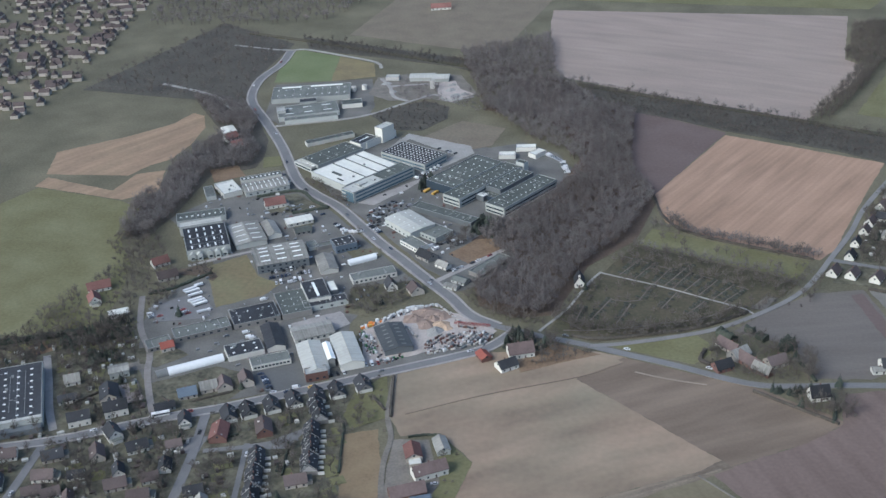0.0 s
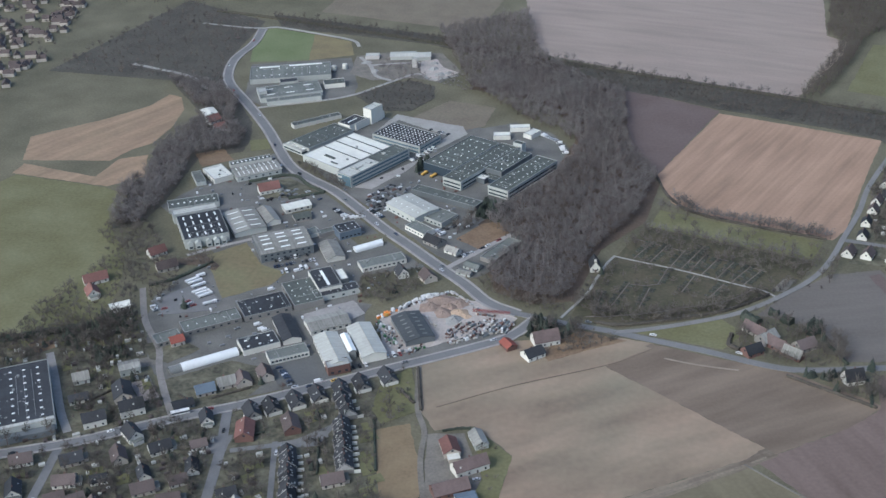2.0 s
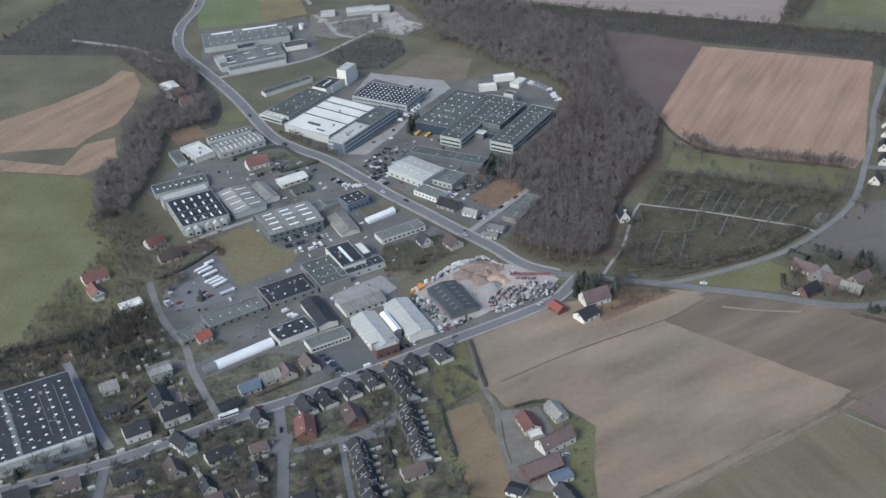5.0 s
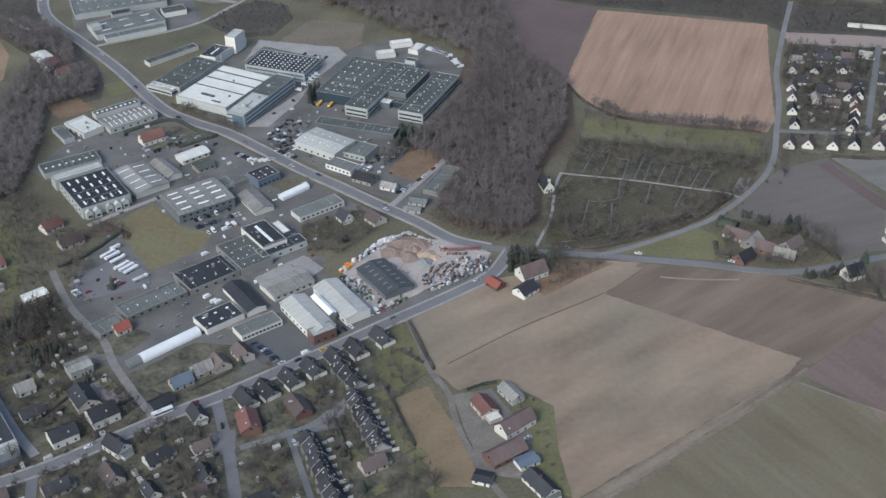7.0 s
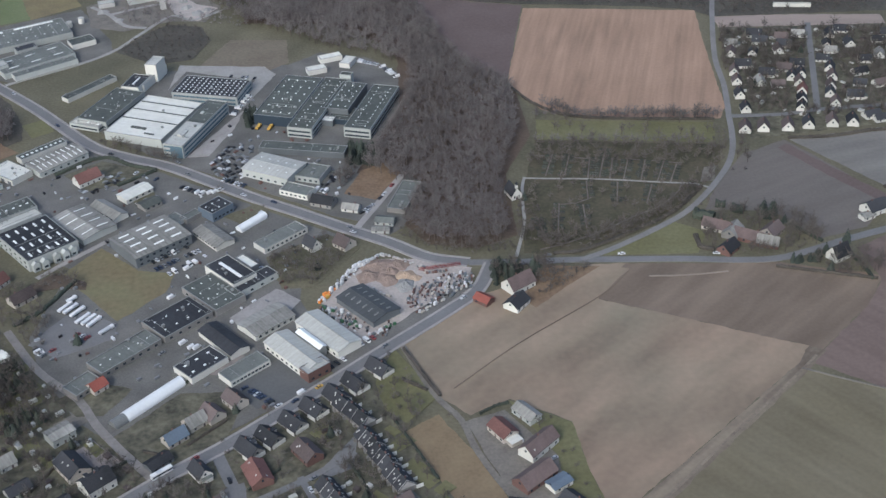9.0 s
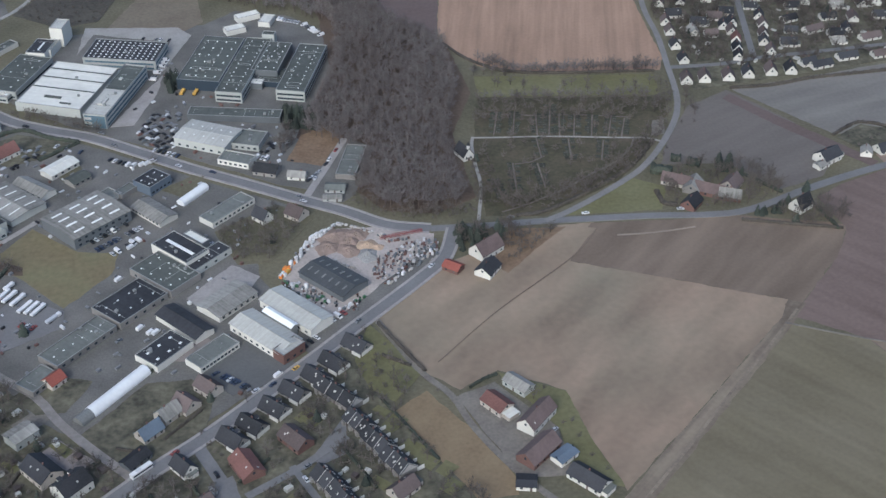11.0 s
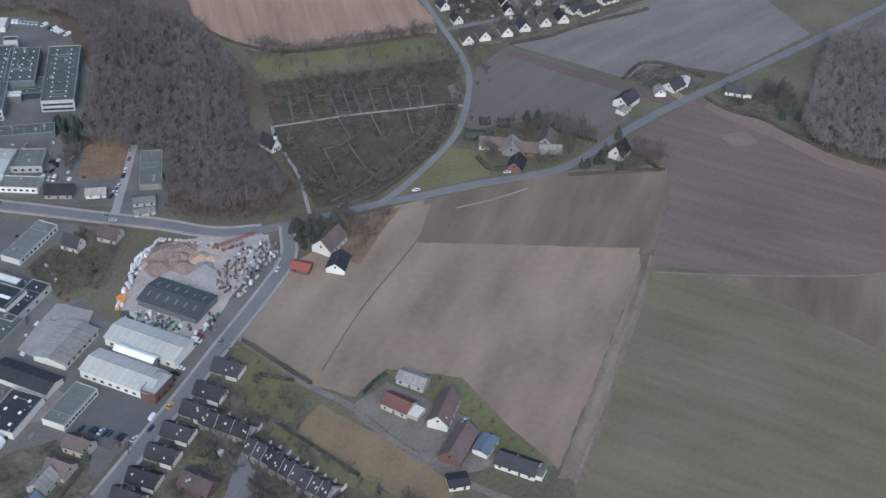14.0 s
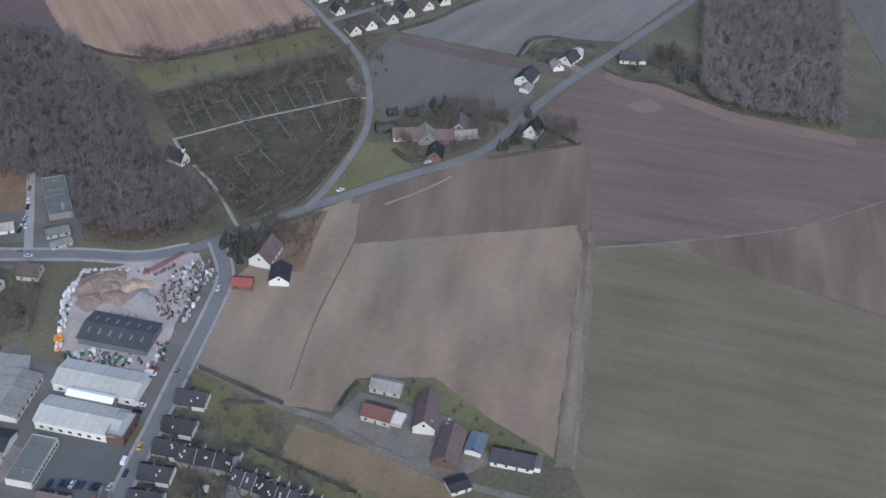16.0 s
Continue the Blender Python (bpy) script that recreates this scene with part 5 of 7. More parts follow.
# ---- trees ----
def bare_tree_shapes(height, spread, twigs, seed, blade=0.26):
    """Trunk with limbs, and a crown of thin twigs."""
    r = random.Random(seed)
    trunk, crown = Shape(), Shape()
    top = Vector((r.uniform(-0.4, 0.4), r.uniform(-0.4, 0.4), height * 0.62))
    trunk.tube((0, 0, -0.2), tuple(top), height * 0.022, height * 0.009, 5)
    tips = []
    for i in range(9):
        a, z = 2.4 * i + r.uniform(-0.3, 0.3), height * r.uniform(0.28, 0.6)
        p = Vector((0, 0, z)).lerp(top, 0.3)
        p.z = z
        reach = spread * r.uniform(0.55, 1.0)
        q = p + Vector((math.cos(a) * reach, math.sin(a) * reach, height * r.uniform(0.16, 0.4)))
        trunk.tube(tuple(p), tuple(q), height * 0.009, height * 0.003, 3)
        tips += [(p, q)]
    tips += [(top * 0.6, top + Vector((0, 0, height * 0.38)))] * 2
    for i in range(twigs):
        p, q = r.choice(tips)
        b = p.lerp(q, r.uniform(0.25, 1.0))
        d = Vector((r.gauss(0, 1), r.gauss(0, 1), r.gauss(0.7, 0.8))).normalized() * height * r.uniform(0.1, 0.22)
        s = d.cross(Vector((r.gauss(0, 1), r.gauss(0, 1), r.gauss(0, 1)))).normalized() * blade * 0.5
        n = len(crown.v)
        crown.v += [tuple(b - s), tuple(b + s), tuple(b + d)]
        crown.f.append((n, n + 1, n + 2))
    return trunk, crown


def conifer_shapes(height, spread, seed):
    r = random.Random(seed)
    trunk, crown = Shape(), Shape()
    trunk.tube((0, 0, -0.2), (0, 0, height * 0.9), height * 0.02, 0.04, 5)
    for i in range(150):
        t = r.random() ** 0.7
        z = height * (0.08 + 0.9 * (1 - t))
        reach = spread * (0.12 + t) * r.uniform(0.6, 1.1)
        a = r.uniform(0, 2 * math.pi)
        d = Vector((math.cos(a), math.sin(a), 0))
        s = Vector((-d.y, d.x, 0)) * reach * 0.35
        n = len(crown.v)
        tip = Vector((0, 0, z - reach * 0.35)) + d * reach
        crown.v += [(0, 0, z + 0.4), tuple(tip - s), tuple(tip + d * 0.4 - Vector((0, 0, 0.3))), tuple(tip + s)]
        crown.f += [(n, n + 1, n + 2), (n, n + 2, n + 3)]
    return trunk, crown


BARE = [bare_tree_shapes(h, s, 205, i, 0.17) for i, (h, s) in enumerate(((11, 4.4), (12, 4.6), (10, 4.2), (12.4, 4.2)))] + [bare_tree_shapes(8, 3.2, 150, 4, 0.2)]
FIR = [conifer_shapes(h, s, 50 + i) for i, (h, s) in enumerate(((8, 2.2), (6.5, 2.0), (10.5, 2.6)))]
SHRUB = [bare_tree_shapes(3.2, 1.9, 80, 80 + i, 0.3) for i in range(3)]
TREE_THINGS = []
for i, ((trunk, crown), label, cat, mats) in enumerate(
        [(b, "bare winter garden tree with brown twigs", "tree", (BARK, GARDEN_TWIG)) for b in (BARE[4], BARE[2], BARE[0])]
        + [(f, "dark green pointed garden conifer", "conifer", (BARK, NEEDLE)) for f in FIR]
        + [(b, "bare brown garden shrub without leaves", "shrub", (BARK, GARDEN_TWIG)) for b in SHRUB]):
    ob = thing({"tree": "bare_tree", "conifer": "conifer", "shrub": "shrub"}[cat], label, cat, pose(*[(58, -112), (-30, 62), (-62, 60), (256, -8), (-95, -70), (61, 33), (-10, -75), (-120, -75), (14, -95)][i], 0), "garden trees" if cat == "tree" else "garden conifers" if cat == "conifer" else "garden shrubs")
    part("trunk", trunk, mats[0], ob)
    part("crown", crown, mats[1], ob)
    TREE_THINGS.append(ob)


def joined(kinds, places, name, mats, label, category):
    """Many trees as one thing of the kind stuff: all trunks one mesh, all crowns another."""
    ob = thing(name, label, category, pose(0, 0, 0), kind="stuff")
    rng = np.random.default_rng(len(places))
    for k, nm in enumerate(("trunks", "crowns")):
        vs, loops, counts, base = [], [], [], 0
        data = [(np.array(t[k].v, dtype=np.float32), t[k].f) for t in kinds]
        flat = [(v, np.array([i for f in fs for i in f], dtype=np.int32), np.array([len(f) for f in fs], dtype=np.int32)) for v, fs in data]
        rng2 = np.random.default_rng(len(places))
        for x, y in places:
            v, lp, ct = flat[rng2.integers(len(flat))]
            a, s, sz = rng2.uniform(0, 6.28), rng2.uniform(0.75, 1.25), rng2.uniform(0.8, 1.2)
            c, n = math.cos(a) * s, math.sin(a) * s
            vs.append(np.stack([v[:, 0] * c - v[:, 1] * n + x, v[:, 0] * n + v[:, 1] * c + y, v[:, 2] * sz], 1))
            loops.append(lp + base)
            counts.append(ct)
            base += len(v)
        vs, loops, counts = np.concatenate(vs), np.concatenate(loops), np.concatenate(counts)
        me = bpy.data.meshes.new(nm)
        me.vertices.add(len(vs))
        me.vertices.foreach_set("co", vs.ravel())
        me.loops.add(len(loops))
        me.loops.foreach_set("vertex_index", loops)
        me.polygons.add(len(counts))
        me.polygons.foreach_set("loop_start", np.concatenate([[0], np.cumsum(counts)[:-1]]).astype(np.int32))
        me.materials.append(mats[k])
        me.update(calc_edges=True)
        part(nm, me, None, ob)


def scattered(outline, gap, tries=30000, clear=0.0):
    """Places in the outline no nearer to one another than about gap."""
    xs, ys = [p[0] for p in outline], [p[1] for p in outline]
    out, cells = [], set()
    for k in range(tries):
        x, y = random.uniform(min(xs), max(xs)), random.uniform(min(ys), max(ys))
        c = (int(x // gap), int(y // gap))
        if c in cells or not inside(x, y, outline) or (clear and not free(x, y, clear)):
            continue
        cells.add(c)
        out.append((x, y))
    return out


WOOD = [(-2, 172), (36, 258), (50, 326), (44, 380), (-20, 420), (-80, 436), (-60, 500), (66, 448), (85, 330), (116, 268), (108, 200), (92, 160), (82, 130), (76, 64), (56, 60), (28, 70), (14, 98), (24, 140)]
joined(BARE[:4], scattered(WOOD, 4.6, clear=0.5), "wood", (BARK, TWIG), "dense bare brown winter wood", "wood")
RAILWOOD = [(-351, 622), (-167, 584), (-22, 529), (39, 513), (97, 493), (152, 475), (225, 460), (298, 440), (440, 400), (436, 345), (361, 358), (305, 366), (292, 384), (256, 398), (208, 413), (157, 427), (114, 445), (30, 470), (-14, 495), (-150, 557), (-326, 586)]
joined(SHRUB + SHRUB + BARE[4:], [p for p in scattered(RAILWOOD, 4.6, clear=1.0) if not near_road(*p, [CURVE], 6)], "railway_scrub", (BARK, GARDEN_TWIG), "strip of dark bare scrub along the railway", "scrub")
edge = [p for p in smooth([(-30, 536), (39, 517), (97, 497), (152, 479), (225, 463)], 3.0)]
joined(BARE[4:] + SHRUB, [(p.x + random.uniform(-1.5, 1.5), p.y + random.uniform(-1.5, 1.5)) for p in edge], "field_edge_trees", (BARK, TWIG), "line of bare trees along the field edge", "trees")
NORTHWOOD = [(-100, 500), (-70, 520), (-60, 480), (-78, 430), (-112, 446), (-135, 455), (-160, 448), (-176, 462), (-186, 492), (-156, 503), (-140, 478), (-116, 452)]
DARKWOOD = [(-149, 590), (-104, 630), (-66, 662), (-34, 546), (20, 470), (45, 411), (67, 374), (72, 300), (48, 318), (22, 352), (-14, 374), (-79, 446)]
joined(SHRUB + BARE[4:], scattered(NORTHWOOD, 7, clear=3), "north_copse", (BARK, TWIG), "thin bare copse behind the works", "wood")
joined(SHRUB, scattered([(-182, 404), (-163, 432), (-143, 450), (-118, 438), (-108, 410), (-122, 378), (-150, 374)], 6.5, clear=2), "works_scrub", (BARK, GARDEN_TWIG), "dark bare scrub on rough ground behind the works", "scrub")
joined(BARE, scattered(DARKWOOD, 5.2, clear=2), "dark_wood", (BARK, TWIG), "dark bare wood between railway and works", "wood")
WESTWOOD = [(-381, 414), (-318, 399), (-288, 367), (-278, 321), (-252, 293), (-250, 268), (-284, 246), (-272, 197), (-270, 156), (-271, 118), (-291, 109), (-314, 175), (-304, 203), (-321, 259), (-308, 304), (-316, 343), (-350, 382)]
joined(BARE, scattered(WESTWOOD, 4.8, clear=2), "west_wood", (BARK, TWIG), "bare brown wood west of the works", "wood")
NORTHWEST = [(-470, 655), (-356, 596), (-350, 480), (-341, 445), (-322, 410), (-381, 420), (-520, 425)]
joined(SHRUB + BARE[4:], scattered(NORTHWEST, 8.5, clear=2), "northwest_scrub", (BARK, GARDEN_TWIG), "thin dark scrub beside the far road", "scrub")
joined(BARE[4:], scattered([(-1000, 330), (-1000, 900), (-640, 900), (-540, 440)], 19), "town_trees", (BARK, GARDEN_TWIG), "bare trees between the houses of the far town", "trees")
EASTWOOD = [(491, 45), (568, -18), (412, -116), (396, -90), (376, -48), (383, -31)]
joined(BARE[:4], scattered(EASTWOOD, 4.8), "east_wood", (BARK, TWIG), "dense bare brown wood beside the ploughed field", "wood")
FARWOOD = [(-420, 660), (-560, 640), (-600, 760), (-420, 900), (-330, 760), (-350, 690)]
joined(BARE, scattered(FARWOOD, 11), "far_wood", (BARK, TWIG), "far bare wood beyond the railway", "wood")
FARWOOD_E = [(228, 466), (245, 470), (272, 560), (287, 632), (330, 700), (330, 765), (256, 750), (252, 642), (266, 620), (258, 570)]
joined(BARE, scattered(FARWOOD_E, 5.5), "far_hedge_wood", (BARK, GARDEN_TWIG), "far bare trees between fields", "wood")

# garden trees, one by one
GARDENS = [(-300, -60), (-235, -30), (-212, 5), (-172, -76), (-136, -112), (-10, -34), (6, -78), (-10, -110), (16, -175), (30, -225), (-300, -270)]
n = 0
for x, y in scattered(GARDENS, 12.0, 4000):
    if free(x, y, 2.0) and not near_road(x, y, STREETS, 7) and n < 110:
        copy_thing(TREE_THINGS[random.choice((0, 0, 1, 1, 2, 3, 4, 6, 7, 8, 6, 0))], pose(x, y, 0, 0, 0, random.uniform(0, 360)))
        n += 1
for outline, gap, kinds in (
        ([(284, 180), (440, 172), (500, 230), (462, 305), (302, 330), (276, 240)], 13, (0, 1, 3, 6, 7)),
        ([(196, 50), (214, 60), (256, 48), (262, 20), (246, 14), (196, 24)], 6, (0, 1, 6, 0, 4)),
        
        ([(296, 60), (322, 56), (318, 40), (296, 36)], 9, (6, 7, 0)),
        ([(330, 70), (372, 60), (360, 46), (334, 48)], 8, (6, 7, 8)),
        ([(372, 30), (410, 14), (392, -26), (368, 0)], 6, (0, 3, 5, 1)),
        ([(60, 36), (64, 20), (80, 12), (88, 30), (74, 40)], 4.5, (3, 5, 0, 1, 4)),
        ([(-74, 70), (-38, 92), (-20, 74), (-46, 38), (-66, 42)], 7.5, (0, 6, 7, 4)),
        ([(-280, 140), (-240, 90), (-230, 40), (-280, 60), (-300, 120)], 8, (0, 1, 2, 6)),
        ([(-200, 30), (-225, 0), (-205, -50), (-260, -60), (-255, -10)], 6, (0, 1, 4, 6, 3)),
        ([(62, -104), (70, -112), (73, -150), (76, -176), (62, -182), (66, -150)], 6, (6, 7, 8)),
        ([(-140, 180), (-112, 172), (-30, 108), (-50, 112)], 9, (0, 6, 7)),
        ([(-150, 250), (-128, 268), (-100, 290), (-92, 270)], 8, (0, 1, 4)),
        ([(-12, 180), (-11, 200), (9, 194), (6, 174)], 4.5, (3, 5, 3)),
        ([(120, 215), (130, 236), (166, 214), (248, 196), (246, 180), (170, 200)], 7, (0, 1, 2)),
        ([(240, 100), (255, 130), (262, 172), (248, 178), (232, 120)], 6, (0, 1, 6, 2)),
        ([(96, 52), (160, 50), (210, 82), (228, 108), (216, 112), (160, 66), (98, 66)], 7, (6, 7, 1, 8)),
        ([(80, 60), (96, 60), (100, 120), (88, 104)], 8, (0, 1, 2, 4))):
    for x, y in scattered(outline, gap, 1500):
        if free(x, y, 1.5) and not near_road(x, y, STREETS, 4.5) and random.random() < 0.34:
            copy_thing(TREE_THINGS[random.choice(kinds)], pose(x, y, 0, 0, 0, random.uniform(0, 360)))

# hedges and undergrowth of the gardens
under = [p for p in scattered(GARDENS, 5.0, 14000) if free(p[0], p[1], 1.0) and not near_road(*p, STREETS, 4) and (p[0] < -32 or random.random() < 0.5)]
joined(SHRUB + SHRUB + BARE[4:], under, "garden_undergrowth", (BARK, GARDEN_TWIG), "bare shrubs and undergrowth in the gardens", "shrubs")
under = [p for o in ([(284, 180), (440, 172), (500, 230), (462, 305), (302, 330), (276, 240)], [(-74, 70), (-38, 92), (-20, 74), (-46, 38), (-66, 42)], [(-280, 140), (-240, 90), (-200, 40), (-205, -50), (-290, -40), (-270, 60), (-300, 120)], [(80, 58), (98, 56), (104, 118), (90, 104)], [(96, 50), (160, 50), (210, 80), (232, 110), (246, 150), (252, 172), (244, 172), (226, 120), (205, 95), (160, 66), (98, 62)], [(-187, 249), (-163, 238.5), (-143, 227), (-131, 207), (-138, 208), (-164, 227), (-189, 246)], [(-222, 66.5), (-201.6, 80), (-184, 68.1), (-184, 62), (-198, 68), (-207.1, 67), (-219, 63)], [(84, 26), (92, 24), (118, 24), (96, 6), (82, 0)], [(16, 96), (30, 68), (54, 57), (76, 60), (78, 52), (54, 50), (26, 62), (8, 84)], [(98, 46), (120, 44), (150, 58), (182, 76), (206, 100), (200, 102), (178, 84), (146, 66), (100, 54)]) for p in scattered(o, 4.4, 5000) if free(p[0], p[1], 1.0) and not near_road(*p, STREETS, 4.5)]
joined(SHRUB + BARE[4:], under, "roadside_undergrowth", (BARK, GARDEN_TWIG), "bare shrubs along roads and yards", "shrubs")
rows = []
for a, b, n in (((118, 181), (236, 153), 22), ((126, 217), (250, 188), 18)):
    rows += [(a[0] + (b[0] - a[0]) * i / n + random.uniform(-1, 1), a[1] + (b[1] - a[1]) * i / n + random.uniform(-1, 1)) for i in range(n)]
belt = smooth([(134, 233), (161, 211), (205, 201), (252, 190)], 3.2)
rows += [(p.x + random.uniform(-1.2, 1.2), p.y + random.uniform(-1.2, 1.2)) for p in belt]
joined(BARE[2:3] + BARE[4:], rows, "avenue_trees", (BARK, TWIG), "rows of bare trees above the graveyard", "trees")

# trees between the graves, and taller trees of the gardens
spread_trees = scattered([(104, 50), (118, 150), (134, 200), (240, 172), (226, 118), (170, 66)], 14, 2500) + scattered([(106, 150), (116, 178), (236, 150), (224, 128)], 8, 2500)
joined(BARE[4:], spread_trees, "graveyard_trees", (BARK, GARDEN_TWIG), "bare trees standing among the graves", "trees")
tall = [p for p in scattered(GARDENS, 8.5, 6000) if free(p[0], p[1], 1.5) and not near_road(*p, STREETS, 6.5) and (p[0] < -32 or random.random() < 0.3)]
joined(BARE[2:], tall, "garden_trees", (BARK, GARDEN_TWIG), "bare brown trees scattered through the gardens", "trees")
tall = [p for p in scattered([(284, 180), (440, 172), (500, 230), (462, 305), (302, 330), (276, 240)], 9, 6000) if free(p[0], p[1], 1.0) and not near_road(*p, STREETS, 4)]
joined(BARE[2:] + FIR[1:2], tall, "village_trees", (BARK, GARDEN_TWIG), "bare trees in the village gardens", "trees")
huts = {"pale": Shape(), "dark": Shape()}
for outline, gap in ((GARDENS, 9), ([(284, 180), (440, 172), (500, 230), (462, 305), (302, 330), (276, 240)], 12)):
    for x, y in scattered(outline, gap, 5000):
        if free(x, y, 2.0) and not near_road(x, y, STREETS, 5) and not -30 < x < 60:
            a = random.choice((35, -55)) + random.uniform(-8, 8)
            k = random.random()
            s = huts["pale" if k < 0.45 else "dark"]
            s.box(x, y, 0, random.uniform(1.5, 4.5), random.uniform(1.5, 3.0), random.uniform(0.8, 2.3), a)
sheds = thing("garden_sheds", "small garden sheds and covers among the trees", "sheds", pose(0, 0, 0), kind="stuff")
part("pale_sheds", huts["pale"], LIGHT_SHEET, sheds, "pale painted sheds")
part("dark_sheds", huts["dark"], BROWN_TILE, sheds, "dark wooden sheds")
lawns = Shape()
for x, y in scattered(GARDENS, 17, 2500):
    if free(x, y, 3.0) and not near_road(x, y, STREETS, 7):
        a, l, w = radians(random.choice((35, -55))), random.uniform(7, 14), random.uniform(5, 9)
        lawns.slab([(x + (p * l * math.cos(a) - q * w * math.sin(a)) / 2, y + (p * l * math.sin(a) + q * w * math.cos(a)) / 2) for p, q in ((-1, -0.9), (1, -1), (0.9, 1), (-1, 0.8))], 0.0, random.uniform(0.3, 0.4))
tagged(new("garden_lawns", lawns.mesh("garden_lawns", MEADOW)), "small mown lawns between hedges and houses", "lawn", kind="stuff")

grove = [p for o in ([(194, 50), (214, 62), (258, 50), (264, 20), (246, 12), (196, 22)], [(244, 14), (278, 8), (290, -14), (258, -14)], [(58, 38), (62, 16), (82, 10), (96, 26), (78, 42)], [(384, 14), (400, 18), (406, -6), (396, -12)], [(-24, 150), (-14, 172), (-8, 170), (-18, 148)]) for p in scattered(o, 4.2, 1500) if free(p[0], p[1], 0.8) and not near_road(*p, STREETS, 4.5)]
joined(BARE[2:] + SHRUB, grove, "farm_grove", (BARK, GARDEN_TWIG), "bare trees and shrubs round the farmsteads", "trees")
firs = [p for o in ([(236, 56), (241, 66), (247, 60), (242, 54)], [(234, 8), (244, 14), (256, 17), (262, 8), (248, 0), (240, 2)], [(256, -3), (262, -6), (262, 0)], [(56, 30), (58, 17), (66, 18), (74, 27), (80, 33), (72, 37), (62, 35)], [(-13, 179), (-11, 201), (10, 195), (6, 174)], [(-84, 262), (-78, 274), (-73, 262), (-80, 248)]) for p in scattered(o, 5, 1500) if free(p[0], p[1], 0.5) and not near_road(*p, STREETS, 5)]
dark_groves = [p for o in ([(-233.6, -16.1), (-216, -6.6), (-201, -30.5), (-221.3, -36.7)], [(-248.4, -47.7), (-233.9, -29.6), (-225.9, -31), (-235.5, -54.4)], [(-219, -56), (-202, -47), (-194, -58.1), (-210.7, -67.6)]) for p in scattered(o, 3.4, 1500) if free(p[0], p[1], 0.5) and not near_road(*p, STREETS, 3.5)]
joined(FIR[:2] + SHRUB, dark_groves, "garden_evergreens", (BARK, HEDGE), "dark evergreen trees and bushes in large gardens", "trees")
copy_thing(TREE_THINGS[5], pose(-182.3, 6.7, 0))
copy_thing(TREE_THINGS[5], pose(277, 19, 0))
joined(FIR, firs, "farm_conifers", (BARK, NEEDLE), "dark conifers round the farmsteads", "trees")


# ---- vehicles ----
def wheel_mesh():
    return shared("wheel", lambda: Shape().tube((0, -0.11, 0.32), (0, 0.11, 0.32), 0.32, 0.32, 8).mesh("wheel", RUBBER))


def make_car(paint, label, x, y, ang, van=False):
    ob = thing("van" if van else "car", label, "van" if van else "car", pose(x, y, 0.1, 0, 0, ang), "parked vans" if van else "parked cars")
    l, w, h = (5.2, 2.0, 2.1) if van else (4.4, 1.8, 1.0)
    body = Shape()
    if van:
        body.extrude([(-w / 2, 0.35), (w / 2, 0.35), (w / 2, 1.5), (w / 2 - 0.12, h), (-w / 2 + 0.12, h), (-w / 2, 1.5)], -l / 2, l / 2 - 1.2)
        body.box(l / 2 - 0.6, 0, 0.35, 1.2, w - 0.05, 0.85)
        glass = Shape().box(l / 2 - 0.95, 0, 1.2, 0.6, w - 0.15, 0.75)
    else:
        body.extrude([(-w / 2 + 0.05, 0.28), (w / 2 - 0.05, 0.28), (w / 2, 0.6), (w / 2 - 0.08, 0.88), (-w / 2 + 0.08, 0.88), (-w / 2, 0.6)], -l / 2, l / 2)
        body.box(-0.25, 0, 1.34, 1.7, w - 0.5, 0.08)
        glass = Shape().extrude([(-w / 2 + 0.1, 0.86), (w / 2 - 0.1, 0.86), (w / 2 - 0.28, 1.36), (-w / 2 + 0.28, 1.36)], -1.5, 0.9)
    part("body", body, PAINTS[paint], ob)
    part("cabin_glass", glass, GLASS, ob)
    for a in (-1, 1):
        for b in (-1, 1):
            part("wheel", wheel_mesh(), None, ob, at=pose(a * l * 0.31, b * (w / 2 - 0.12), 0))
    return ob


def make_lorry(paint, label, x, y, ang, l=12.0, cab="white"):
    ob = thing("lorry", label, "lorry", pose(x, y, 0.1, 0, 0, ang), "parked lorries and trailers")
    part("box_body", Shape().extrude([(-1.1, 0.9), (1.1, 0.9), (1.1, 2.1), (1.0, 2.2), (-1.0, 2.2), (-1.1, 2.1)], -l / 2, l / 2 - 2.4), PAINTS[paint], ob)
    part("cab", Shape().box(l / 2 - 1.1, 0, 0.6, 2.0, 2.2, 1.7), PAINTS[cab], ob)
    part("windscreen", Shape().box(l / 2 - 0.08, 0, 1.4, 0.12, 2.0, 0.7), GLASS, ob)
    part("chassis", Shape().box(-0.5, 0, 0.6, l - 1.5, 1.0, 0.35), PAINTS["black"], ob)
    for a in (-l * 0.36, -l * 0.26, l / 2 - 1.2):
        for b in (-1, 1):
            part("wheel", wheel_mesh(), None, ob, at=pose(a, b * 1.1, 0.05) @ Matrix.Diagonal((1.5, 1.5, 1.5, 1)))
    return ob


CARS = [make_car(p, "parked %s car on asphalt" % p.replace("_", " "), *at) for p, at in (("white", (-31, -27, 35)), ("silver", (-72.6, -69.6, 30)), ("black", (-139, 75, -57)), ("dark_blue", (-90, -51.5, 30)), ("red", (-196, 3, 40)), ("grey", (-130, 82, -57)))]
VANS = [make_car("white", "parked white van on asphalt", -60, -61, 35, True), make_car("yellow", "small yellow car by the road", -50.5, -58.2, 35)]
make_lorry("white", "white box lorry parked on the depot yard", -189.4, 50.9, 44, 6.8)
make_lorry("silver", "silver box lorry parked on the depot yard", -167.0, 15.8, 41, 10)
LONG_LORRY = make_lorry("white", "long white lorry parked on the depot yard", -192.6, 43.4, 51, 11.0)
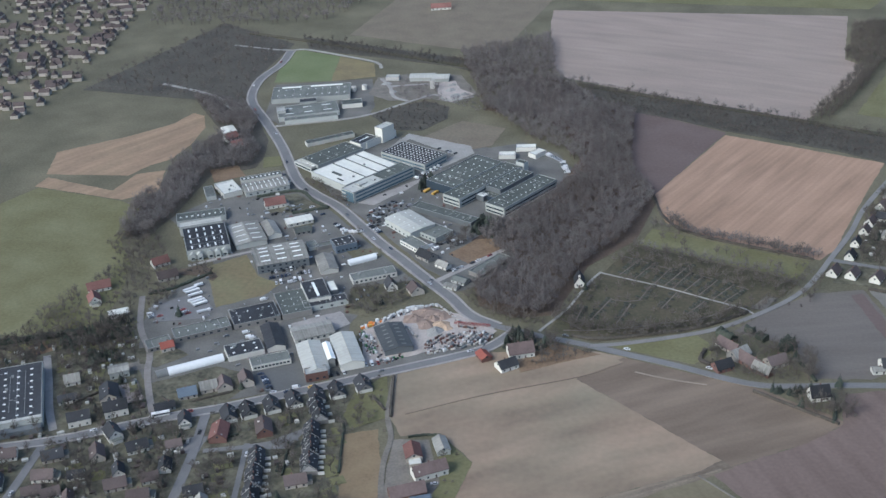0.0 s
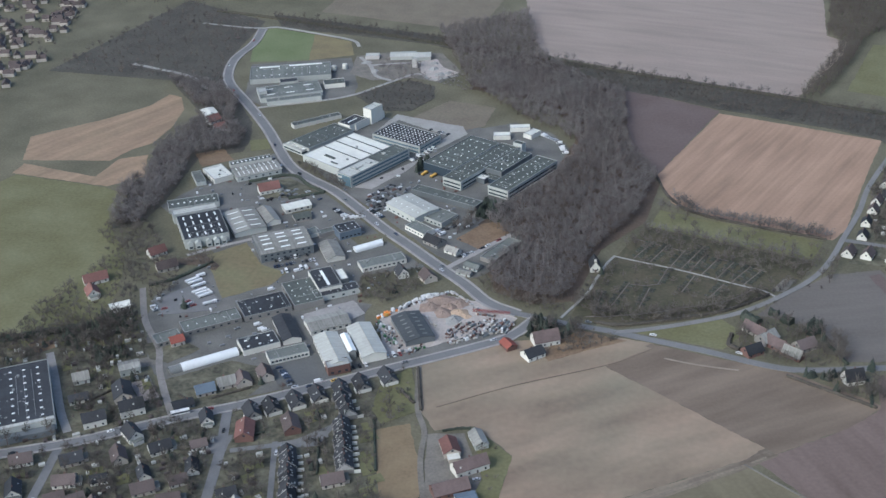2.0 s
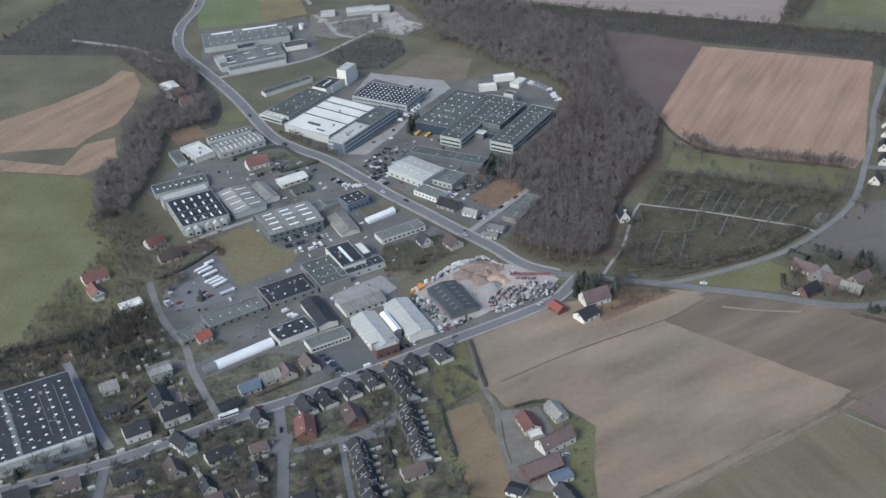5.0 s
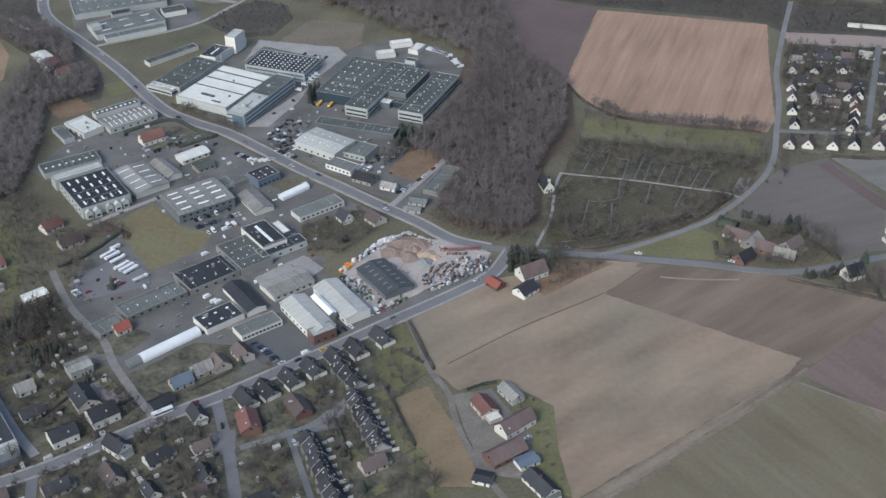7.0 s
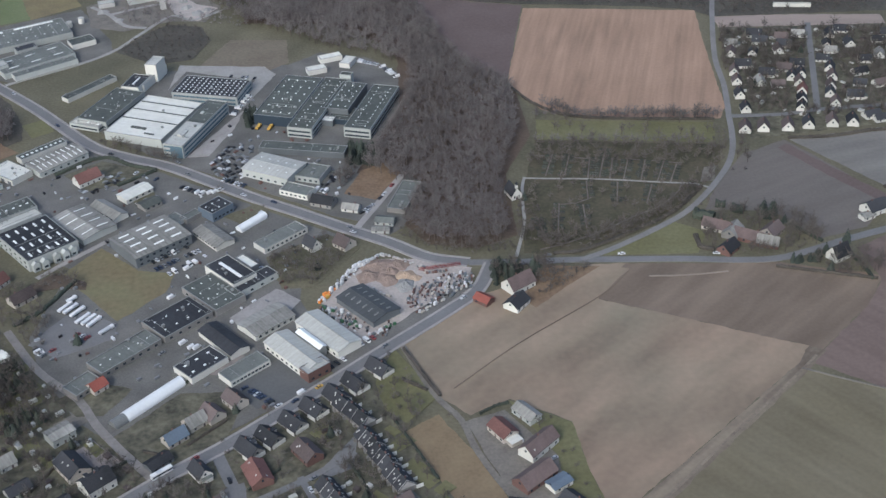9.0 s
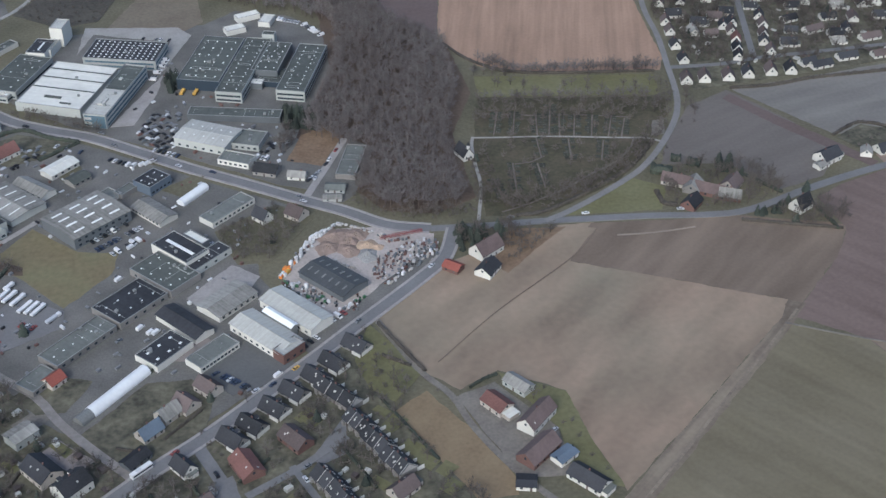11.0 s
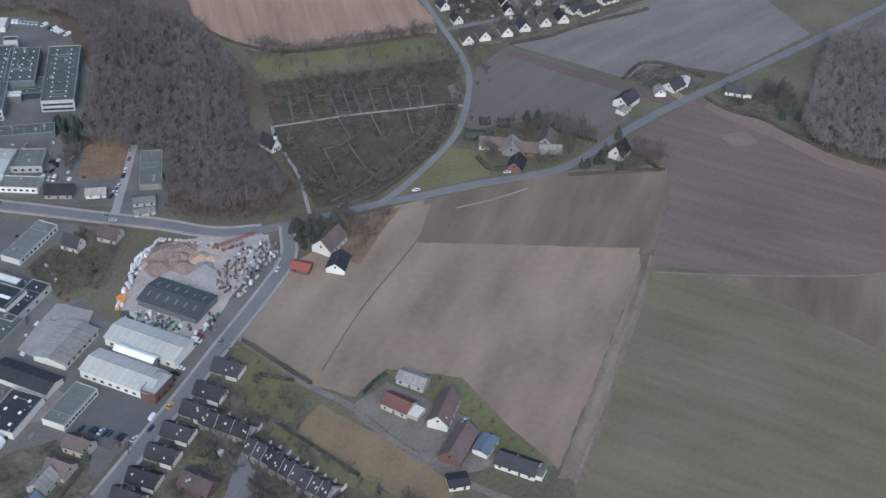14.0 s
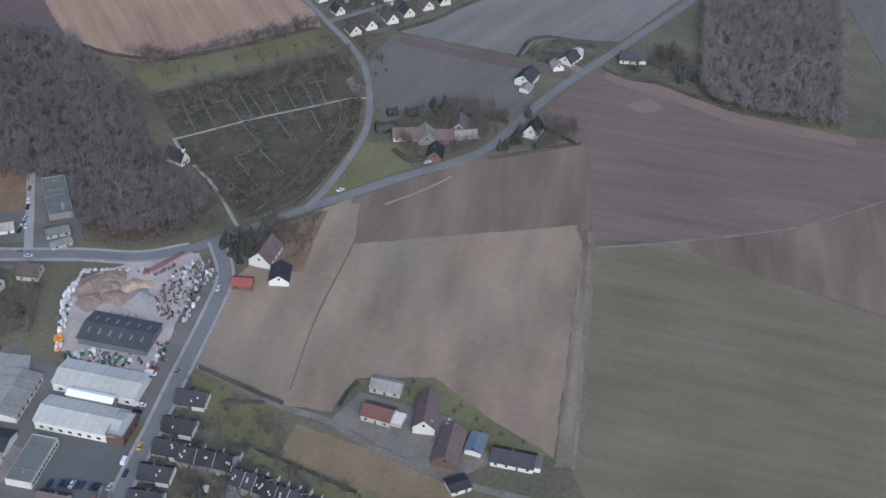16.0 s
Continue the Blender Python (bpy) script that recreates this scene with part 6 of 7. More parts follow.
for x, y in ((-189.2, 40.9), (-184.9, 37.0), (-181.2, 29.6), (-177.8, 27.6), (-174.6, 25.0)):
    copy_thing(LONG_LORRY, pose(x, y, 0.22, 0, 0, 48 + random.uniform(-2, 2)))
make_lorry("yellow", "yellow lorry at a loading dock", -73, 246, 66, 7, "yellow")
make_lorry("yellow", "yellow lorry at a loading dock", -64.5, 243, 66, 7, "yellow")


def bus():
    ob = thing("bus", "white town bus on the village road", "bus", pose(-132.0, -111.2, 0.42, 0, 0, 33))
    part("body", Shape().extrude([(-1.25, 0.35), (1.25, 0.35), (1.25, 2.8), (1.1, 3.05), (-1.1, 3.05), (-1.25, 2.8)], -5.8, 5.8), PAINTS["white"], ob)
    part("window_band", Shape().box(0.2, 0, 1.4, 11.0, 2.54, 0.95), GLASS, ob)
    part("roof_unit", Shape().box(-1.5, 0, 3.05, 3.0, 1.6, 0.25), PAINTS["silver"], ob)
    for a in (-3.4, 3.3):
        for b in (-1, 1):
            part("wheel", wheel_mesh(), None, ob, at=pose(a, b * 1.1, 0) @ Matrix.Diagonal((1.5, 1.5, 1.5, 1)))


bus()


PARKED = [CARS[i] for i in (0, 1, 1, 2, 2, 2, 3, 5, 5, 5, 4)]


def park(x, y, ang, van=0.12):
    copy_thing(random.choice(VANS[:1]) if random.random() < van else random.choice(PARKED), pose(x, y, 0.22, 0, 0, ang + random.choice((0, 180)) + random.uniform(-4, 4)))


def park_row(a, b, n, ang, fill=0.8, van=0.1):
    for i in range(n):
        if random.random() < fill:
            t = (i + 0.5) / n
            park(a[0] + (b[0] - a[0]) * t, a[1] + (b[1] - a[1]) * t, ang, van)


park_row((-147, 80), (-122, 96), 10, -57, 0.85)
park_row((-142, 73), (-114, 90), 11, -57, 0.75)
park_row((-134, 66), (-116, 78), 6, -57, 0.9, 0.15)
for x, y in ((-107.8, 159.6), (-104.5, 160), (-101.2, 161.4), (-123.3, -4.5), (-118.4, -9.6), (-115.6, -10.4), (-131, 41.8), (-122, 71)):
    copy_thing(VANS[0], pose(x, y, 0.22, 0, 0, 40 + random.uniform(-4, 4)))
park_row((-87, -54), (-76, -67), 8, 30, 0.95, 0.0)
park_row((-206, 6), (-200, -2), 4, 40)
park_row((-188, 18), (-176, 10), 4, 40)
park_row((-100, 176), (-84, 163), 6, 50)
park_row((-160, 198), (-140, 182), 7, 48)
park_row((-128, 172), (-112, 158), 6, 45, 0.9, 0.5)
park_row((9, 342), (24, 331), 7, 60, 0.9, 0.4)
park_row((26, 328), (36, 305), 8, 20, 0.9, 0.5)
park_row((-96, 338), (-72, 328), 8, 66)
park_row((-78, 300), (-92, 268), 7, -24, 0.7, 0.5)
park_row((-38, 150), (-28, 142), 4, 55, 0.9, 0.6)
park_row((-8, 112), (14, 146), 7, 55, 0.7)
park_row((-12, 112), (-2, 122), 4, 35, 0.8)
park_row((-52, -48), (-34, -36), 5, -57, 0.8)
park_row((-30, -28), (-16, -20), 4, -57, 0.7)
for x, y, a in ((140, 33, -9), (196, 22, -14), (96, 41, 170), (-20, 97, -42), (-86, 152, 137), (-130, 206, 137), (-99, -122, -75), (-180, -205, -80), (-60, -136, -75), (-58, -128, 25), (60, -136, 20), (46, -120, -30), (-150, -8, 35), (-146, -4, 35), (-135, -12, 35), (-128, 20, 35), (-78, 62, 35), (-100, 78, 30)):
    park(x, y, a, 0.0)
for s, k in ((SOUTH, 9), (MAIN, 11)):
    for i in range(6, len(s) - 6, k):
        d = (s[i + 1] - s[i]).normalized()
        p = s[i] + Vector((-d.y, d.x, 0)) * random.choice((-1.8, 1.8))
        copy_thing(random.choice(CARS), pose(p.x, p.y, 0.43, 0, 0, math.degrees(math.atan2(d.y, d.x))))


# ---- builders yard ----
def heap(name, label, mat, x, y, r, h, seed):
    """A loose heap with a lumpy outline."""
    rr, s, rings, sides = random.Random(seed), Shape(), 9, 28
    ph = [rr.uniform(0, 6.28) for _ in range(4)]
    s.v.append((0, 0, h))
    for i in range(1, rings + 1):
        t = i / rings
        for k in range(sides):
            a = 2 * math.pi * k / sides
            q = r * t * (1 + 0.14 * math.sin(2 * a + ph[0]) + 0.1 * math.sin(5 * a + ph[1]) * t)
            z = h * (1 - t) ** 0.85 * (1 + 0.16 * math.sin(3 * a + ph[2] + 4 * t) + 0.1 * rr.uniform(-1, 1)) if i < rings else 0.0
            s.v.append((q * math.cos(a), q * math.sin(a), max(z, 0.0)))
    s.f += [(0, 1 + k, 1 + (k + 1) % sides) for k in range(sides)]
    for i in range(rings - 1):
        b = 1 + i * sides
        s.f += [(b + k, b + sides + k, b + sides + (k + 1) % sides, b + (k + 1) % sides) for k in range(sides)]
    me = s.mesh(name, mat)
    ob = new(name, me)
    ob.matrix_basis = pose(x, y, 0.15)
    return tagged(ob, label, "heap", "heaps of loose material")


RED_SAND = material("reddish_loam", (0.24, 0.182, 0.145), vary=0.3, grain=0.6, coarse=0.2, tint=(0.19, 0.142, 0.115))
heap("sand_mound", "reddish brown loam heap on the gravel yard", RED_SAND, -8, 50, 9.0, 2.6, 1)
heap("sand_mound", "reddish brown loam heap on the gravel yard", RED_SAND, -14, 41, 7.5, 2.4, 2)
heap("sand_mound", "pale yellow sand heap on the gravel yard", SAND, 8, 37, 6, 2.4, 3)
heap("sand_mound", "brown loam heap on the gravel yard", RED_SAND, 4, 49, 7.5, 2.2, 4)
heap("sand_mound", "brown sand heap on the gravel yard", RED_SAND, -3, 35, 7.0, 2.2, 5)
heap("sand_mound", "dark brown loam heap on the gravel yard", RED_SAND, -1, 43, 5.5, 2.8, 8)
heap("gravel_mound", "grey gravel heap on the gravel yard", RUBBLE, 6.5, 27, 6.5, 2.8, 6)
heap("gravel_mound", "small pale gravel heap on the gravel yard", SAND, 13, 33.5, 4, 1.6, 7)


def stack(label, mat, l, w, h, x, y, ang):
    """Wrapped goods on a slatted pallet."""
    ob = thing("pallet_stack", label, "pallet stack", pose(x, y, 0.22, 0, 0, ang), "goods stacked in the builders yard")
    base = Shape()
    for i in range(3):
        base.box(0, (i - 1) * w * 0.4, 0, l, 0.12, 0.1)
    base.box(0, 0, 0.1, l, w, 0.05)
    part("pallet", base, BROWN_TILE, ob)
    load = Shape().box(0, 0, 0.15, l * 0.98, w * 0.96, h)
    t = random.uniform(0.78, 0.95)
    load.v = [(x * (t if z > 1 else 1), y * (t if z > 1 else 1), z) for x, y, z in load.v]
    part("load", load, mat, ob)
    return ob


STACKS = [stack(*q) for q in (
    ("white wrapped goods on a pallet", WRAP, 2.4, 1.6, 2.2, -14, 55.5, 40), ("white wrapped goods piled high", WRAP, 2.6, 2.2, 3.2, -18, 52, 40),
    ("grey concrete blocks on a pallet", CONCRETE, 2.2, 1.6, 1.4, 30, 14, 60), ("red clay bricks on a pallet", BRICK, 2.2, 1.5, 1.5, 27, 22, 60),
    ("dark roof tiles on a pallet", DARK_PANEL, 2.4, 1.8, 1.6, 24, 12, 60), ("orange plastic pipes on a pallet", PAINTS["orange"], 3.0, 1.8, 1.8, -41, 26, 40),
    ("green wrapped goods on a pallet", PAINTS["green"], 2.2, 1.6, 1.6, -26, -5, -57), ("timber packs laid on bearers", BEIGE, 4.0, 1.4, 1.4, 33, 26, 60),
    ("yellow wrapped goods on a pallet", PAINTS["yellow"], 2.4, 1.8, 1.8, -40, 23, 40))]


def stacks(a, b, n, kinds, ang, spread=1.5):
    for i in range(n):
        t = (i + 0.5) / n
        x, y = a[0] + (b[0] - a[0]) * t + random.uniform(-spread, spread), a[1] + (b[1] - a[1]) * t + random.uniform(-spread, spread)
        copy_thing(STACKS[random.choice(kinds)], pose(x, y, 0.22, 0, 0, ang + random.uniform(-12, 12))).scale = [random.uniform(0.6, 0.95)] * 3


stacks((-2, 63), (-16, 52), 10, (0, 1, 2, 0), 40, 1.0)
stacks((-15, 54), (-27, 44), 14, (1, 1, 0, 1), 45, 1.2)
stacks((-27, 44), (-34, 31), 10, (1, 0, 0, 2), 55, 1.0)
stacks((-36, 30), (-46, 18), 12, (5, 8, 0, 5, 0, 1), 45, 1.6)
stacks((-4, 63), (15, 48), 12, (2, 4, 7, 2), -35, 1.2)
stacks((16, 46), (22, 37), 7, (3, 7, 3, 4), -60, 1.2)
stacks((20, 37), (33, 36), 8, (3, 4, 3, 7), -10, 1.0)
for k in range(5):
    stacks((34 + 3.2 * k, 33.5 - 0.4 * k), (31 + 3.4 * k, 20 - 1.0 * k), 6, (4, 2, 2, 4, 0, 3), 75, 0.5)
for k in range(4):
    stacks((13 + 4.6 * k, 24.5 + 0.3 * k), (5 + 5.6 * k, 7.5 + 2.4 * k), 7, (4, 3, 7, 2, 4, 3), 60, 0.7)
stacks((48, 28), (30, 8), 12, (4, 2, 4, 7), 50, 0.7)
stacks((28, 8), (10, -3), 9, (2, 0, 4, 7), 38, 0.9)
stacks((-15.5, 29.3), (-3.6, 16.3), 6, (7, 2, 7), -48, 0.5)
stacks((-45, 14), (-28, 2), 12, (0, 2, 6, 0, 4, 1), -40, 1.8)
stacks((-40, 3), (-20, -12), 12, (0, 2, 6, 6, 4), -40, 1.6)
stacks((-20, -19), (-4, -10), 9, (2, 6, 4, 0), 33, 1.0)


def crane_jib():
    """A red lattice boom laid on the ground."""
    ob = thing("crane_jib", "red steel lattice crane jib laid on blocks", "crane part", pose(29.5, 41.0, 0.3, 0, 0, 3))
    for k, (y, z) in enumerate(((-0.7, 0.3), (0.7, 0.3), (-0.7, 1.6), (0.7, 1.6))):
        part("chord", Shape().tube((-13, y, z), (13, y, z), 0.13, 0.13, 5), PAINTS["red"], ob)
    brace = Shape()
    for i in range(20):
        x = -13 + 1.3 * i
        for y in (-0.7, 0.7):
            brace.tube((x, y, 0.3 if i % 2 else 1.6), (x + 1.3, y, 1.6 if i % 2 else 0.3), 0.08, 0.08, 4)
        brace.tube((x, -0.7, 1.6), (x + 1.3, 0.7, 1.6), 0.08, 0.08, 4)
    part("bracing", brace, PAINTS["red"], ob)
    for x in (-9, 0, 9):
        part("block", Shape().box(x, 0, -0.15, 0.4, 2.2, 0.4), CONCRETE, ob)


crane_jib()


def wheel_loader():
    ob = thing("wheel_loader", "yellow wheel loader between two workshops", "loader", pose(-188.4, 155.3, 0.1, 0, 0, 30))
    part("body", Shape().box(-0.8, 0, 0.7, 3.2, 1.9, 1.2).box(-1.6, 0, 1.9, 1.4, 1.7, 0.5), PAINTS["yellow"], ob)
    part("cab", Shape().box(0.2, 0, 1.9, 1.4, 1.4, 1.4), GLASS, ob)
    part("arm", Shape().tube((0.8, 0, 1.6), (3.0, 0, 0.7), 0.3, 0.25, 4), PAINTS["yellow"], ob)
    part("bucket", Shape().box(3.4, 0, 0.1, 1.1, 2.5, 0.9), PAINTS["yellow"], ob)
    for a in (-1.6, 1.4):
        for b in (-1, 1):
            part("wheel", wheel_mesh(), None, ob, at=pose(a, b * 1.1, 0) @ Matrix.Diagonal((2.2, 2.2, 2.2, 1)))


wheel_loader()

# scrap and vehicles of the breaker's yard, too many to count
scrap = {n: Shape() for n in ("red", "silver", "black", "grey", "dark_blue")}
for outline, count in (([(-96, 221), (-78, 219), (-82, 190), (-90, 172), (-104, 184), (-108, 198)], 120), ([(-44, 180), (-28, 176), (-24, 160), (-34, 150), (-44, 160)], 40), ([(-200, 180), (-186, 176), (-160, 196), (-176, 202)], 20)):
    for x, y in scattered(outline, 4.4, 900)[:count]:
        if free(x, y, 0.5):
            a = random.choice((35, -55)) + random.uniform(-10, 10)
            s = scrap[random.choice(("red", "silver", "grey", "black", "black", "grey", "grey", "dark_blue", "black"))]
            s.box(x, y, 0.2, 3.8, 1.6, 0.6, a).box(x, y, 0.8, 2.0, 1.4, 0.45, a)
junk = thing("scrap_yard_goods", "rows of scrapped cars and parts on asphalt", "scrap", pose(0, 0, 0), kind="stuff")
for n, s in scrap.items():
    part(n + "_scrap", s, {"red": BRICK, "dark_blue": DARK_PANEL}.get(n, PAINTS[n]), junk)

# small goods between the stacks of the builders yard
small = {n: Shape() for n in ("white", "grey", "red", "silver", "black")}
for outline in ([(-2, 64), (-14, 56), (-34, 38), (-44, 18), (-36, 30)], [(32, 33), (48, 32), (46, 22), (33, 12), (16, 3), (10, -2), (5, 8), (12, 23)], [(-46, 14), (-34, 12), (-24, 0), (-4, -8), (-10, -20), (-24, -18)]):
    for x, y in scattered(outline, 1.9, 4000):
        if free(x, y, 0.1) and random.random() < 0.5:
            small[random.choice(("white", "grey", "grey", "red", "red", "black", "black", "silver"))].box(x, y, 0.2, random.uniform(0.6, 1.8), random.uniform(0.5, 1.1), random.uniform(0.3, 1.3), random.uniform(0, 180))
goods_set = thing("builders_goods", "small building goods spread over the gravel yard", "goods", pose(0, 0, 0), kind="stuff")
for n, s in small.items():
    part(n + "_goods", s, {"white": WRAP, "red": BRICK}.get(n, PAINTS[n]), goods_set)

# loose goods and bins on the industrial yards
bits = {n: Shape() for n in ("white", "grey", "black", "silver", "rust")}
for x, y in scattered([(-268, 155), (-235, 240), (-205, 262), (-160, 212), (-58, 112), (-34, 86), (-60, 62), (-62, 26), (-40, -36), (-64, -62), (-130, -100), (-190, -45), (-210, 20), (-190, 85)], 8.5, 9000) + scattered([(-110, 235), (-86, 262), (-78, 300), (-60, 240), (-20, 205), (-8, 170), (-20, 120), (-50, 135), (-100, 180)], 8.5, 4000):
    if free(x, y, 1.2) and not near_road(x, y, STREETS, 6) and random.random() < 0.5 and not inside(x, y, [(-208, 205), (-183, 222), (-148, 200), (-170, 182), (-192, 178)]) and not inside(x, y, [(-82, -46), (-51, -24), (-38, -51), (-74, -72)]) and not inside(x, y, [(-190, -30), (-120, -40), (-90, -60), (-100, -95), (-140, -118)]) and not inside(x, y, [(-200, 80), (-176, 106), (-151, 76), (-129, 67), (-134, 48), (-161, 24)]):
        bits[random.choice(("white", "grey", "grey", "silver", "grey", "black", "rust"))].box(x, y, 0, random.uniform(0.8, 3.4), random.uniform(0.7, 1.8), random.uniform(0.6, 1.8), random.choice((35, -55)) + random.uniform(-6, 6))
loose = thing("yard_goods", "loose bins and goods on the works yards", "goods", pose(0, 0, 0), kind="stuff")
for n, s in bits.items():
    part(n + "_goods", s, BRICK if n == "rust" else PAINTS[n], loose)


# ---- hedges, graveyard ----
def hedge(label, points, w=1.6, h=1.7, mat=HEDGE):
    line = smooth(points, 1.6)
    s = Shape()
    for i, p in enumerate(line):
        d = (line[min(i + 1, len(line) - 1)] - line[max(i - 1, 0)]).normalized()
        side = Vector((-d.y, d.x, 0))
        for a, z in ((-1.0, 0), (-1.05, 0.6), (-0.6, 1.0), (0.6, 1.0), (1.05, 0.6), (1.0, 0)):
            q = p + side * (a * w / 2 * random.uniform(0.75, 1.3))
            s.v.append((q.x, q.y, z * h * random.uniform(0.75, 1.2)))
    for i in range(len(line) - 1):
        s.f += [(6 * i + k, 6 * i + 6 + k, 6 * i + 7 + k, 6 * i + 1 + k) for k in range(5)]
    s.f += [(5, 4, 3, 2, 1, 0), tuple(6 * (len(line) - 1) + k for k in range(6))]
    return tagged(new("hedge", s.mesh("hedge", mat)), label, "hedge", "hedges")


BROWN_HEDGE = material("bare_brown_hedge", (0.062, 0.054, 0.044), vary=0.45, grain=0.9)
hedge("clipped dark hedge round a house garden", [(-214, 206), (-183, 224), (-161, 207.5), (-145, 199)], 2.4, 2.2)
hedge("clipped dark hedge round a house garden", [(-145, 198), (-170, 182)], 2.0, 2.0)
area("house_lawn", "green lawn inside a hedge", LAWN, [(-208, 205), (-183, 220), (-150, 199), (-170, 184), (-190, 180)], 0.09, "lawn")
hedge("dark hedge round the depot yard", [(-221, 31), (-205.8, 44.1), (-189, 72)], 2.2, 2.0, HEDGE)
hedge("tall dark evergreen hedge by the meadow", [(196, 67), (207, 60)], 6.5, 4.6)
hedge("tall dark evergreen hedge by a field", [(213, 75.5), (219, 73)], 4.5, 4.0)
hedge("tall dark evergreen hedge by a field", [(221.5, 69), (228, 64)], 5.5, 4.2)
hedge("dark hedge round the hamlet", [(190, 44), (189, 31), (196, 26)], 2.6, 2.2, BROWN_HEDGE)
hedge("dark hedge between house and field", [(274, 6), (276, -10), (276, -22)], 2.0, 1.8)
hedge("dark hedge between house and field", [(279, -22), (250, -9), (226, 2)], 1.8, 1.6, BROWN_HEDGE)
hedge("brown hedge round a garden by the road", [(326, 74), (340, 81), (352, 84), (365.6, 74), (376, 50)], 2.0, 1.8, BROWN_HEDGE)
area("road_garden", "rough garden lawn inside a brown hedge", LAWN, [(327, 72), (351, 82), (364, 73), (374, 50), (366, 42), (346, 38), (338, 50)], 0.12, "lawn")
area("brick_drive", "red brick drive beside the country road", RED_SAND, [(341, 46), (347, 45), (348, 35.5), (341, 34.5)], 0.14, "drive")
for q in ((-128, 485, 5), (-118, 470, 6), (-110, 476, 4), (-131, 500, 4), (-200, 492, 5), (-185, 470, 4)):
    heap("gravel_mound", "pale gravel heap in the concrete works", RUBBLE, q[0], q[1], q[2], 2.0, q[0])
hedge("brown hedge along a long garden", [(358, 29), (360, 10), (371, -9), (374.5, -30), (380, -58)], 2.2, 1.8, BROWN_HEDGE)
hedge("brown hedge behind the meadow houses", [(250, 45), (263, 22)], 2.0, 1.8)
hedge("low hedge beside the farm track", [(30, -96), (38, -92), (46, -90)], 1.4, 1.4)
hedge("brown hedge along the farm track", [(-2, -34), (8, -66), (12, -78)], 1.8, 1.6, BROWN_HEDGE)
hedge("brown hedge between garden plots", [(-6, -60), (6, -72)], 1.8, 1.6, BROWN_HEDGE)
hedge("brown hedge along the orange field", [(116, 275), (132, 235), (162, 210), (250, 188)], 2.0, 1.6, BROWN_HEDGE)
hedge("dark hedge beside the graveyard road", [(100, 42), (118, 42), (150, 55), (185, 74), (212, 100)], 2.4, 1.6, BROWN_HEDGE)
hedge("dark hedge along the village gardens", [(290, 150), (320, 146), (349, 148), (380, 146), (407, 144)], 2.0, 2.0, BROWN_HEDGE)
hedge("dark hedge at the edge of the green meadow", [(-236, -28), (-262, -42), (-290, -58)], 4.0, 3.5)
hedge("dark hedge beside the long greenhouse", [(-150, -64), (-120, -40)], 1.6, 1.5)
for a, b in (((-168, -110), (-150, -98)), ((-142, -92), (-128, -100)), ((-120, -92), (-100, -76)), ((-196, -112), (-186, -96)), ((-90, -130), (-74, -118)), ((-40, -118), (-30, -150)), ((-14, -92), (2, -140)), ((-112, -120), (-104, -150)), ((-130, -126), (-122, -150))):
    hedge("garden hedge between house plots", [a, b], 1.4, 1.5, random.choice((HEDGE, BROWN_HEDGE)))

graves, clipped, beds = Shape(), Shape(), Shape()
LANES = [((150, 153), (142, 126)), ((163.4, 162), (149.8, 125.4)), ((165, 149), (156, 122)), ((174.3, 144), (164.5, 119)), ((186, 142), (175.6, 116)), ((198, 138), (185.7, 112)), ((126.3, 163), (115, 134.6)), ((137.4, 159.6), (127, 131.3)), ((205, 132), (194, 110)),
         ((140.4, 124), (135.6, 99)), ((116.2, 98.7), (108, 65)), ((131, 94.3), (126.7, 66)), ((99.1, 84), (98.2, 60)), ((181, 109), (171, 86)), ((160, 117), (153, 92))]


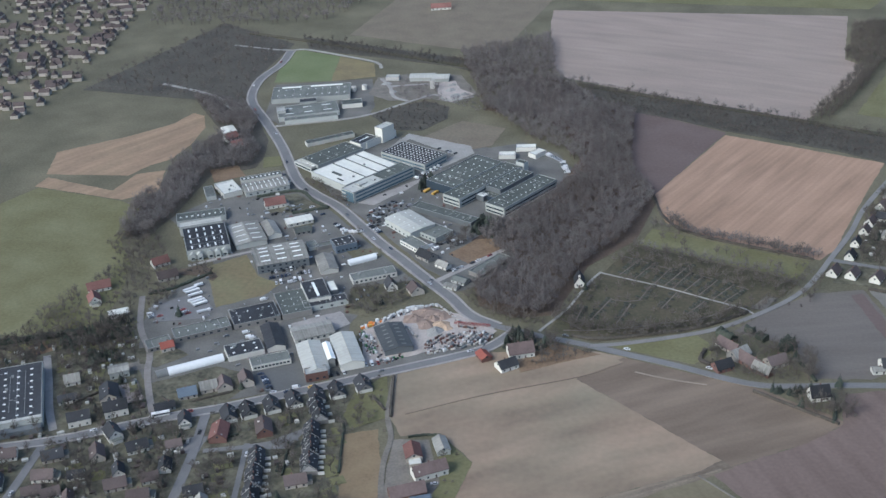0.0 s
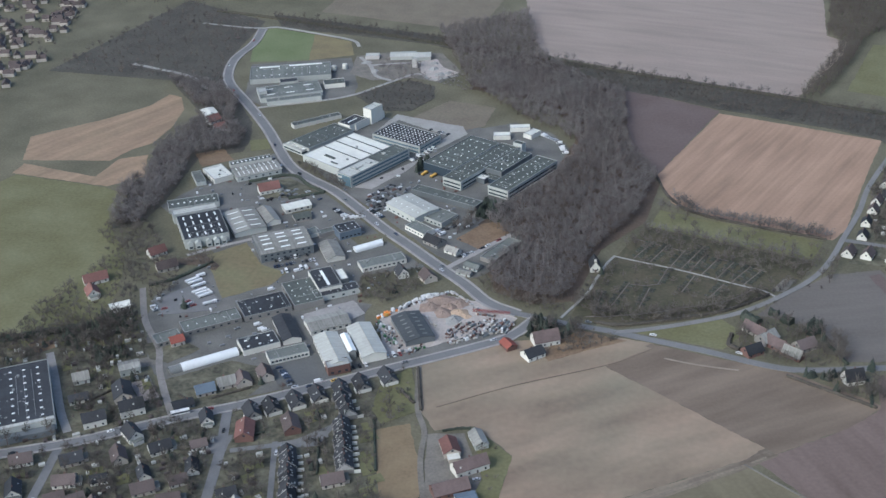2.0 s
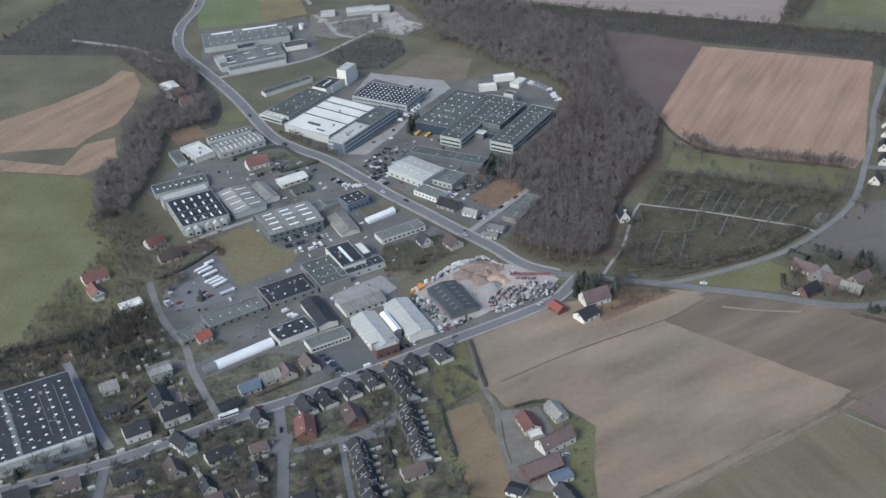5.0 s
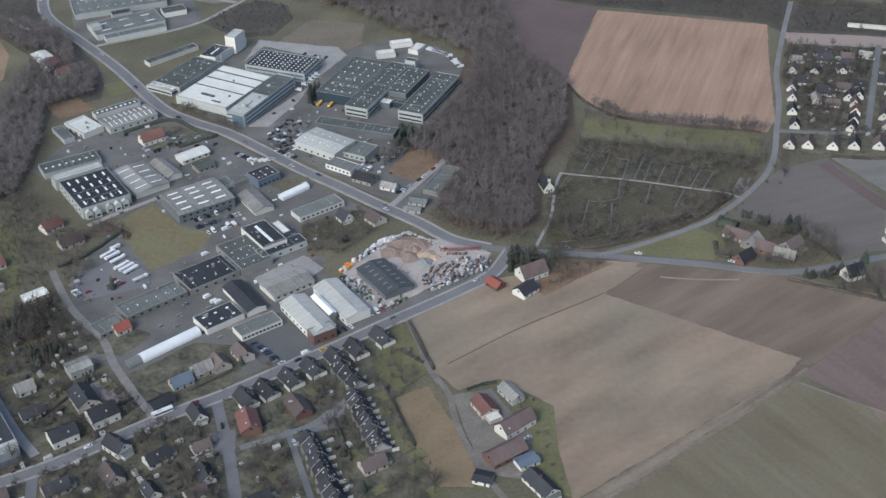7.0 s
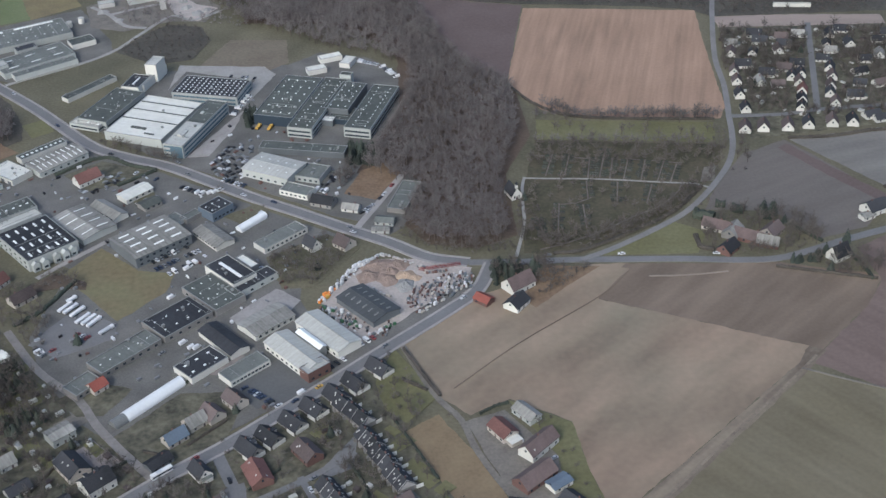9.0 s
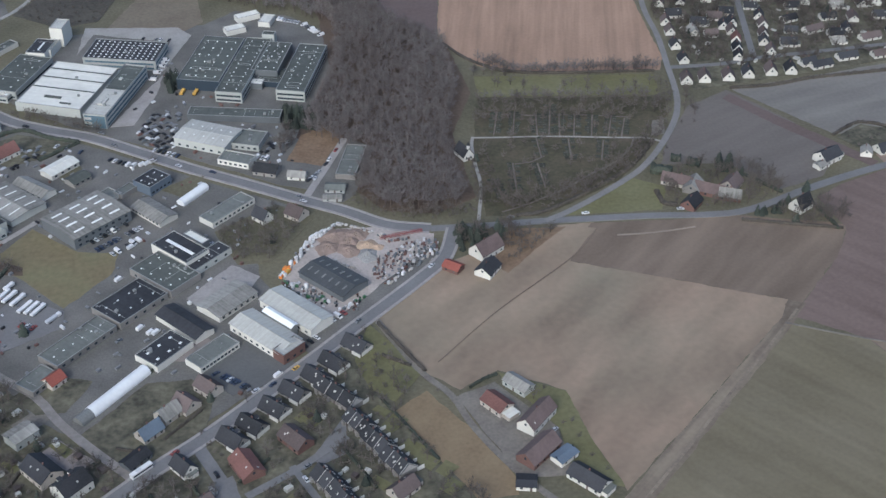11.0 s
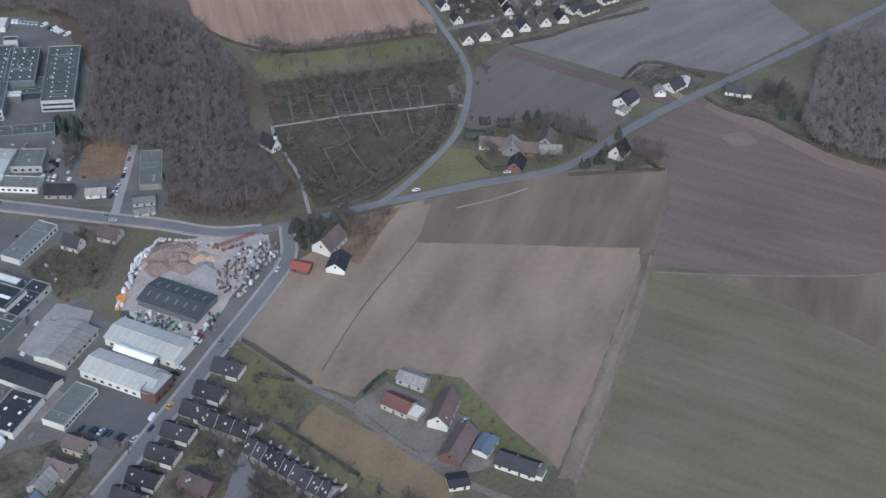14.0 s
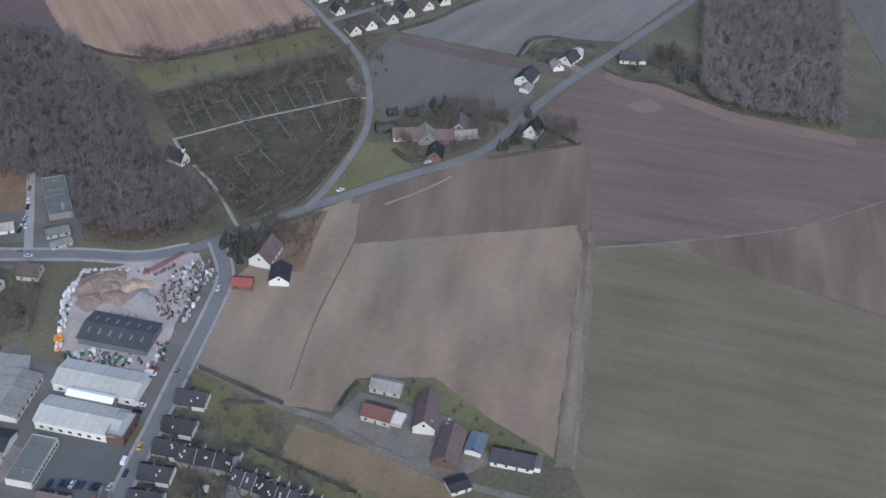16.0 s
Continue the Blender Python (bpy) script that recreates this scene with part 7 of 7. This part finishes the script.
def grave_rows(a, b, reach):
    """Rows of graves off both sides of a lane, with clipped hedges behind them."""
    p0, p1 = Vector((*a, 0)), Vector((*b, 0))
    d = (p1 - p0).normalized()
    u = Vector((-d.y, d.x, 0))
    ang = math.degrees(math.atan2(u.y, u.x))
    for k in range(int((p1 - p0).length / 3.2)):
        for side in (-1, 1):
            w = reach * random.uniform(0.55, 1.0)
            p = p0 + d * (1.2 + 3.2 * k + random.uniform(-0.3, 0.3)) + u * side * (0.9 + w / 2)
            if random.random() < 0.82:
                clipped.box(p.x, p.y, 0, w, random.uniform(0.6, 1.1), random.uniform(0.7, 1.4), ang + random.uniform(-4, 4))
                beds.box(p.x + d.x * 1.3, p.y + d.y * 1.3, 0, w * 0.9, 1.5, 0.42, ang)
                for n in range(int(w / 1.4)):
                    if random.random() < 0.6:
                        q = p + u * (-w / 2 + 0.7 + 1.4 * n) + d * 0.7
                        graves.box(q.x, q.y, 0, 0.8, 0.25, random.uniform(0.7, 1.2), ang + random.uniform(-4, 4))


for a, b in LANES:
    grave_rows(a, b, 3.9)
yard_set = thing("graveyard_plots", "rows of dark gravestones with clipped hedges", "graves", pose(0, 0, 0), kind="stuff")
part("gravestones", graves, STONE, yard_set, "grey gravestones")
part("clipped_hedges", clipped, HEDGE, yard_set, "dark clipped hedges")
part("grave_beds", beds, SCRUB, yard_set, "dark planted grave beds")
for a, b in LANES:
    road("graveyard_lane", "narrow gravel lane between graves", [a, b], 0.9, GRAVE_LANE, z=0.06)
road("graveyard_lane", "narrow gravel lane along the upper graves", [(113, 164), (146, 152.6), (181.8, 142.7), (209, 132)], 1.0, GRAVE_LANE, z=0.07)
road("graveyard_lane", "narrow gravel lane across the lower graves", [(117, 97), (127, 96.5), (138, 101)], 0.9, GRAVE_LANE, z=0.07)
road("graveyard_lane", "narrow gravel lane round the graves", [(202, 108), (196, 98), (188, 89.8), (176.8, 81), (158, 72.8), (138.4, 62.3), (112, 52.5), (93, 48)], 1.1, GRAVE_LANE, z=0.08)
